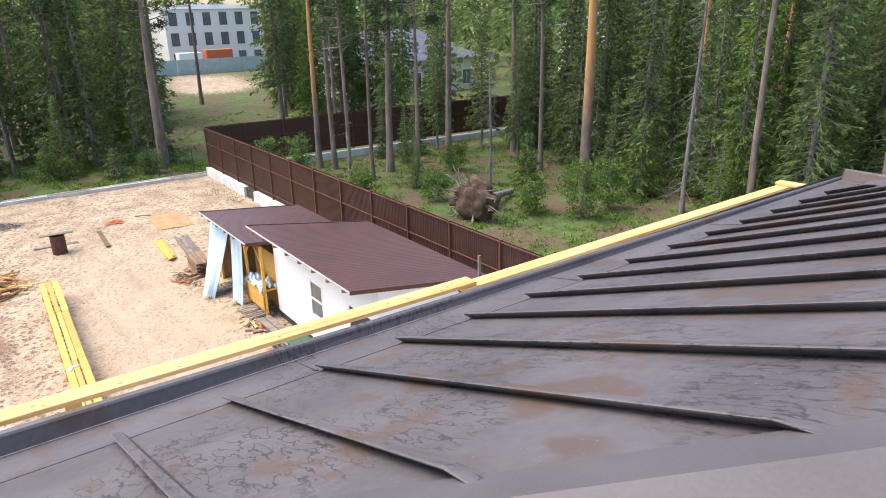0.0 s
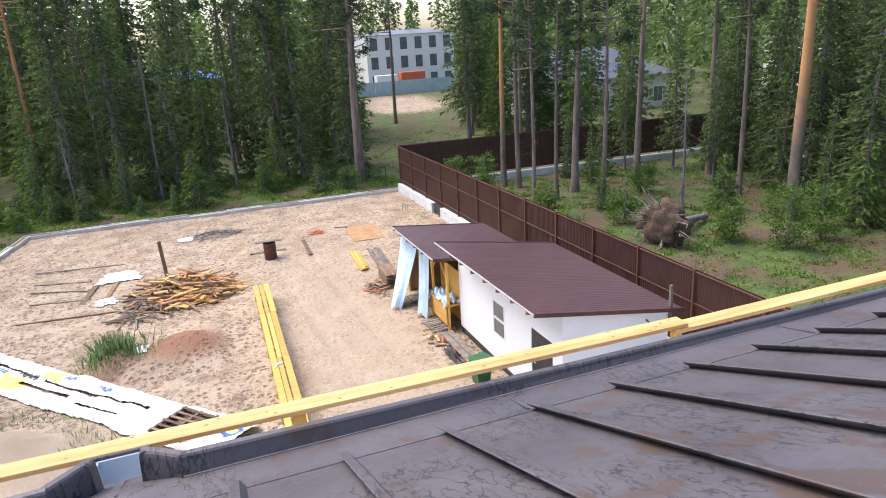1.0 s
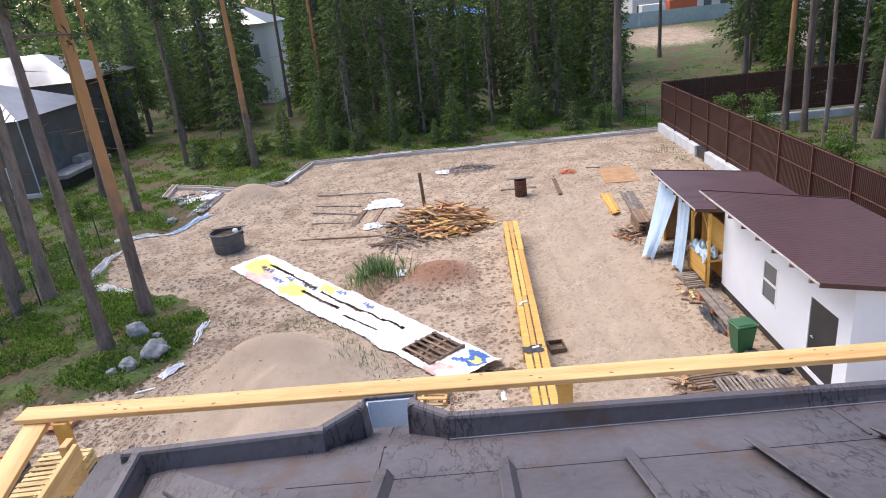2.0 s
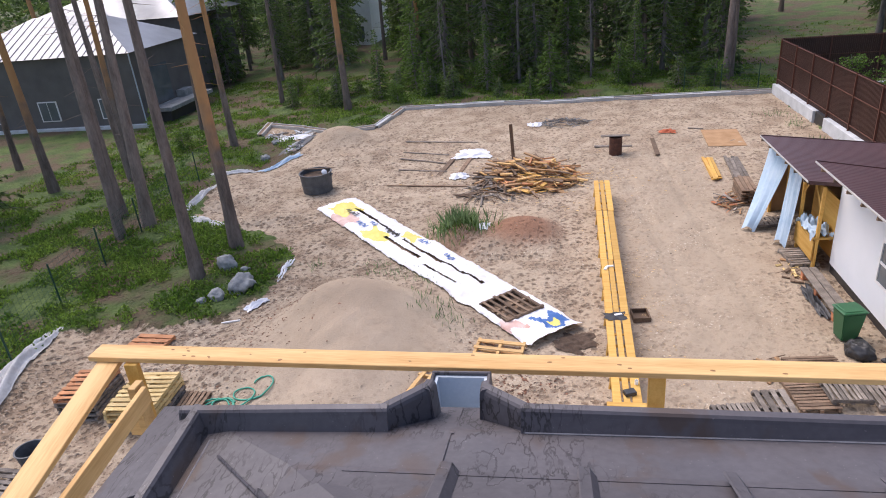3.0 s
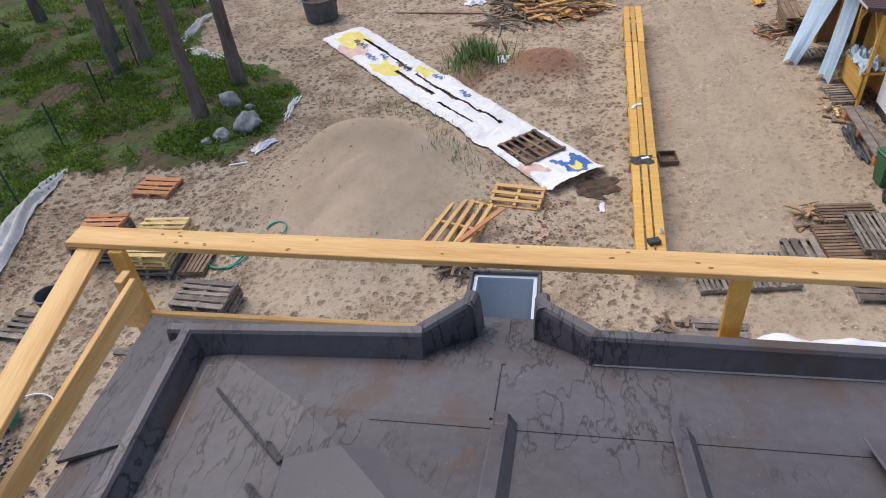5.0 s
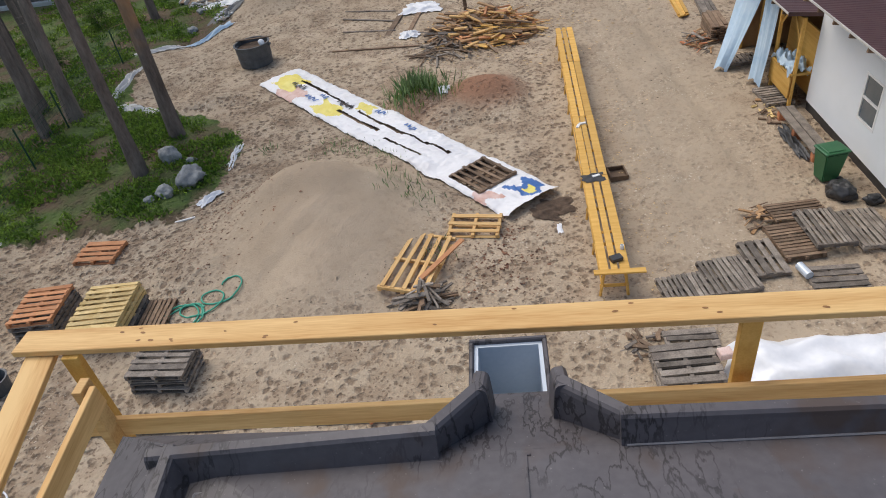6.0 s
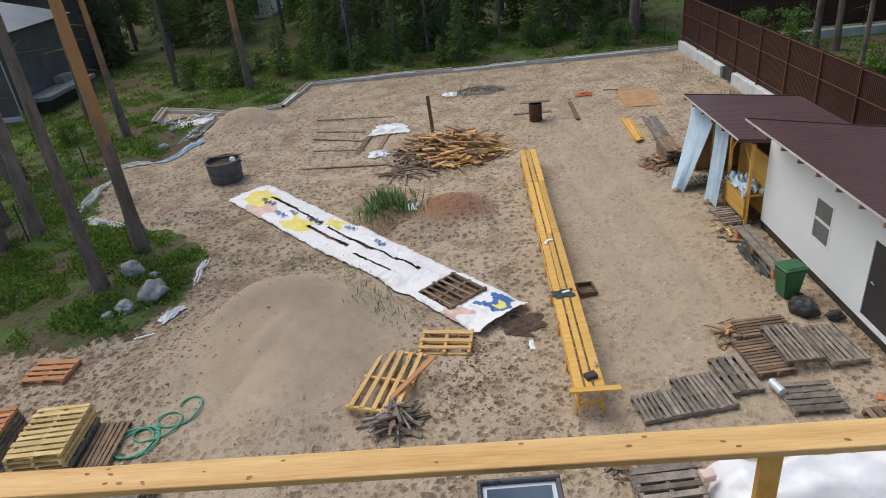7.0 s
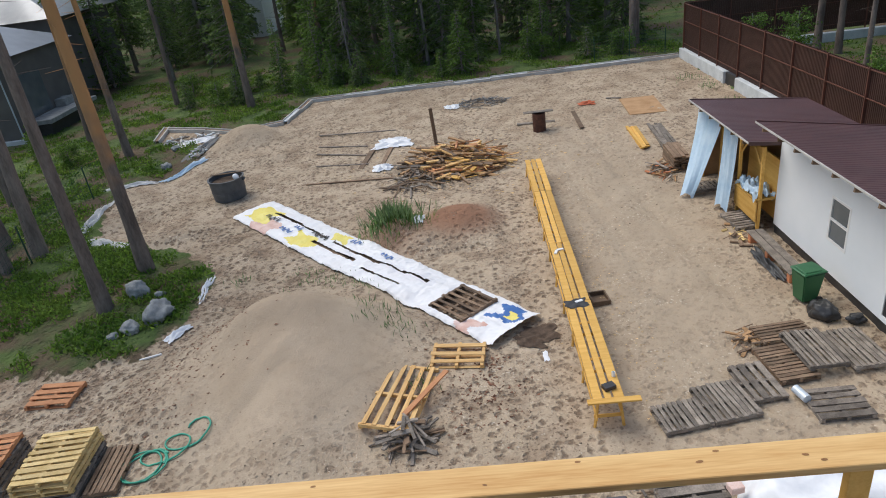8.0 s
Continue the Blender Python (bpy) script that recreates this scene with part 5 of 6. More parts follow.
far_house("house", "cream house with grey metal roof behind the pines", 43, 65, 75, 88, 4.6, CREAM, METALROOF, 5, 1, rise=4.0, wz=2.0)
far_house("house", "large white three-storey house beyond the clearing", 41, 62.5, 150, 162, 12.4, WHITEPAINT, METALROOF, 6, 3, rise=1.0, over=0.3, frame_m=DOORDARK, wz=2.6)
far_house("house", "white house far among the spruces", 93, 104, 75, 86, 8.2, WHITEPAINT, METALROOF, 3, 2, rise=2.5)
far_house("house", "white house partly hidden by pines", -32, -21.5, 82, 92, 9.6, WHITEPAINT, METALROOF, 3, 2, rise=2.8)
far_house("house", "long low building with a bright blue roof", -14, 7, 111, 118, 7.0, HOUSEDARK, BLUEPOLY, 6, 1, rise=1.2, over=0.5)
dark = far_house("house", "dark rendered house with grey standing-seam metal roof", -46, -30.3, 44, 54, 5.6, HOUSEDARK, METALROOF, 3, 1, rise=2.6, over=0.35)
for i in range(24):
    bm = bmesh.new()
    x = -0.3 + i * 0.70
    up = min(1.0, min(x + 0.36, 15.7 + 0.36 - x) / 5.4)
    rod(bm, (x, -0.33, 5.63), (x, -0.33 + 5.2 * up, 5.63 + 2.52 * up), 0.03, n=4)
    part("roof_seam", bm, METALROOF, dark)
bm = bmesh.new()
box(bm, (15.705, 1.0, 0.9), (17.5, 8.0, 1.2), bevel=0.02)
terrace = part("terrace_slab", bm, STONE, dark, "grey concrete terrace slab")
# near-black block stands in for the shadow below the terrace slab
bm = bmesh.new()
box(bm, (15.705, 1.3, -0.2), (17.2, 7.7, 0.9))
part("terrace_base", bm, DOORDARK, terrace)
bm = bmesh.new()
box(bm, (15.72, 5.2, 1.2), (16.5, 6.6, 1.75), bevel=0.03)
part("terrace_bench", bm, STONE, terrace)
bm = bmesh.new()
box(bm, (15.62, 1.6, 1.3), (15.72, 4.8, 4.2))
part("glazed_door", bm, DARKGLASS, dark, "dark glazed terrace door")
bm = bmesh.new()
rod(bm, (15.95, -0.25, 5.55), (15.9, -0.2, 4.9), 0.05), rod(bm, (15.9, -0.2, 4.9), (15.85, -0.1, 4.4), 0.05), rod(bm, (15.85, -0.1, 4.4), (15.85, -0.1, 0.1), 0.05)
part("downpipe", bm, HOPPER, dark, "pale downpipe at the corner")
far_house("house", "dark rendered rear wing with grey metal roof", -48, -32, 56, 66, 7.0, HOUSEDARK, METALROOF, 3, 1, rise=2.4, over=0.9)
bm = bmesh.new()
box(bm, (-46.2, 43.6, -0.2), (-29.9, 43.95, 0.32), bevel=0.02)
single("plinth_strip", bm, CONCRETE, "pale concrete strip along the dark house", "plinth", kind="structure")
hoarding = thing("hoarding", "pale teal site hoarding beyond the clearing", "fence")
for i in range(13):
    bm = bmesh.new()
    box(bm, (33 + i * 2.8, 136, 0), (35.75 + i * 2.8, 136.06, 2.9))
    part("panel", bm, TEAL, hoarding)
bm = bmesh.new()
box(bm, (45.5, 139, 0), (51, 141.5, 4.4), bevel=0.05)
single("site_cabin", bm, REDPL, "red-orange site cabin behind the hoarding", "cabin")
bm = bmesh.new()
box(bm, (40, 139, 0), (44.5, 141.5, 4.0), bevel=0.05)
single("site_cabin", bm, WHITEPAINT, "white site cabin behind the hoarding", "cabin")


# ---------------------------------------------------------------- green wire fence on the woodland side
def wire_fence(pts, label):
    f = thing("wire_fence", label, "fence", group="wire fences")
    for x, y in pts:
        bm = bmesh.new()
        z = at_ground(x, y)
        rod(bm, (x, y, z - 0.2), (x, y, z + 1.75), 0.035, n=6)
        part("post", bm, MESHGREEN, f)
    for (ax, ay), (bx, by) in zip(pts, pts[1:]):
        bm = bmesh.new()
        for k in range(9):
            h = 0.1 + k * 0.2
            rod(bm, (ax, ay, at_ground(ax, ay) + h), (bx, by, at_ground(bx, by) + h), 0.006, n=3)
        m = int(math.hypot(bx - ax, by - ay) / 0.3)
        for k in range(1, m):
            t = k / m
            x, y = ax + (bx - ax) * t, ay + (by - ay) * t
            z = at_ground(ax, ay) * (1 - t) + at_ground(bx, by) * t
            rod(bm, (x, y, z + 0.08), (x, y, z + 1.72), 0.005, n=3)
        part("wire_mesh", bm, MESHGREEN, f)


wire_fence([(-15.6, 9.6), (-16.2, 12.6), (-17.4, 16.5), (-17.75, 19.75), (-18.2, 23.2), (-18.5, 26.6), (-18.9, 30.2), (-19.6, 34.0)], "dark green wire mesh fence at the wood's edge")
wire_fence([(14.4, 46.0), (12.0, 46.2), (9.6, 46.3)], "dark green wire mesh fence behind the kerb")


# ---------------------------------------------------------------- things lying about the yard
def pallet(lx, ly, along, n, material, name="pallet", label="", group="", open_frame=False):
    """A pallet lx by ly; its deck boards run along 'x' or 'y'."""
    p = thing(name, label, "pallet", group=group)
    L, W = (lx, ly) if along == "x" else (ly, lx)
    turn = pose(0, 0, 0) if along == "x" else pose(0, 0, 0, 0, 0, 90)
    gap = W / n
    r = random.Random(int(lx * 100 + n))
    for i in range(n):
        w = gap * (0.42 if open_frame else r.uniform(0.55, 0.86))
        piece("deck_board", board(L * r.uniform(0.95, 1.01), round(w, 2), 0.022, material), p, turn @ pose(r.uniform(-0.02, 0.02), -W / 2 + gap * (i + 0.5) + r.uniform(-0.01, 0.01), 0.122, r.uniform(-2, 2), 0, r.uniform(-1.6, 1.6)))
    for s in (-1, 0, 1):
        piece("bearer", board(0.09, W, 0.095, material), p, turn @ pose(s * (L / 2 - 0.06), 0, 0.026))
        piece("base_board", board(L, 0.09, 0.022, material), p, turn @ pose(0, s * (W / 2 - 0.06), 0.002))
    return p


PALLETS = {}


def put_pallet(x, y, turn, lx, ly, along, n, material, label, z=None, group="pallets", open_frame=False, tilt=(0, 0)):
    key = (lx, ly, along, n, material.name, open_frame, label)
    m = pose(x, y, (at_ground(x, y) + 0.01) if z is None else z, tilt[0], tilt[1], turn)
    if key not in PALLETS:
        PALLETS[key] = pallet(lx, ly, along, n, material, label=label, group=group, open_frame=open_frame)
        PALLETS[key].matrix_basis = m
        return PALLETS[key]
    return copy_thing(PALLETS[key], m)


GREYP, BROWNP = "weathered grey wooden pallet lying on the sand", "brown weathered pallet lying on the sand"
for x, y, turn, lx, ly, along, n, m, lab, tilt in (
        (3.72, 10.55, 8, 1.1, 0.9, "y", 9, GREYWOOD, GREYP, (0, 0)), (4.80, 10.86, 8, 1.1, 1.25, "y", 9, GREYWOOD, GREYP, (0, 0)), (5.72, 11.36, 5, 0.8, 1.3, "y", 4, GREYWOOD, "grey pallet with wide gaps between boards", (0, 0)),
        (6.62, 11.92, 6, 0.95, 1.35, "x", 11, BROWNWOOD, BROWNP, (0, 0)), (7.08, 13.08, 5, 1.35, 0.75, "x", 6, BROWNWOOD, BROWNP, (0, 0)),
        (7.05, 10.45, 0, 1.2, 1.0, "x", 5, GREYWOOD, "grey pallet under loose boards", (0, 0)), (3.45, 8.78, 0, 1.1, 0.75, "x", 4, GREYWOOD, GREYP, (0, 0)), (8.75, 19.6, 4, 0.9, 1.3, "x", 8, GREYWOOD, "grey pallet as a step at the shed", (0, 0)), (8.55, 22.6, 4, 1.3, 0.8, "y", 8, GREYWOOD, "grey pallet as a step at the shed", (0, 0))):
    put_pallet(x, y, turn, lx, ly, along, n, m, lab, tilt=tilt)
put_pallet(7.38, 12.15, 3, 0.95, 1.45, "y", 8, GREYWOOD, "grey pallet lying on another pallet", z=at_ground(7.38, 12.15) + 0.16, tilt=(0, 2))
put_pallet(8.42, 12.15, 3, 0.95, 1.5, "y", 7, GREYWOOD, "pale grey pallet beside the shed door", z=at_ground(8.42, 12.15) + 0.05)
for k in range(3):
    put_pallet(3.12, 7.95, 1.5 * k, 1.25, 1.1, "x", 5, GREYWOOD, "dark weathered pallet in a low stack", z=0.03 + 0.146 * k, group="stacked pallets")
# stacks on the woodland side
for x, y, turn, lx, ly, along, n, m, lab, high in ((-10.5, 10.75, 2, 1.35, 1.75, "x", 9, PALE, "pale yellow pine pallet in a stack", 5), (-12.35, 11.0, 3, 1.2, 1.4, "x", 7, ORANGE, "orange-brown pallet in a stack", 5), (-8.25, 8.85, -2, 1.4, 0.95, "x", 5, GREYWOOD, "grey pallet in a stack", 4)):
    for k in range(high):
        top = k == high - 1
        put_pallet(x + 0.02 * (k % 2), y + 0.03 * ((k * 7) % 3 - 1), turn + (k * 5) % 3 - 1, lx, ly, along, n, m if top or m == PALE and k > 1 else GREYWOOD, lab if top else "weathered pallet in a stack", z=at_ground(x, y) + 0.01 + 0.147 * k, group="stacked pallets")
put_pallet(-9.35, 10.75, 2, 0.75, 1.5, "y", 6, BROWNWOOD, "dark pallet beside the pale stack", group="stacked pallets")
put_pallet(-12.35, 13.92, -3, 1.3, 1.0, "x", 4, ORANGE, "single orange-brown pallet on the sand")
put_pallet(-12.6, 7.9, -3, 1.3, 0.9, "x", 5, GREYWOOD, "weathered pallet near the house")
put_pallet(-2.6, 12.05, -14, 1.3, 2.6, "y", 5, FRESH, "open pine slatted frame tilted on a board heap", z=0.2, open_frame=True, tilt=(-5, 4))
put_pallet(-1.13, 13.62, -9, 1.45, 0.95, "x", 3, FRESH, "pale orange open-slatted pallet by the banner", z=0.10, open_frame=True, tilt=(4, 0))
put_pallet(8.4, 9.3, 5, 1.0, 1.3, "y", 5, BROWNWOOD, BROWNP)


def heap_of_sticks(name, label, x, y, rx, ry, h, n, lengths, mats, seed, thick=(0.025, 0.09), category="wood pile", grain=None, dark=()):
    r = random.Random(seed)
    p = thing(name, label, category, pose(x, y, at_ground(x, y)))
    for i in range(n):
        a, q = r.uniform(0, 6.28), math.sqrt(r.random())
        u, v = rx * q * math.cos(a), ry * q * math.sin(a)
        z = max(0.0, h * (1 - q ** 1.4)) * r.uniform(0.35, 1.0)
        L = round(r.choice(lengths), 2)
        w = round(r.choice((thick[0], sum(thick) / 2, thick[1])), 3)
        out = math.degrees(a)
        turn = out + r.gauss(90, 45) if r.random() < 0.6 else out + r.gauss(0, 25)
        if grain is not None:
            turn = r.gauss(grain, 38)
        pick = dark if dark and u < r.gauss(-0.42, 0.3) * rx else mats
        piece("stick", board(L, w, round(max(0.02, w * 0.45), 3), r.choice(pick)), p, pose(u, v, z + 0.02, r.uniform(-25, 25), r.gauss(0, 6) + (5 * h * (1 - q)), turn))
    return p


heap_of_sticks("firewood_pile", "heap of split offcuts and broken amber boards", -0.75, 29.0, 2.5, 2.2, 1.15, 330, (0.4, 0.6, 0.9, 1.3, 1.9), (OSB, FRESH, AMBER, FRESH, FRESH, ORANGE, OSB, BROWNWOOD), 3, (0.05, 0.16), grain=-6, dark=(BROWNWOOD, GREYWOOD, BROWNWOOD, OSB))
heap_of_sticks("scrap_pile", "spread of dark broken boards beside the firewood", -2.3, 27.4, 1.5, 1.6, 0.35, 70, (0.5, 0.9, 1.4), (GREYWOOD, BROWNWOOD), 4)
heap_of_sticks("twig_pile", "grey twigs and ash heaped on the sand", 1.3, 39.3, 1.6, 1.1, 0.3, 110, (0.4, 0.7, 1.0), (GREYWOOD, TUBMAT, STONE), 5, (0.02, 0.05))
heap_of_sticks("board_heap", "heap of dark grey broken boards", -2.45, 10.75, 0.62, 0.5, 0.5, 52, (0.5, 0.7, 0.9), (GREYWOOD, GREYWOOD, BROWNWOOD), 6, (0.05, 0.11))
heap_of_sticks("offcut_pile", "offcuts and red bricks fallen beside the open shed", 7.75, 24.9, 0.45, 1.2, 0.3, 60, (0.3, 0.5, 0.8), (BROWNWOOD, GREYWOOD, OSB, BRICK), 7)
heap_of_sticks("offcut_pile", "loose offcuts scattered by the pallets", 6.2, 12.95, 0.4, 0.6, 0.15, 26, (0.25, 0.4, 0.6), (BROWNWOOD, OSB), 8)
heap_of_sticks("offcut_pile", "loose offcuts lying near the shed step", 8.3, 18.6, 0.4, 0.9, 0.12, 22, (0.25, 0.4), (BROWNWOOD, OSB, PALE), 9)
heap_of_sticks("offcut_pile", "broken board ends by the near pallets", 2.5, 8.9, 0.4, 0.5, 0.1, 22, (0.2, 0.35), (GREYWOOD, BROWNWOOD), 10)


def lumber(name, label, p, q, n, layers, w, material, seed):
    r = random.Random(seed)
    t = thing(name, label, "lumber", lying(p, q, at_ground(*p) + 0.02))
    L = math.hypot(q[0] - p[0], q[1] - p[1])
    for j in range(layers):
        for i in range(n):
            piece("plank", board(round(L * r.choice((0.85, 0.93, 1.0)), 2), w, 0.05, material), t, pose(r.uniform(-0.1, 0.1), (i - (n - 1) / 2) * (w + 0.015), 0.055 * j, 0, 0, r.uniform(-1.5, 1.5)))


heap_of_sticks("rubble_heap", "grey rubble and broken laths in the kerbed corner", -16.9, 39.3, 1.8, 1.0, 0.2, 70, (0.25, 0.5, 0.9), (GREYWOOD, STONE, KERBWOOD, CONCRETE), 12, (0.05, 0.14), category="rubble")
heap_of_sticks("rubble_heap", "grey rubble along the ditch", -15.3, 36.3, 0.5, 1.6, 0.15, 44, (0.2, 0.4, 0.6), (GREYWOOD, STONE, CONCRETE), 13, (0.05, 0.12), category="rubble")
lumber("lumber_stack", "small stack of fresh yellow planks", (7.9, 27.8), (8.05, 31.1), 3, 3, 0.14, AMBER, 1)
lumber("lumber_stack", "dark weathered boards stacked knee-high by the open shed", (8.45, 24.7), (8.55, 26.6), 4, 11, 0.15, BROWNWOOD, 5)
lumber("lumber_stack", "weathered grey planks stacked on the sand", (8.85, 27.0), (9.2, 31.0), 4, 3, 0.15, GREYWOOD, 2)
for k, (p, q, w, m, lab) in enumerate((((-8.4, 36.5), (-3.9, 35.7), 0.10, GREYWOOD, "grey batten pressed into the sand"), ((-8.1, 34.3), (-5.3, 33.4), 0.10, GREYWOOD, "grey batten pressed into the sand"), ((-8.0, 33.0), (-5.2, 31.8), 0.10, GREYWOOD, "grey batten pressed into the sand"),
                                       ((-7.7, 31.0), (-5.0, 30.4), 0.10, GREYWOOD, "grey batten pressed into the sand"), ((-7.8, 28.5), (-3.6, 28.0), 0.11, BROWNWOOD, "brown batten lying on the sand"), ((-5.35, 29.8), (-4.95, 32.8), 0.28, BROWNWOOD, "wide brown board lying on the sand"), ((-4.3, 30.2), (-4.0, 32.7), 0.22, BROWNWOOD, "brown board beside the firewood"),
                                       ((5.95, 35.0), (5.84, 31.9), 0.22, BROWNWOOD, "dark narrow board lying on the sand"), ((2.75, 33.9), (4.75, 33.7), 0.30, GREYWOOD, "grey board behind the drum"), ((8.2, 36.9), (9.0, 36.6), 0.12, GREYWOOD, "grey batten pressed into the sand"), ((-3.4, 28.0), (-1.6, 26.0), 0.10, GREYWOOD, "grey batten leaning on the scrap"), ((0.3, 30.4), (1.9, 28.2), 0.09, PALE, "pale pine lath at the firewood's edge"),
                                       ((-10.55, 15.3), (-9.95, 15.5), 0.06, WHITEPAINT, "short white painted lath"), ((9.4, 10.2), (10.2, 9.8), 0.2, BROWNWOOD, "brown board lying on the sand"), ((7.6, 9.1), (7.9, 7.8), 0.2, GREYWOOD, "grey board lying on the sand"))):
    ob = tagged(new("board", board(round(math.hypot(q[0] - p[0], q[1] - p[1]), 2), w, 0.05, m)), lab, "board", "loose boards")
    mx, my = (p[0] + q[0]) / 2, (p[1] + q[1]) / 2
    ob.matrix_basis = lying(p, q, max(at_ground(mx, my), (at_ground(*p) + at_ground(*q)) / 2) + 0.0)
lean = tagged(new("board", board(1.7, 0.14, 0.04, ORANGE)), "orange board leaning on the slatted frame", "board", "loose boards")
lean.matrix_basis = pose(-1.95, 11.9, 0.42, 0, -4, 52)
bm = bmesh.new()
box(bm, (-0.09, -0.03, -0.3), (0.09, 0.03, 1.95), bevel=0.01)
single("stake", bm, BROWNWOOD, "brown wooden stake standing by the firewood", "stake", pose(-1.62, 32.3, 0, 2, -3, 20))
bm = bmesh.new()
box(bm, (-0.95, -1.6, 0), (0.95, 1.6, 0.03), bevel=0.006)
single("board_sheet", bm, OSB, "rusty brown board sheet lying flat on sand", "board", pose(9.62, 34.6, at_ground(9.62, 34.6) + 0.03, 0, 0, -4))


def ring_wall(bm, r, h, thick, n=28, lip=0.0, taper=1.0, ribs=()):
    """An open tub: outer and inner wall, rim and floor."""
    prof = [(r * taper, 0)] + [(r * (taper + (1 - taper) * z / h) + d, z) for z, d in ribs] + [(r, h * 0.96), (r + lip, h * 0.965), (r + lip, h), (r - thick, h), (r * taper - thick, thick)]
    rows = [[bm.verts.new((q * math.cos(6.2832 * i / n), q * math.sin(6.2832 * i / n), z)) for i in range(n)] for q, z in prof]
    for a, b in zip(rows, rows[1:]):
        for i in range(n):
            bm.faces.new((a[i], a[(i + 1) % n], b[(i + 1) % n], b[i]))
    bm.faces.new(rows[0][::-1]), bm.faces.new(rows[-1])


tub = thing("plastic_tub", "large round grey-black plastic tub on the sand", "tub", pose(-11.38, 28.3, at_ground(-11.38, 28.3)))
bm = bmesh.new()
ring_wall(bm, 0.80, 0.98, 0.035, 36, 0.04, 0.93, ((0.33, 0), (0.345, 0.015), (0.39, 0.015), (0.405, 0)))
part("shell", bm, TUBMAT, tub, smooth=False)
for s in (1, -1):
    bm = bmesh.new()
    box(bm, (0.78 * s - 0.05, -0.12, 0.78), (0.78 * s + 0.09, 0.12, 0.86), bevel=0.02)
    part("handle", bm, TUBMAT, tub)
bm = bmesh.new()
bmesh.ops.create_circle(bm, cap_ends=True, segments=28, radius=0.75, matrix=pose(0, 0, 0.78))
part("contents", bm, SOIL, tub, "dark soil filling the tub")
lath = tagged(new("board", board(1.7, 0.12, 0.03, BROWNWOOD)), "brown lath laid across the tub's rim", "board", "loose boards")
lath.matrix_basis = pose(-11.38, 28.75, at_ground(-11.38, 28.3) + 0.985, 0, 0, 4)
bm = bmesh.new()
bmesh.ops.create_icosphere(bm, subdivisions=2, radius=0.15)
for v in bm.verts:
    v.co *= 1 + 0.3 * noise.noise(v.co * 7)
single("white_bag", bm, FILM, "white bag hung over the tub's rim", "bag", pose(-10.80, 28.0, at_ground(-11.38, 28.3) + 1.04), smooth=True)
drum = thing("steel_drum", "rusty brown steel drum standing on sand", "drum", pose(3.75, 32.4, at_ground(3.75, 32.4)))
bm = bmesh.new()
ring_wall(bm, 0.33, 0.95, 0.012, 24, 0.012, 1.0, ((0.30, 0), (0.315, 0.014), (0.33, 0), (0.62, 0), (0.635, 0.014), (0.65, 0)))
part("body", bm, RUST, drum)
bm = bmesh.new()
bmesh.ops.create_circle(bm, cap_ends=True, segments=20, radius=0.30, matrix=pose(0, 0, 0.7))
part("ash_fill", bm, BLACKPL, drum)
lid = tagged(new("board", board(1.5, 0.32, 0.04, GREYWOOD)), "grey board laid across behind the drum's rim", "board", "loose boards")
lid.matrix_basis = pose(3.75, 32.62, at_ground(3.75, 32.4) + 0.95, 0, 0, -2)


def crumple(name, label, x, y, sx, sy, h, material, seed, turn=0.0, category="film", n=18):
    """A crumpled sheet lying on the ground, with a ragged edge."""
    r = np.random.default_rng(seed)
    ph = r.uniform(0, 6, 6)
    verts = []
    for j in range(n + 1):
        for i in range(n + 1):
            u, v = 2 * i / n - 1, 2 * j / n - 1
            a = math.atan2(v, u)
            rag = 1 + 0.12 * math.sin(3 * a + ph[0]) + 0.10 * math.sin(7 * a + ph[1])
            e = max(abs(u), abs(v))
            z = h * (1 - e ** 2) * (0.5 + 0.5 * math.sin(u * 7 + ph[2] + 2 * math.sin(v * 5 + ph[3]))) + 0.25 * h * abs(math.sin(v * 11 + u * 9 + ph[4]))
            c, s = math.cos(radians(turn)), math.sin(radians(turn))
            px, py = u * sx * rag, v * sy * rag
            gx, gy = x + px * c - py * s, y + px * s + py * c
            verts.append((gx, gy, at_ground(gx, gy) + 0.02 + z))
    f = [(j * (n + 1) + i, j * (n + 1) + i + 1, (j + 1) * (n + 1) + i + 1, (j + 1) * (n + 1) + i) for j in range(n) for i in range(n)]
    return tagged(new(name, raw(name, verts, f, material, True)), label, category)


crumple("plastic_sheet", "crumpled white plastic sheet on the sand", -3.95, 33.4, 0.95, 0.75, 0.22, FILM, 1)
crumple("plastic_sheet", "small crumpled white plastic by the scrap boards", -4.25, 29.5, 0.45, 0.4, 0.18, FILM, 2)
crumple("plastic_sheet", "white plastic scrap beside the soil heap", -2.35, 22.5, 0.22, 0.55, 0.2, FILM, 3)
crumple("plastic_sheet", "white scrap on the twig pile", -0.6, 39.2, 0.45, 0.4, 0.15, FILM, 4)
crumple("plastic_sheet", "white scrap on the firewood", 0.75, 30.2, 0.3, 0.25, 0.12, FILM, 41)
crumple("plastic_sheet", "torn white film strip at the moss edge", -9.75, 19.2, 0.14, 0.9, 0.12, FILM, 5, 3)
crumple("plastic_sheet", "torn white film strip at the moss edge", -9.8, 16.5, 0.2, 0.45, 0.15, FILM, 6, -30)
crumple("film_sheet", "dusty white film draped along the sand bank", -15.6, 12.2, 0.32, 2.9, 0.25, DUSTYFILM, 7, 14, n=26)
crumple("film_sheet", "white torn film at the pit's edge", -15.6, 24.3, 1.5, 0.3, 0.22, DUSTYFILM, 8, -32)
crumple("film_sheet", "white torn film edging the yard", -17.6, 27.4, 0.25, 1.9, 0.2, DUSTYFILM, 9, 5, n=24)
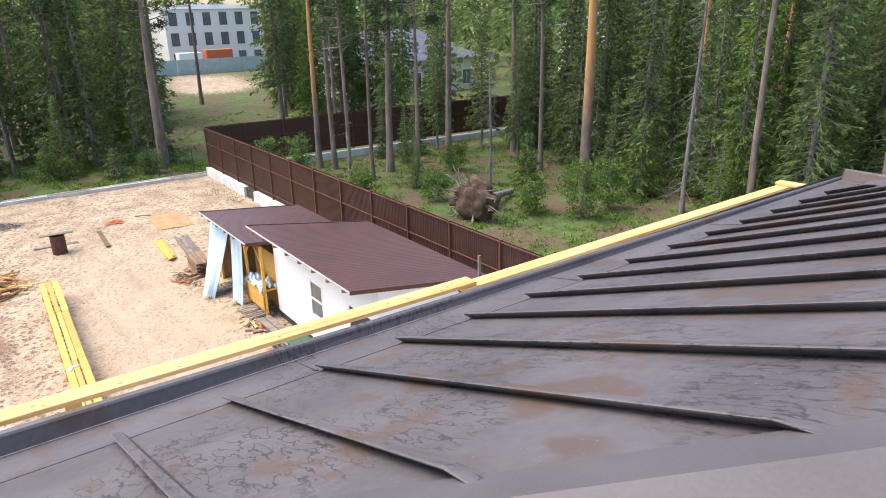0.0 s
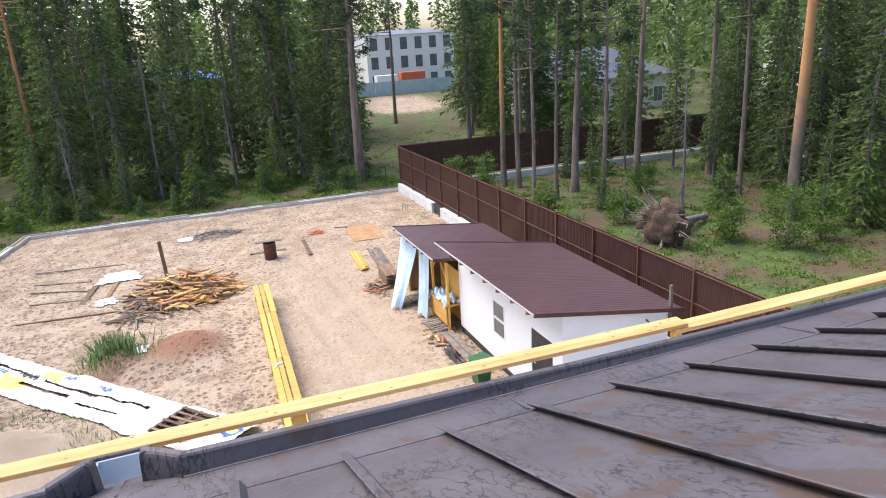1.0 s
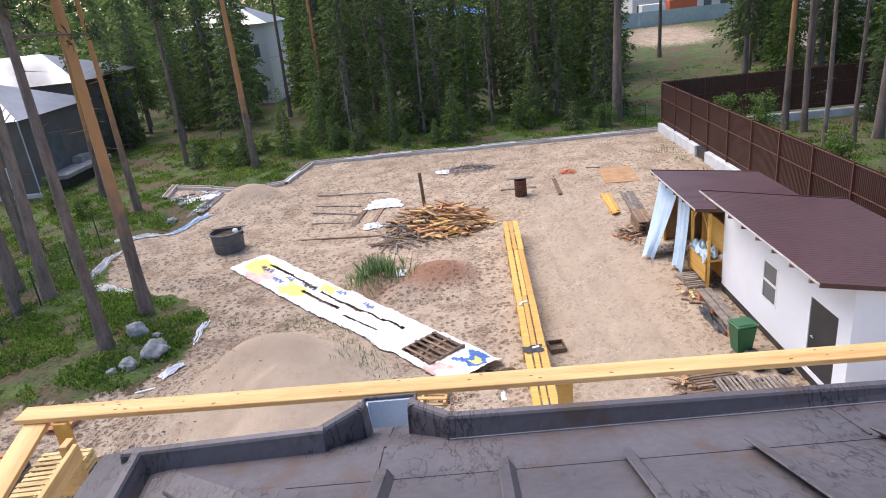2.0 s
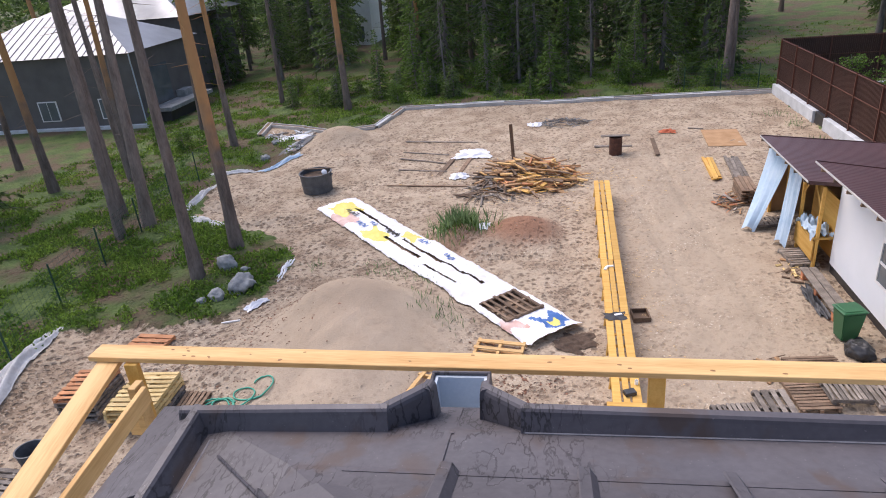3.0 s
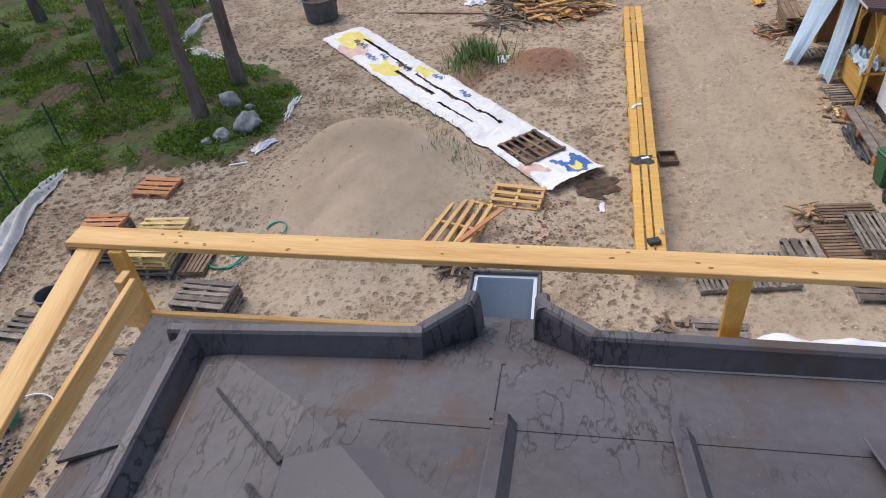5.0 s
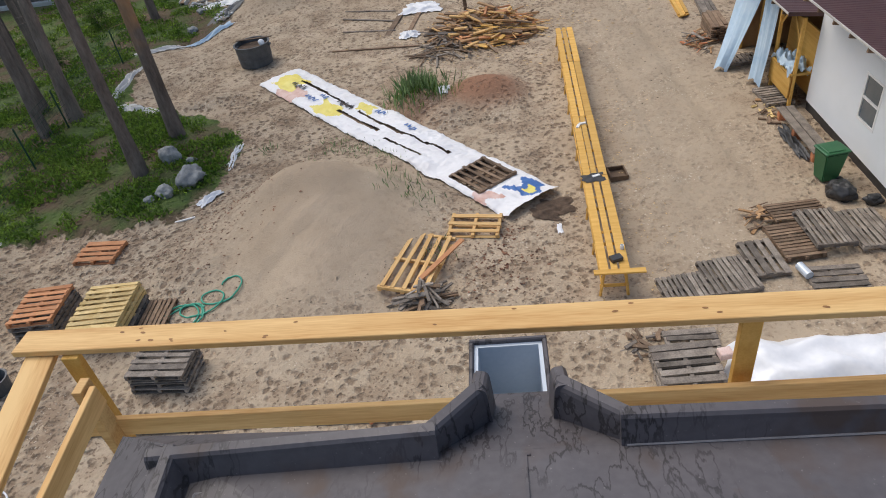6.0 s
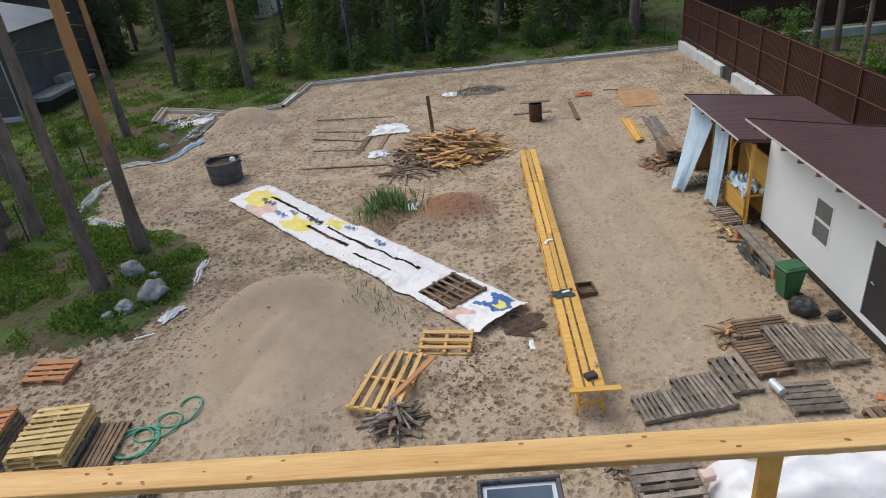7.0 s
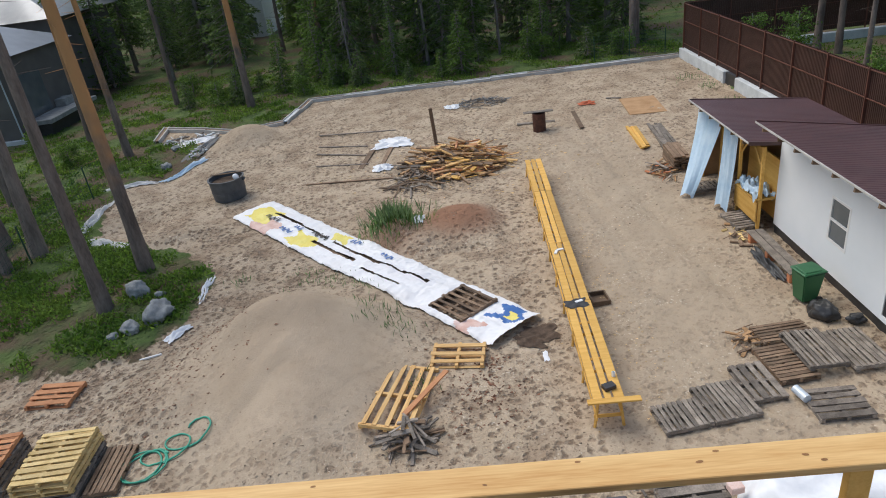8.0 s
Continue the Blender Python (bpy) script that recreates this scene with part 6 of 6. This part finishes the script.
crumple("film_sheet", "white torn film edging the yard", -17.6, 31.6, 1.3, 0.22, 0.15, DUSTYFILM, 10, 20)
crumple("film_sheet", "white torn film edging the yard", -15.4, 33.6, 0.22, 1.4, 0.18, BLUEFILM, 11, -35)
crumple("film_sheet", "dark film and rubble in the ditch", -15.2, 36.6, 0.5, 1.5, 0.2, TUBMAT, 12, -20)
crumple("film_sheet", "white film in the ditch by the kerb", -16.4, 38.4, 1.2, 0.5, 0.2, FILM, 13, 20)
crumple("red_scrap", "red-orange scrap lying on the sand", 6.95, 36.1, 0.45, 0.25, 0.15, REDPL, 14, category="scrap")
crumple("paper_scrap", "small white paper scrap on the sand", 1.15, 13.4, 0.07, 0.22, 0.04, FILM, 15, category="scrap", n=6)


# long printed banner laid over planks
def build_banner():
    a, b = Vector((-9.72, 26.08, 0)), Vector((0.56, 14.55, 0))
    d = (b - a)
    L = d.length
    d.normalize()
    s = Vector((-d.y, d.x, 0))
    base = thing("printed_banner", "long white printed banner laid over planks", "banner")
    nu, nv = 310, 40
    width = 2.05

    def place(t, v, lift=0.0):
        edge = 0.05 * noise.noise((t * 26, v * 2, 3.0)) + 0.04 * noise.noise((t * 75, v * 5, 8.0)) if v < 0.01 or v > 0.99 else 0
        p = a + d * (t * L) + s * ((v - 0.5) * width + edge)
        z = at_ground(p.x, p.y) + 0.06 + 0.12 * (math.sin(math.pi * min(1, max(0, v))) ** 0.35) + 0.05 * noise.noise((t * 22, v * 3, 1.0)) + 0.035 * abs(noise.noise((t * 60 + v * 4, v * 7, 5.0))) + 0.02 * noise.noise((t * 150, v * 14, 9.0)) + 0.10 * max(0, t - 0.97) / 0.03
        return (p.x, p.y, z + lift)

    def slit(t, v):
        w = 0.028
        return (abs(v - 0.60 - 0.04 * math.sin(t * 9)) < w and 0.10 < t < 0.74 and not 0.36 < t < 0.39) or (abs(v - 0.36) < w and 0.34 < t < 0.52) or (abs(v - 0.25) < w * 0.8 and 0.56 < t < 0.70) or (0.815 < t < 0.905 and 0.10 < v < 0.86)

    def kind(t, v):
        if 0.03 < t < 0.125 and 0.18 < v < 0.72 or 0.27 < t < 0.36 and 0.08 < v < 0.46 or 0.36 < t < 0.42 and 0.62 < v < 0.9:
            return "yellow_print", int(t * 10 / 2.6), v > 0.5 and t > 0.3
        if 0.10 < t < 0.19 and v < 0.42 or 0.905 < t < 0.94 and v < 0.3:
            return "rust_print", int(t * 3), False
        if 0.935 < t < 0.985 and 0.46 < v < 0.90:
            return ("yellow_print", 9, False) if 0.950 < t < 0.970 and 0.55 < v < 0.72 else ("blue_print", 0, False)
        return "sheet", 0, False

    bins = {}
    for i in range(nu):
        for j in range(nv):
            t, v = (i + 0.5) / nu, (j + 0.5) / nv
            if not slit(t, v):
                bins.setdefault(kind(t + 0.012 * math.sin(v * 17), v + 0.03 * math.sin(t * 90)), []).append((i, j))
    for (key, _, _), cells in bins.items():
        index, verts, faces = {}, [], []
        for i, j in cells:
            f = []
            for p in ((i, j), (i + 1, j), (i + 1, j + 1), (i, j + 1)):
                if p not in index:
                    index[p] = len(verts)
                    verts.append(place(p[0] / nu, p[1] / nv))
                f.append(index[p])
            faces.append(f)
        m = {"sheet": BANNER, "yellow_print": YELLOW, "rust_print": PINK, "blue_print": BLUE}[key]
        ob = new(key, raw(key, verts, faces, m, True))
        ob.parent = base
        tagged(ob, {"sheet": "wrinkled white vinyl", "yellow_print": "yellow printed patches", "rust_print": "faded pink printed patch", "blue_print": "blue printed patch"}[key])
    # dark bars of lettering
    for t, v, n, w in ((0.10, 0.45, 6, 0.32), (0.205, 0.30, 5, 0.30), (0.305, 0.58, 6, 0.34), (0.43, 0.80, 4, 0.28), (0.235, 0.5, 3, 0.24), (0.555, 0.78, 4, 0.26)):
        for k in range(n):
            x, y, z = place(t + k * 0.011, v, 0.035)
            ob = tagged(new("lettering_bar", board(0.07, round(w * (0.6 + 0.4 * ((k * 7) % 3) / 2), 2), 0.006, BLUE if n != 6 else DOORDARK)))
            ob.parent, ob.matrix_basis = base, pose(x, y, z, 0, 0, math.degrees(math.atan2(d.y, d.x)) + (k % 2) * 35 - 15)
    pl = thing("plank_row", "dark planks lying under the banner", "lumber", lying((a.x, a.y), (b.x, b.y), 0.0))
    for k in range(7):
        for x, n in ((-L / 4, 0), (L / 4 - 0.3, 1)):
            piece("plank", board(round(L / 2 - 0.5, 2), 0.19, 0.05, BROWNWOOD), pl, pose(x, (k - 3) * 0.24, -0.01, 0, 0, 0.4 * ((k * 3) % 3 - 1)))
    c = a + d * (0.86 * L) - s * 0.03
    put_pallet(c.x, c.y, math.degrees(math.atan2(d.y, d.x)), 1.5, 1.5, "x", 6, BROWNWOOD, "dark slatted pallet lying across the banner", z=at_ground(c.x, c.y) + 0.13, open_frame=True)


build_banner()
for k, (x, y, s) in enumerate(((1.15, 14.45, 0.36), (0.85, 14.1, 0.30))):
    crumple("soil_patch", "dark soil spilt at the banner's end", x, y, s * 1.3, s, 0.05, SOIL, 50 + k, category="soil")

# things on the trestle table
crumple("dark_rag", "dark rag thrown over the table planks", 2.2, 14.55, 0.30, 0.20, 0.02, BLACKPL, 21, 12, "rag", 8)
rag = bpy.data.objects["dark_rag"]
rag.location.z = 0.745 - at_ground(2.2, 14.55)
bm = bmesh.new()
box(bm, (-0.14, -0.1, 0), (0.14, 0.1, 0.10), bevel=0.012)
single("small_box", bm, BLACKPL, "small dark box on the table end", "box", pose(2.22, 10.95, 0.745, 0, 0, 20))
bm = bmesh.new()
ring_wall(bm, 0.045, 0.11, 0.006, 12)
single("white_cup", bm, WHITEPAINT, "white cup on the table", "cup", pose(2.42, 11.35, 0.745))
for x, y, a in ((2.28, 14.62, 20), (2.15, 17.6, 70), (2.3, 17.75, 10)):
    ob = tagged(new("paper_packet", board(0.22, 0.09, 0.04, WHITEPAINT)), "small white packet on the table planks", "packet", "packets on the table")
    ob.matrix_basis = pose(x, y, 0.752 if y < 15 else 0.745, 0, 0, a)
bm = bmesh.new()
for lo, hi in (((-0.26, -0.3, 0), (0.26, -0.26, 0.16)), ((-0.26, 0.26, 0), (0.26, 0.3, 0.16)), ((-0.26, -0.26, 0), (-0.22, 0.26, 0.16)), ((0.22, -0.26, 0), (0.26, 0.26, 0.16)), ((-0.22, -0.26, 0), (0.22, 0.26, 0.03))):
    box(bm, lo, hi)
single("wooden_crate", bm, BROWNWOOD, "shallow wooden crate beside the table", "crate", pose(3.05, 15.7, at_ground(3.05, 15.7), 0, 0, 5))


# wheeled bin, sack and step by the shed
def build_bin():
    b = thing("wheeled_bin", "green plastic wheeled bin by the shed wall", "bin", pose(8.42, 14.62, at_ground(8.42, 14.62), 0, 0, -80))
    bm = bmesh.new()
    lo = [bm.verts.new(p) for p in ((-0.21, -0.22, 0.06), (0.21, -0.22, 0.06), (0.21, 0.22, 0.06), (-0.21, 0.22, 0.06))]
    hi = [bm.verts.new(p) for p in ((-0.28, -0.31, 0.92), (0.28, -0.31, 0.92), (0.28, 0.31, 0.92), (-0.28, 0.31, 0.92))]
    for i in range(4):
        bm.faces.new((lo[i], lo[(i + 1) % 4], hi[(i + 1) % 4], hi[i]))
    bm.faces.new(lo[::-1]), bm.faces.new(hi)
    bmesh.ops.bevel(bm, geom=bm.edges[:], offset=0.025, segments=2, affect="EDGES")
    part("body", bm, GREENBIN, b)
    bm = bmesh.new()
    box(bm, (-0.31, -0.34, 0.925), (0.31, 0.32, 0.985), bevel=0.02)
    box(bm, (-0.24, -0.26, 0.98), (0.24, 0.22, 1.01), bevel=0.014)
    part("lid", bm, GREENBIN, b)
    bm = bmesh.new()
    rod(bm, (-0.26, 0.36, 0.93), (0.26, 0.36, 0.93), 0.018)
    part("handle", bm, GREENBIN, b)
    for s in (-1, 1):
        bm = bmesh.new()
        rod(bm, (s * 0.24, 0.22, 0.10), (s * 0.30, 0.22, 0.10), 0.10, n=16)
        part("wheel", bm, BLACKPL, b)


build_bin()


def lump(name, label, category, x, y, r, sq, material, seed, z=None, rough=0.35, group=""):
    bm = bmesh.new()
    bmesh.ops.create_icosphere(bm, subdivisions=4, radius=1)
    for v in bm.verts:
        q = v.co + Vector((seed * 3.1, seed * 1.7, 0))
        v.co *= 1 + rough * noise.noise(q * 1.3) + rough * 0.5 * noise.noise(q * 3.1) + rough * 0.2 * noise.noise(q * 7)
    return single(name, bm, material, label, category, pose(x, y, (at_ground(x, y) if z is None else z) + r * sq * 0.55, 0, 0, seed * 40) @ Matrix.Diagonal((r, r * 0.75, r * sq, 1)), group, smooth=True)


lump("rubbish_sack", "black rubbish sack slumped by the bin", "sack", 8.45, 13.72, 0.38, 0.8, BLACKPL, 3)
lump("rubbish_sack", "small black sack at the wall's foot", "sack", 9.05, 13.3, 0.22, 0.7, BLACKPL, 4)
for i, (x, y, r, sq, lab) in enumerate(((-10.75, 17.6, 0.54, 0.7, "large pale grey boulder at the moss edge"), (-11.45, 16.95, 0.36, 0.7, "grey boulder at the moss edge"), (-12.1, 19.2, 0.42, 0.95, "grey boulder at a pine's foot"), (-11.3, 19.0, 0.2, 0.7, "small grey stone in the moss"), (-11.9, 16.6, 0.2, 0.7, "small grey stone in the moss"), (-17.2, 37.4, 0.3, 0.6, "grey stone in the ditch"), (-17.0, 35.0, 0.35, 0.6, "grey stone in the ditch"))):
    lump("boulder", lab, "rock", x, y, r, sq, STONE, i + 11, group="boulders")
step = thing("wall_step", "plank step on blocks along the shed wall", "step", pose(8.62, 16.85, at_ground(8.6, 16.9)))
for i in range(2):
    piece("plank", board(0.24, 2.9, 0.05, GREYWOOD), step, pose(-0.14 + 0.27 * i, 0, 0.34))
for y in (-1.3, 0.1, 1.3):
    piece("block", board(0.45, 0.2, 0.34, BRICK if y else STONE), step, pose(0, y, 0))
crumple("dark_film", "crumpled black film under the plank step", 8.3, 16.6, 0.16, 1.0, 0.2, BLACKPL, 31)


# white film bundle near the house
def build_film():
    verts, n, m = [], 60, 20
    for j in range(m + 1):
        v = j / m
        for i in range(n + 1):
            u = i / n
            x, y = 3.95 + 5.3 * u + 0.12 * math.sin(v * 9), 7.0 + 1.65 * v + 0.05 * math.sin(u * 23)
            e = min(u * 9, (1 - u) * 9, v * 3.5, (1 - v) * 3.5, 1)
            z = 0.62 * max(0, e) ** 0.6 + 0.035 * math.sin(u * 33 + v * 6) + 0.03 * math.sin(v * 17 - u * 12) + 0.015 * math.sin(u * 71 + v * 31)
            verts.append((x, y, at_ground(5, 8) + 0.03 + max(0, z)))
    f = [(j * (n + 1) + i, j * (n + 1) + i + 1, (j + 1) * (n + 1) + i + 1, (j + 1) * (n + 1) + i) for j in range(m) for i in range(n)]
    tagged(new("film_cover", raw("film_cover", verts, f, FILM, True)), "building materials stacked under white film", "stack")


build_film()
bm = bmesh.new()
box(bm, (-0.13, -0.11, 0), (0.13, 0.11, 0.16), bevel=0.015)
single("paint_tin", bm, PINK, "pale pink carton by the white film", "carton", pose(3.86, 8.05, 0.46, 0, 0, 10))
bm = bmesh.new()
rod(bm, (0, -0.2, 0.11), (0, 0.2, 0.11), 0.10, n=16)
single("metal_pipe", bm, HOPPER, "short pale metal pipe on the pallets", "pipe", pose(6.42, 10.75, 0.06, 0, 0, 12))


# green hose in loose coils
def tube(name, pts, r, material, label, category):
    verts, faces, n = [], [], 6
    for k, p in enumerate(pts):
        d = (Vector(pts[min(k + 1, len(pts) - 1)]) - Vector(pts[max(k - 1, 0)])).normalized()
        s = d.cross(Vector((0, 0, 1))).normalized()
        u = s.cross(d)
        verts += [tuple(Vector(p) + r * (math.cos(6.2832 * i / n) * s + math.sin(6.2832 * i / n) * u)) for i in range(n)]
    for k in range(len(pts) - 1):
        for i in range(n):
            faces.append((k * n + i, k * n + (i + 1) % n, (k + 1) * n + (i + 1) % n, (k + 1) * n + i))
    return tagged(new(name, raw(name, verts, faces, material, True)), label, category)


pts = []
for k in range(260):
    t = k / 259
    if t < 0.45:
        a = t / 0.45 * 6.2832 * 2.2
        x, y = -8.65 + 0.55 * math.cos(a) + 0.1 * math.sin(a * 0.7), 10.75 + 0.48 * math.sin(a) + 0.12 * t
    else:
        w = (t - 0.45) / 0.55
        a = w * 6.2832 * 2.4
        x, y = -8.1 + 0.75 * w + (0.5 - 0.1 * w) * math.cos(a + 0.6) - 0.41 * (1 - w), 11.3 + 0.35 * w + 0.3 * math.sin(a + 0.6) - 0.4 * (1 - w)
    pts.append((x, y, at_ground(x, y) + 0.035 + 0.02 * math.sin(k * 0.2)))
tube("garden_hose", pts, 0.024, HOSE, "green garden hose in loose coils on sand", "hose")
bm = bmesh.new()
ring_wall(bm, 0.34, 0.42, 0.02, 24, 0.02, 0.85)
single("bucket", bm, TUBMAT, "dark plastic basin near the pallet stacks", "basin", pose(-12.5, 8.75, at_ground(-12.5, 8.75)))
bm = bmesh.new()
ring_wall(bm, 0.42, 0.3, 0.02, 24, 0.02, 0.8)
single("bucket", bm, HOSE, "green plastic basin near the house", "basin", pose(-11.4, 5.3, at_ground(-11.4, 5.3)))
tube("white_cable", [(-10.9 + 0.5 * math.cos(k * 0.15), 5.6 + 0.4 * math.sin(k * 0.15), at_ground(-10.9, 5.6) + 0.05) for k in range(26)], 0.02, FILM, "loop of white cable on the sand", "cable")
for k, (x, y) in enumerate(((-9.3, 7.35), (-8.9, 7.38), (-5.9, 7.3), (-3.2, 7.25), (-2.9, 7.3), (8.35, 10.1))):
    ob = tagged(new("brick", board(0.25, 0.12, 0.065, BRICK)), "orange brick lying on a plank by the house", "brick", "loose bricks")
    ob.matrix_basis = pose(x, y, (at_ground(x, y) + 0.065) if k < 5 else 0.2, 0, 0, 13 * k)
ob = tagged(new("board", board(7.5, 0.2, 0.05, GREYWOOD)), "long grey plank lying along the house", "board", "loose boards")
ob.matrix_basis = pose(-6.2, 7.33, 0.01, 0, 0, -0.4)


# grass tufts and weeds
def tuft(name, label, x, y, r, h, n, seed, material=GRASS):
    g = np.random.default_rng(seed)
    p = np.stack([x + g.normal(0, r * 0.45, n), y + g.normal(0, r * 0.45, n)], -1)
    z = height(p[:, 0], p[:, 1])
    v = kites(np.column_stack([p, z - 0.03]), g.normal(0, 0.32, (n, 3)) + (0, 0, 1.1), g.uniform(0.4, 1.0, n) * h, g.uniform(0.03, 0.07, n) * max(0.5, h), g)
    tagged(new(name, kite_mesh(name, v, material)), label, "grass", "weeds in the yard", "stuff")


tuft("grass_clump", "tall green weeds on a low mound", -3.3, 22.5, 1.15, 1.05, 420, 1)
tuft("grass_clump", "leafy willowherb shoots among the weeds", -3.2, 22.4, 1.2, 0.5, 900, 2, LIGHTLEAF)
for k, (x, y, r, h, n) in enumerate(((-3.4, 15.2, 0.9, 0.4, 150), (-2.7, 14.8, 0.6, 0.35, 90), (-5.0, 18.6, 1.0, 0.3, 170), (-6.2, 19.3, 0.9, 0.3, 140), (-3.9, 18.0, 0.8, 0.3, 120), (13.9, 36.5, 0.8, 0.5, 120), (13.6, 39.0, 1.1, 0.4, 150), (14.0, 33.0, 0.8, 0.6, 110), (-8.7, 19.4, 0.5, 0.5, 50), (-2.2, 12.6, 0.5, 0.4, 70))):
    tuft("weed_patch", "sparse green weeds growing in sand", x, y, r, h, n // 2, 60 + k)


# lumps, chips and leaf litter trodden into the sand
def on_yard(x0, x1, y0, y1):
    def f(r, n):
        x, y = r.uniform(x0, x1, 6 * n), r.uniform(y0, y1, 6 * n)
        keep = (wave(x, y, 1.1, 1.0) + 0.5 * wave(x, y, 4.0, 1.0) > r.uniform(-0.5, 0.45, 6 * n)) & (np.hypot((x + 5.7) / 2.9, (y - 14.0) / 3.0) > 1) & (inside(x, y) > 0.1)
        x, y = x[keep][:n], y[keep][:n]
        return np.stack([x, y, height(x, y) + 0.005], -1)
    return f


def around(cx, cy, sx, sy):
    def f(r, n):
        x, y = cx + r.normal(0, sx, n), cy + r.normal(0, sy, n)
        return np.stack([x, y, height(x, y) + 0.01], -1)
    return f


LITTER = mat("trodden_litter", (0.13, 0.095, 0.066), (0.27, 0.205, 0.145), scale=4, rough=0.95, bump=0.1, island=0.5)
BARKRED = mat("red_brown_bark", (0.14, 0.065, 0.04), (0.26, 0.13, 0.08), scale=4, rough=0.95, bump=0.1, island=0.5)
CHIPWOOD = mat("wood_chips", (0.42, 0.28, 0.13), (0.66, 0.48, 0.26), scale=4, rough=0.9, bump=0.1, island=0.4)
CLOD = mat("sand_clods", (0.36, 0.29, 0.21), (0.50, 0.41, 0.31), scale=4, rough=0.95, bump=0.2, island=0.25)
scatter_chips("litter", 1500, on_yard(-14, 2.5, 6, 24), (0.015, 0.05), LITTER, "dark leaf litter and bark trodden into sand", "litter", 21, 0.35)
scatter_chips("litter", 1300, on_yard(-14, 14, 20, 44), (0.02, 0.06), LITTER, "dark leaf litter and bark trodden into sand", "litter", 22, 0.35)
scatter_chips("sand_clods", 1500, on_yard(-14, 2, 6, 36), (0.02, 0.06), CLOD, "small lumps of trodden sand", "sand", 23, 0.55)
scatter_chips("wood_chips", 420, around(3.3, 16.5, 0.6, 3.5), (0.015, 0.05), CHIPWOOD, "pale wood chips round the table", "wood chips", 24, 0.2)
scatter_chips("bark_chips", 260, around(-0.5, 12.3, 0.5, 0.9), (0.02, 0.07), BARKRED, "red-brown bark chips scattered on sand", "bark", 26, 0.3)
scatter_chips("bark_chips", 420, around(-8.6, 14.6, 1.2, 1.9), (0.015, 0.06), BARKRED, "red-brown bark chips scattered on sand", "bark", 27, 0.3)
scatter_chips("wood_chips", 500, around(-0.7, 28.6, 2.2, 2.0), (0.03, 0.12), CHIPWOOD, "pale chips round the firewood", "wood chips", 25, 0.2)


# uprooted stump beyond the fence
def build_stump():
    s = thing("uprooted_stump", "uprooted tree stump with torn roots and soil", "stump", pose(22.9, 23.6, 0, 0, 0, 20))
    bm = bmesh.new()
    bmesh.ops.create_icosphere(bm, subdivisions=4, radius=1)
    for v in bm.verts:
        v.co *= 1 + 0.5 * noise.noise(v.co * 1.8) + 0.3 * noise.noise(v.co * 4.5)
        v.co.x *= 0.5
    bmesh.ops.transform(bm, matrix=pose(0, 0, 1.2) @ Matrix.Diagonal((1.0, 1.25, 1.15, 1)), verts=bm.verts)
    part("root_plate", bm, SOIL, s, "dark soil held by roots", True)
    r = random.Random(4)
    for i in range(34):
        bm = bmesh.new()
        a = r.uniform(0, 6.28)
        p = Vector((r.uniform(-0.5, 0.1), 0.9 * math.cos(a), 1.3 + 0.9 * math.sin(a)))
        for k in range(3):
            q = p + Vector((r.uniform(-0.35, 0.15), math.cos(a) * r.uniform(0.15, 0.45) + r.uniform(-0.2, 0.2), math.sin(a) * r.uniform(0.1, 0.4) + r.uniform(-0.15, 0.15)))
            if q.z < 0.05:
                q.z = 0.05
            rod(bm, p, q, 0.055 - 0.015 * k, 0.04 - 0.015 * k, 5)
            p = q
        part("root", bm, GREYWOOD, s)
    bm = bmesh.new()
    rod(bm, (0.4, 0, 1.0), (5.5, 0.6, 0.35), 0.24, 0.17, 12)
    part("log", bm, GREYBARK, s, "fallen grey trunk")


build_stump()
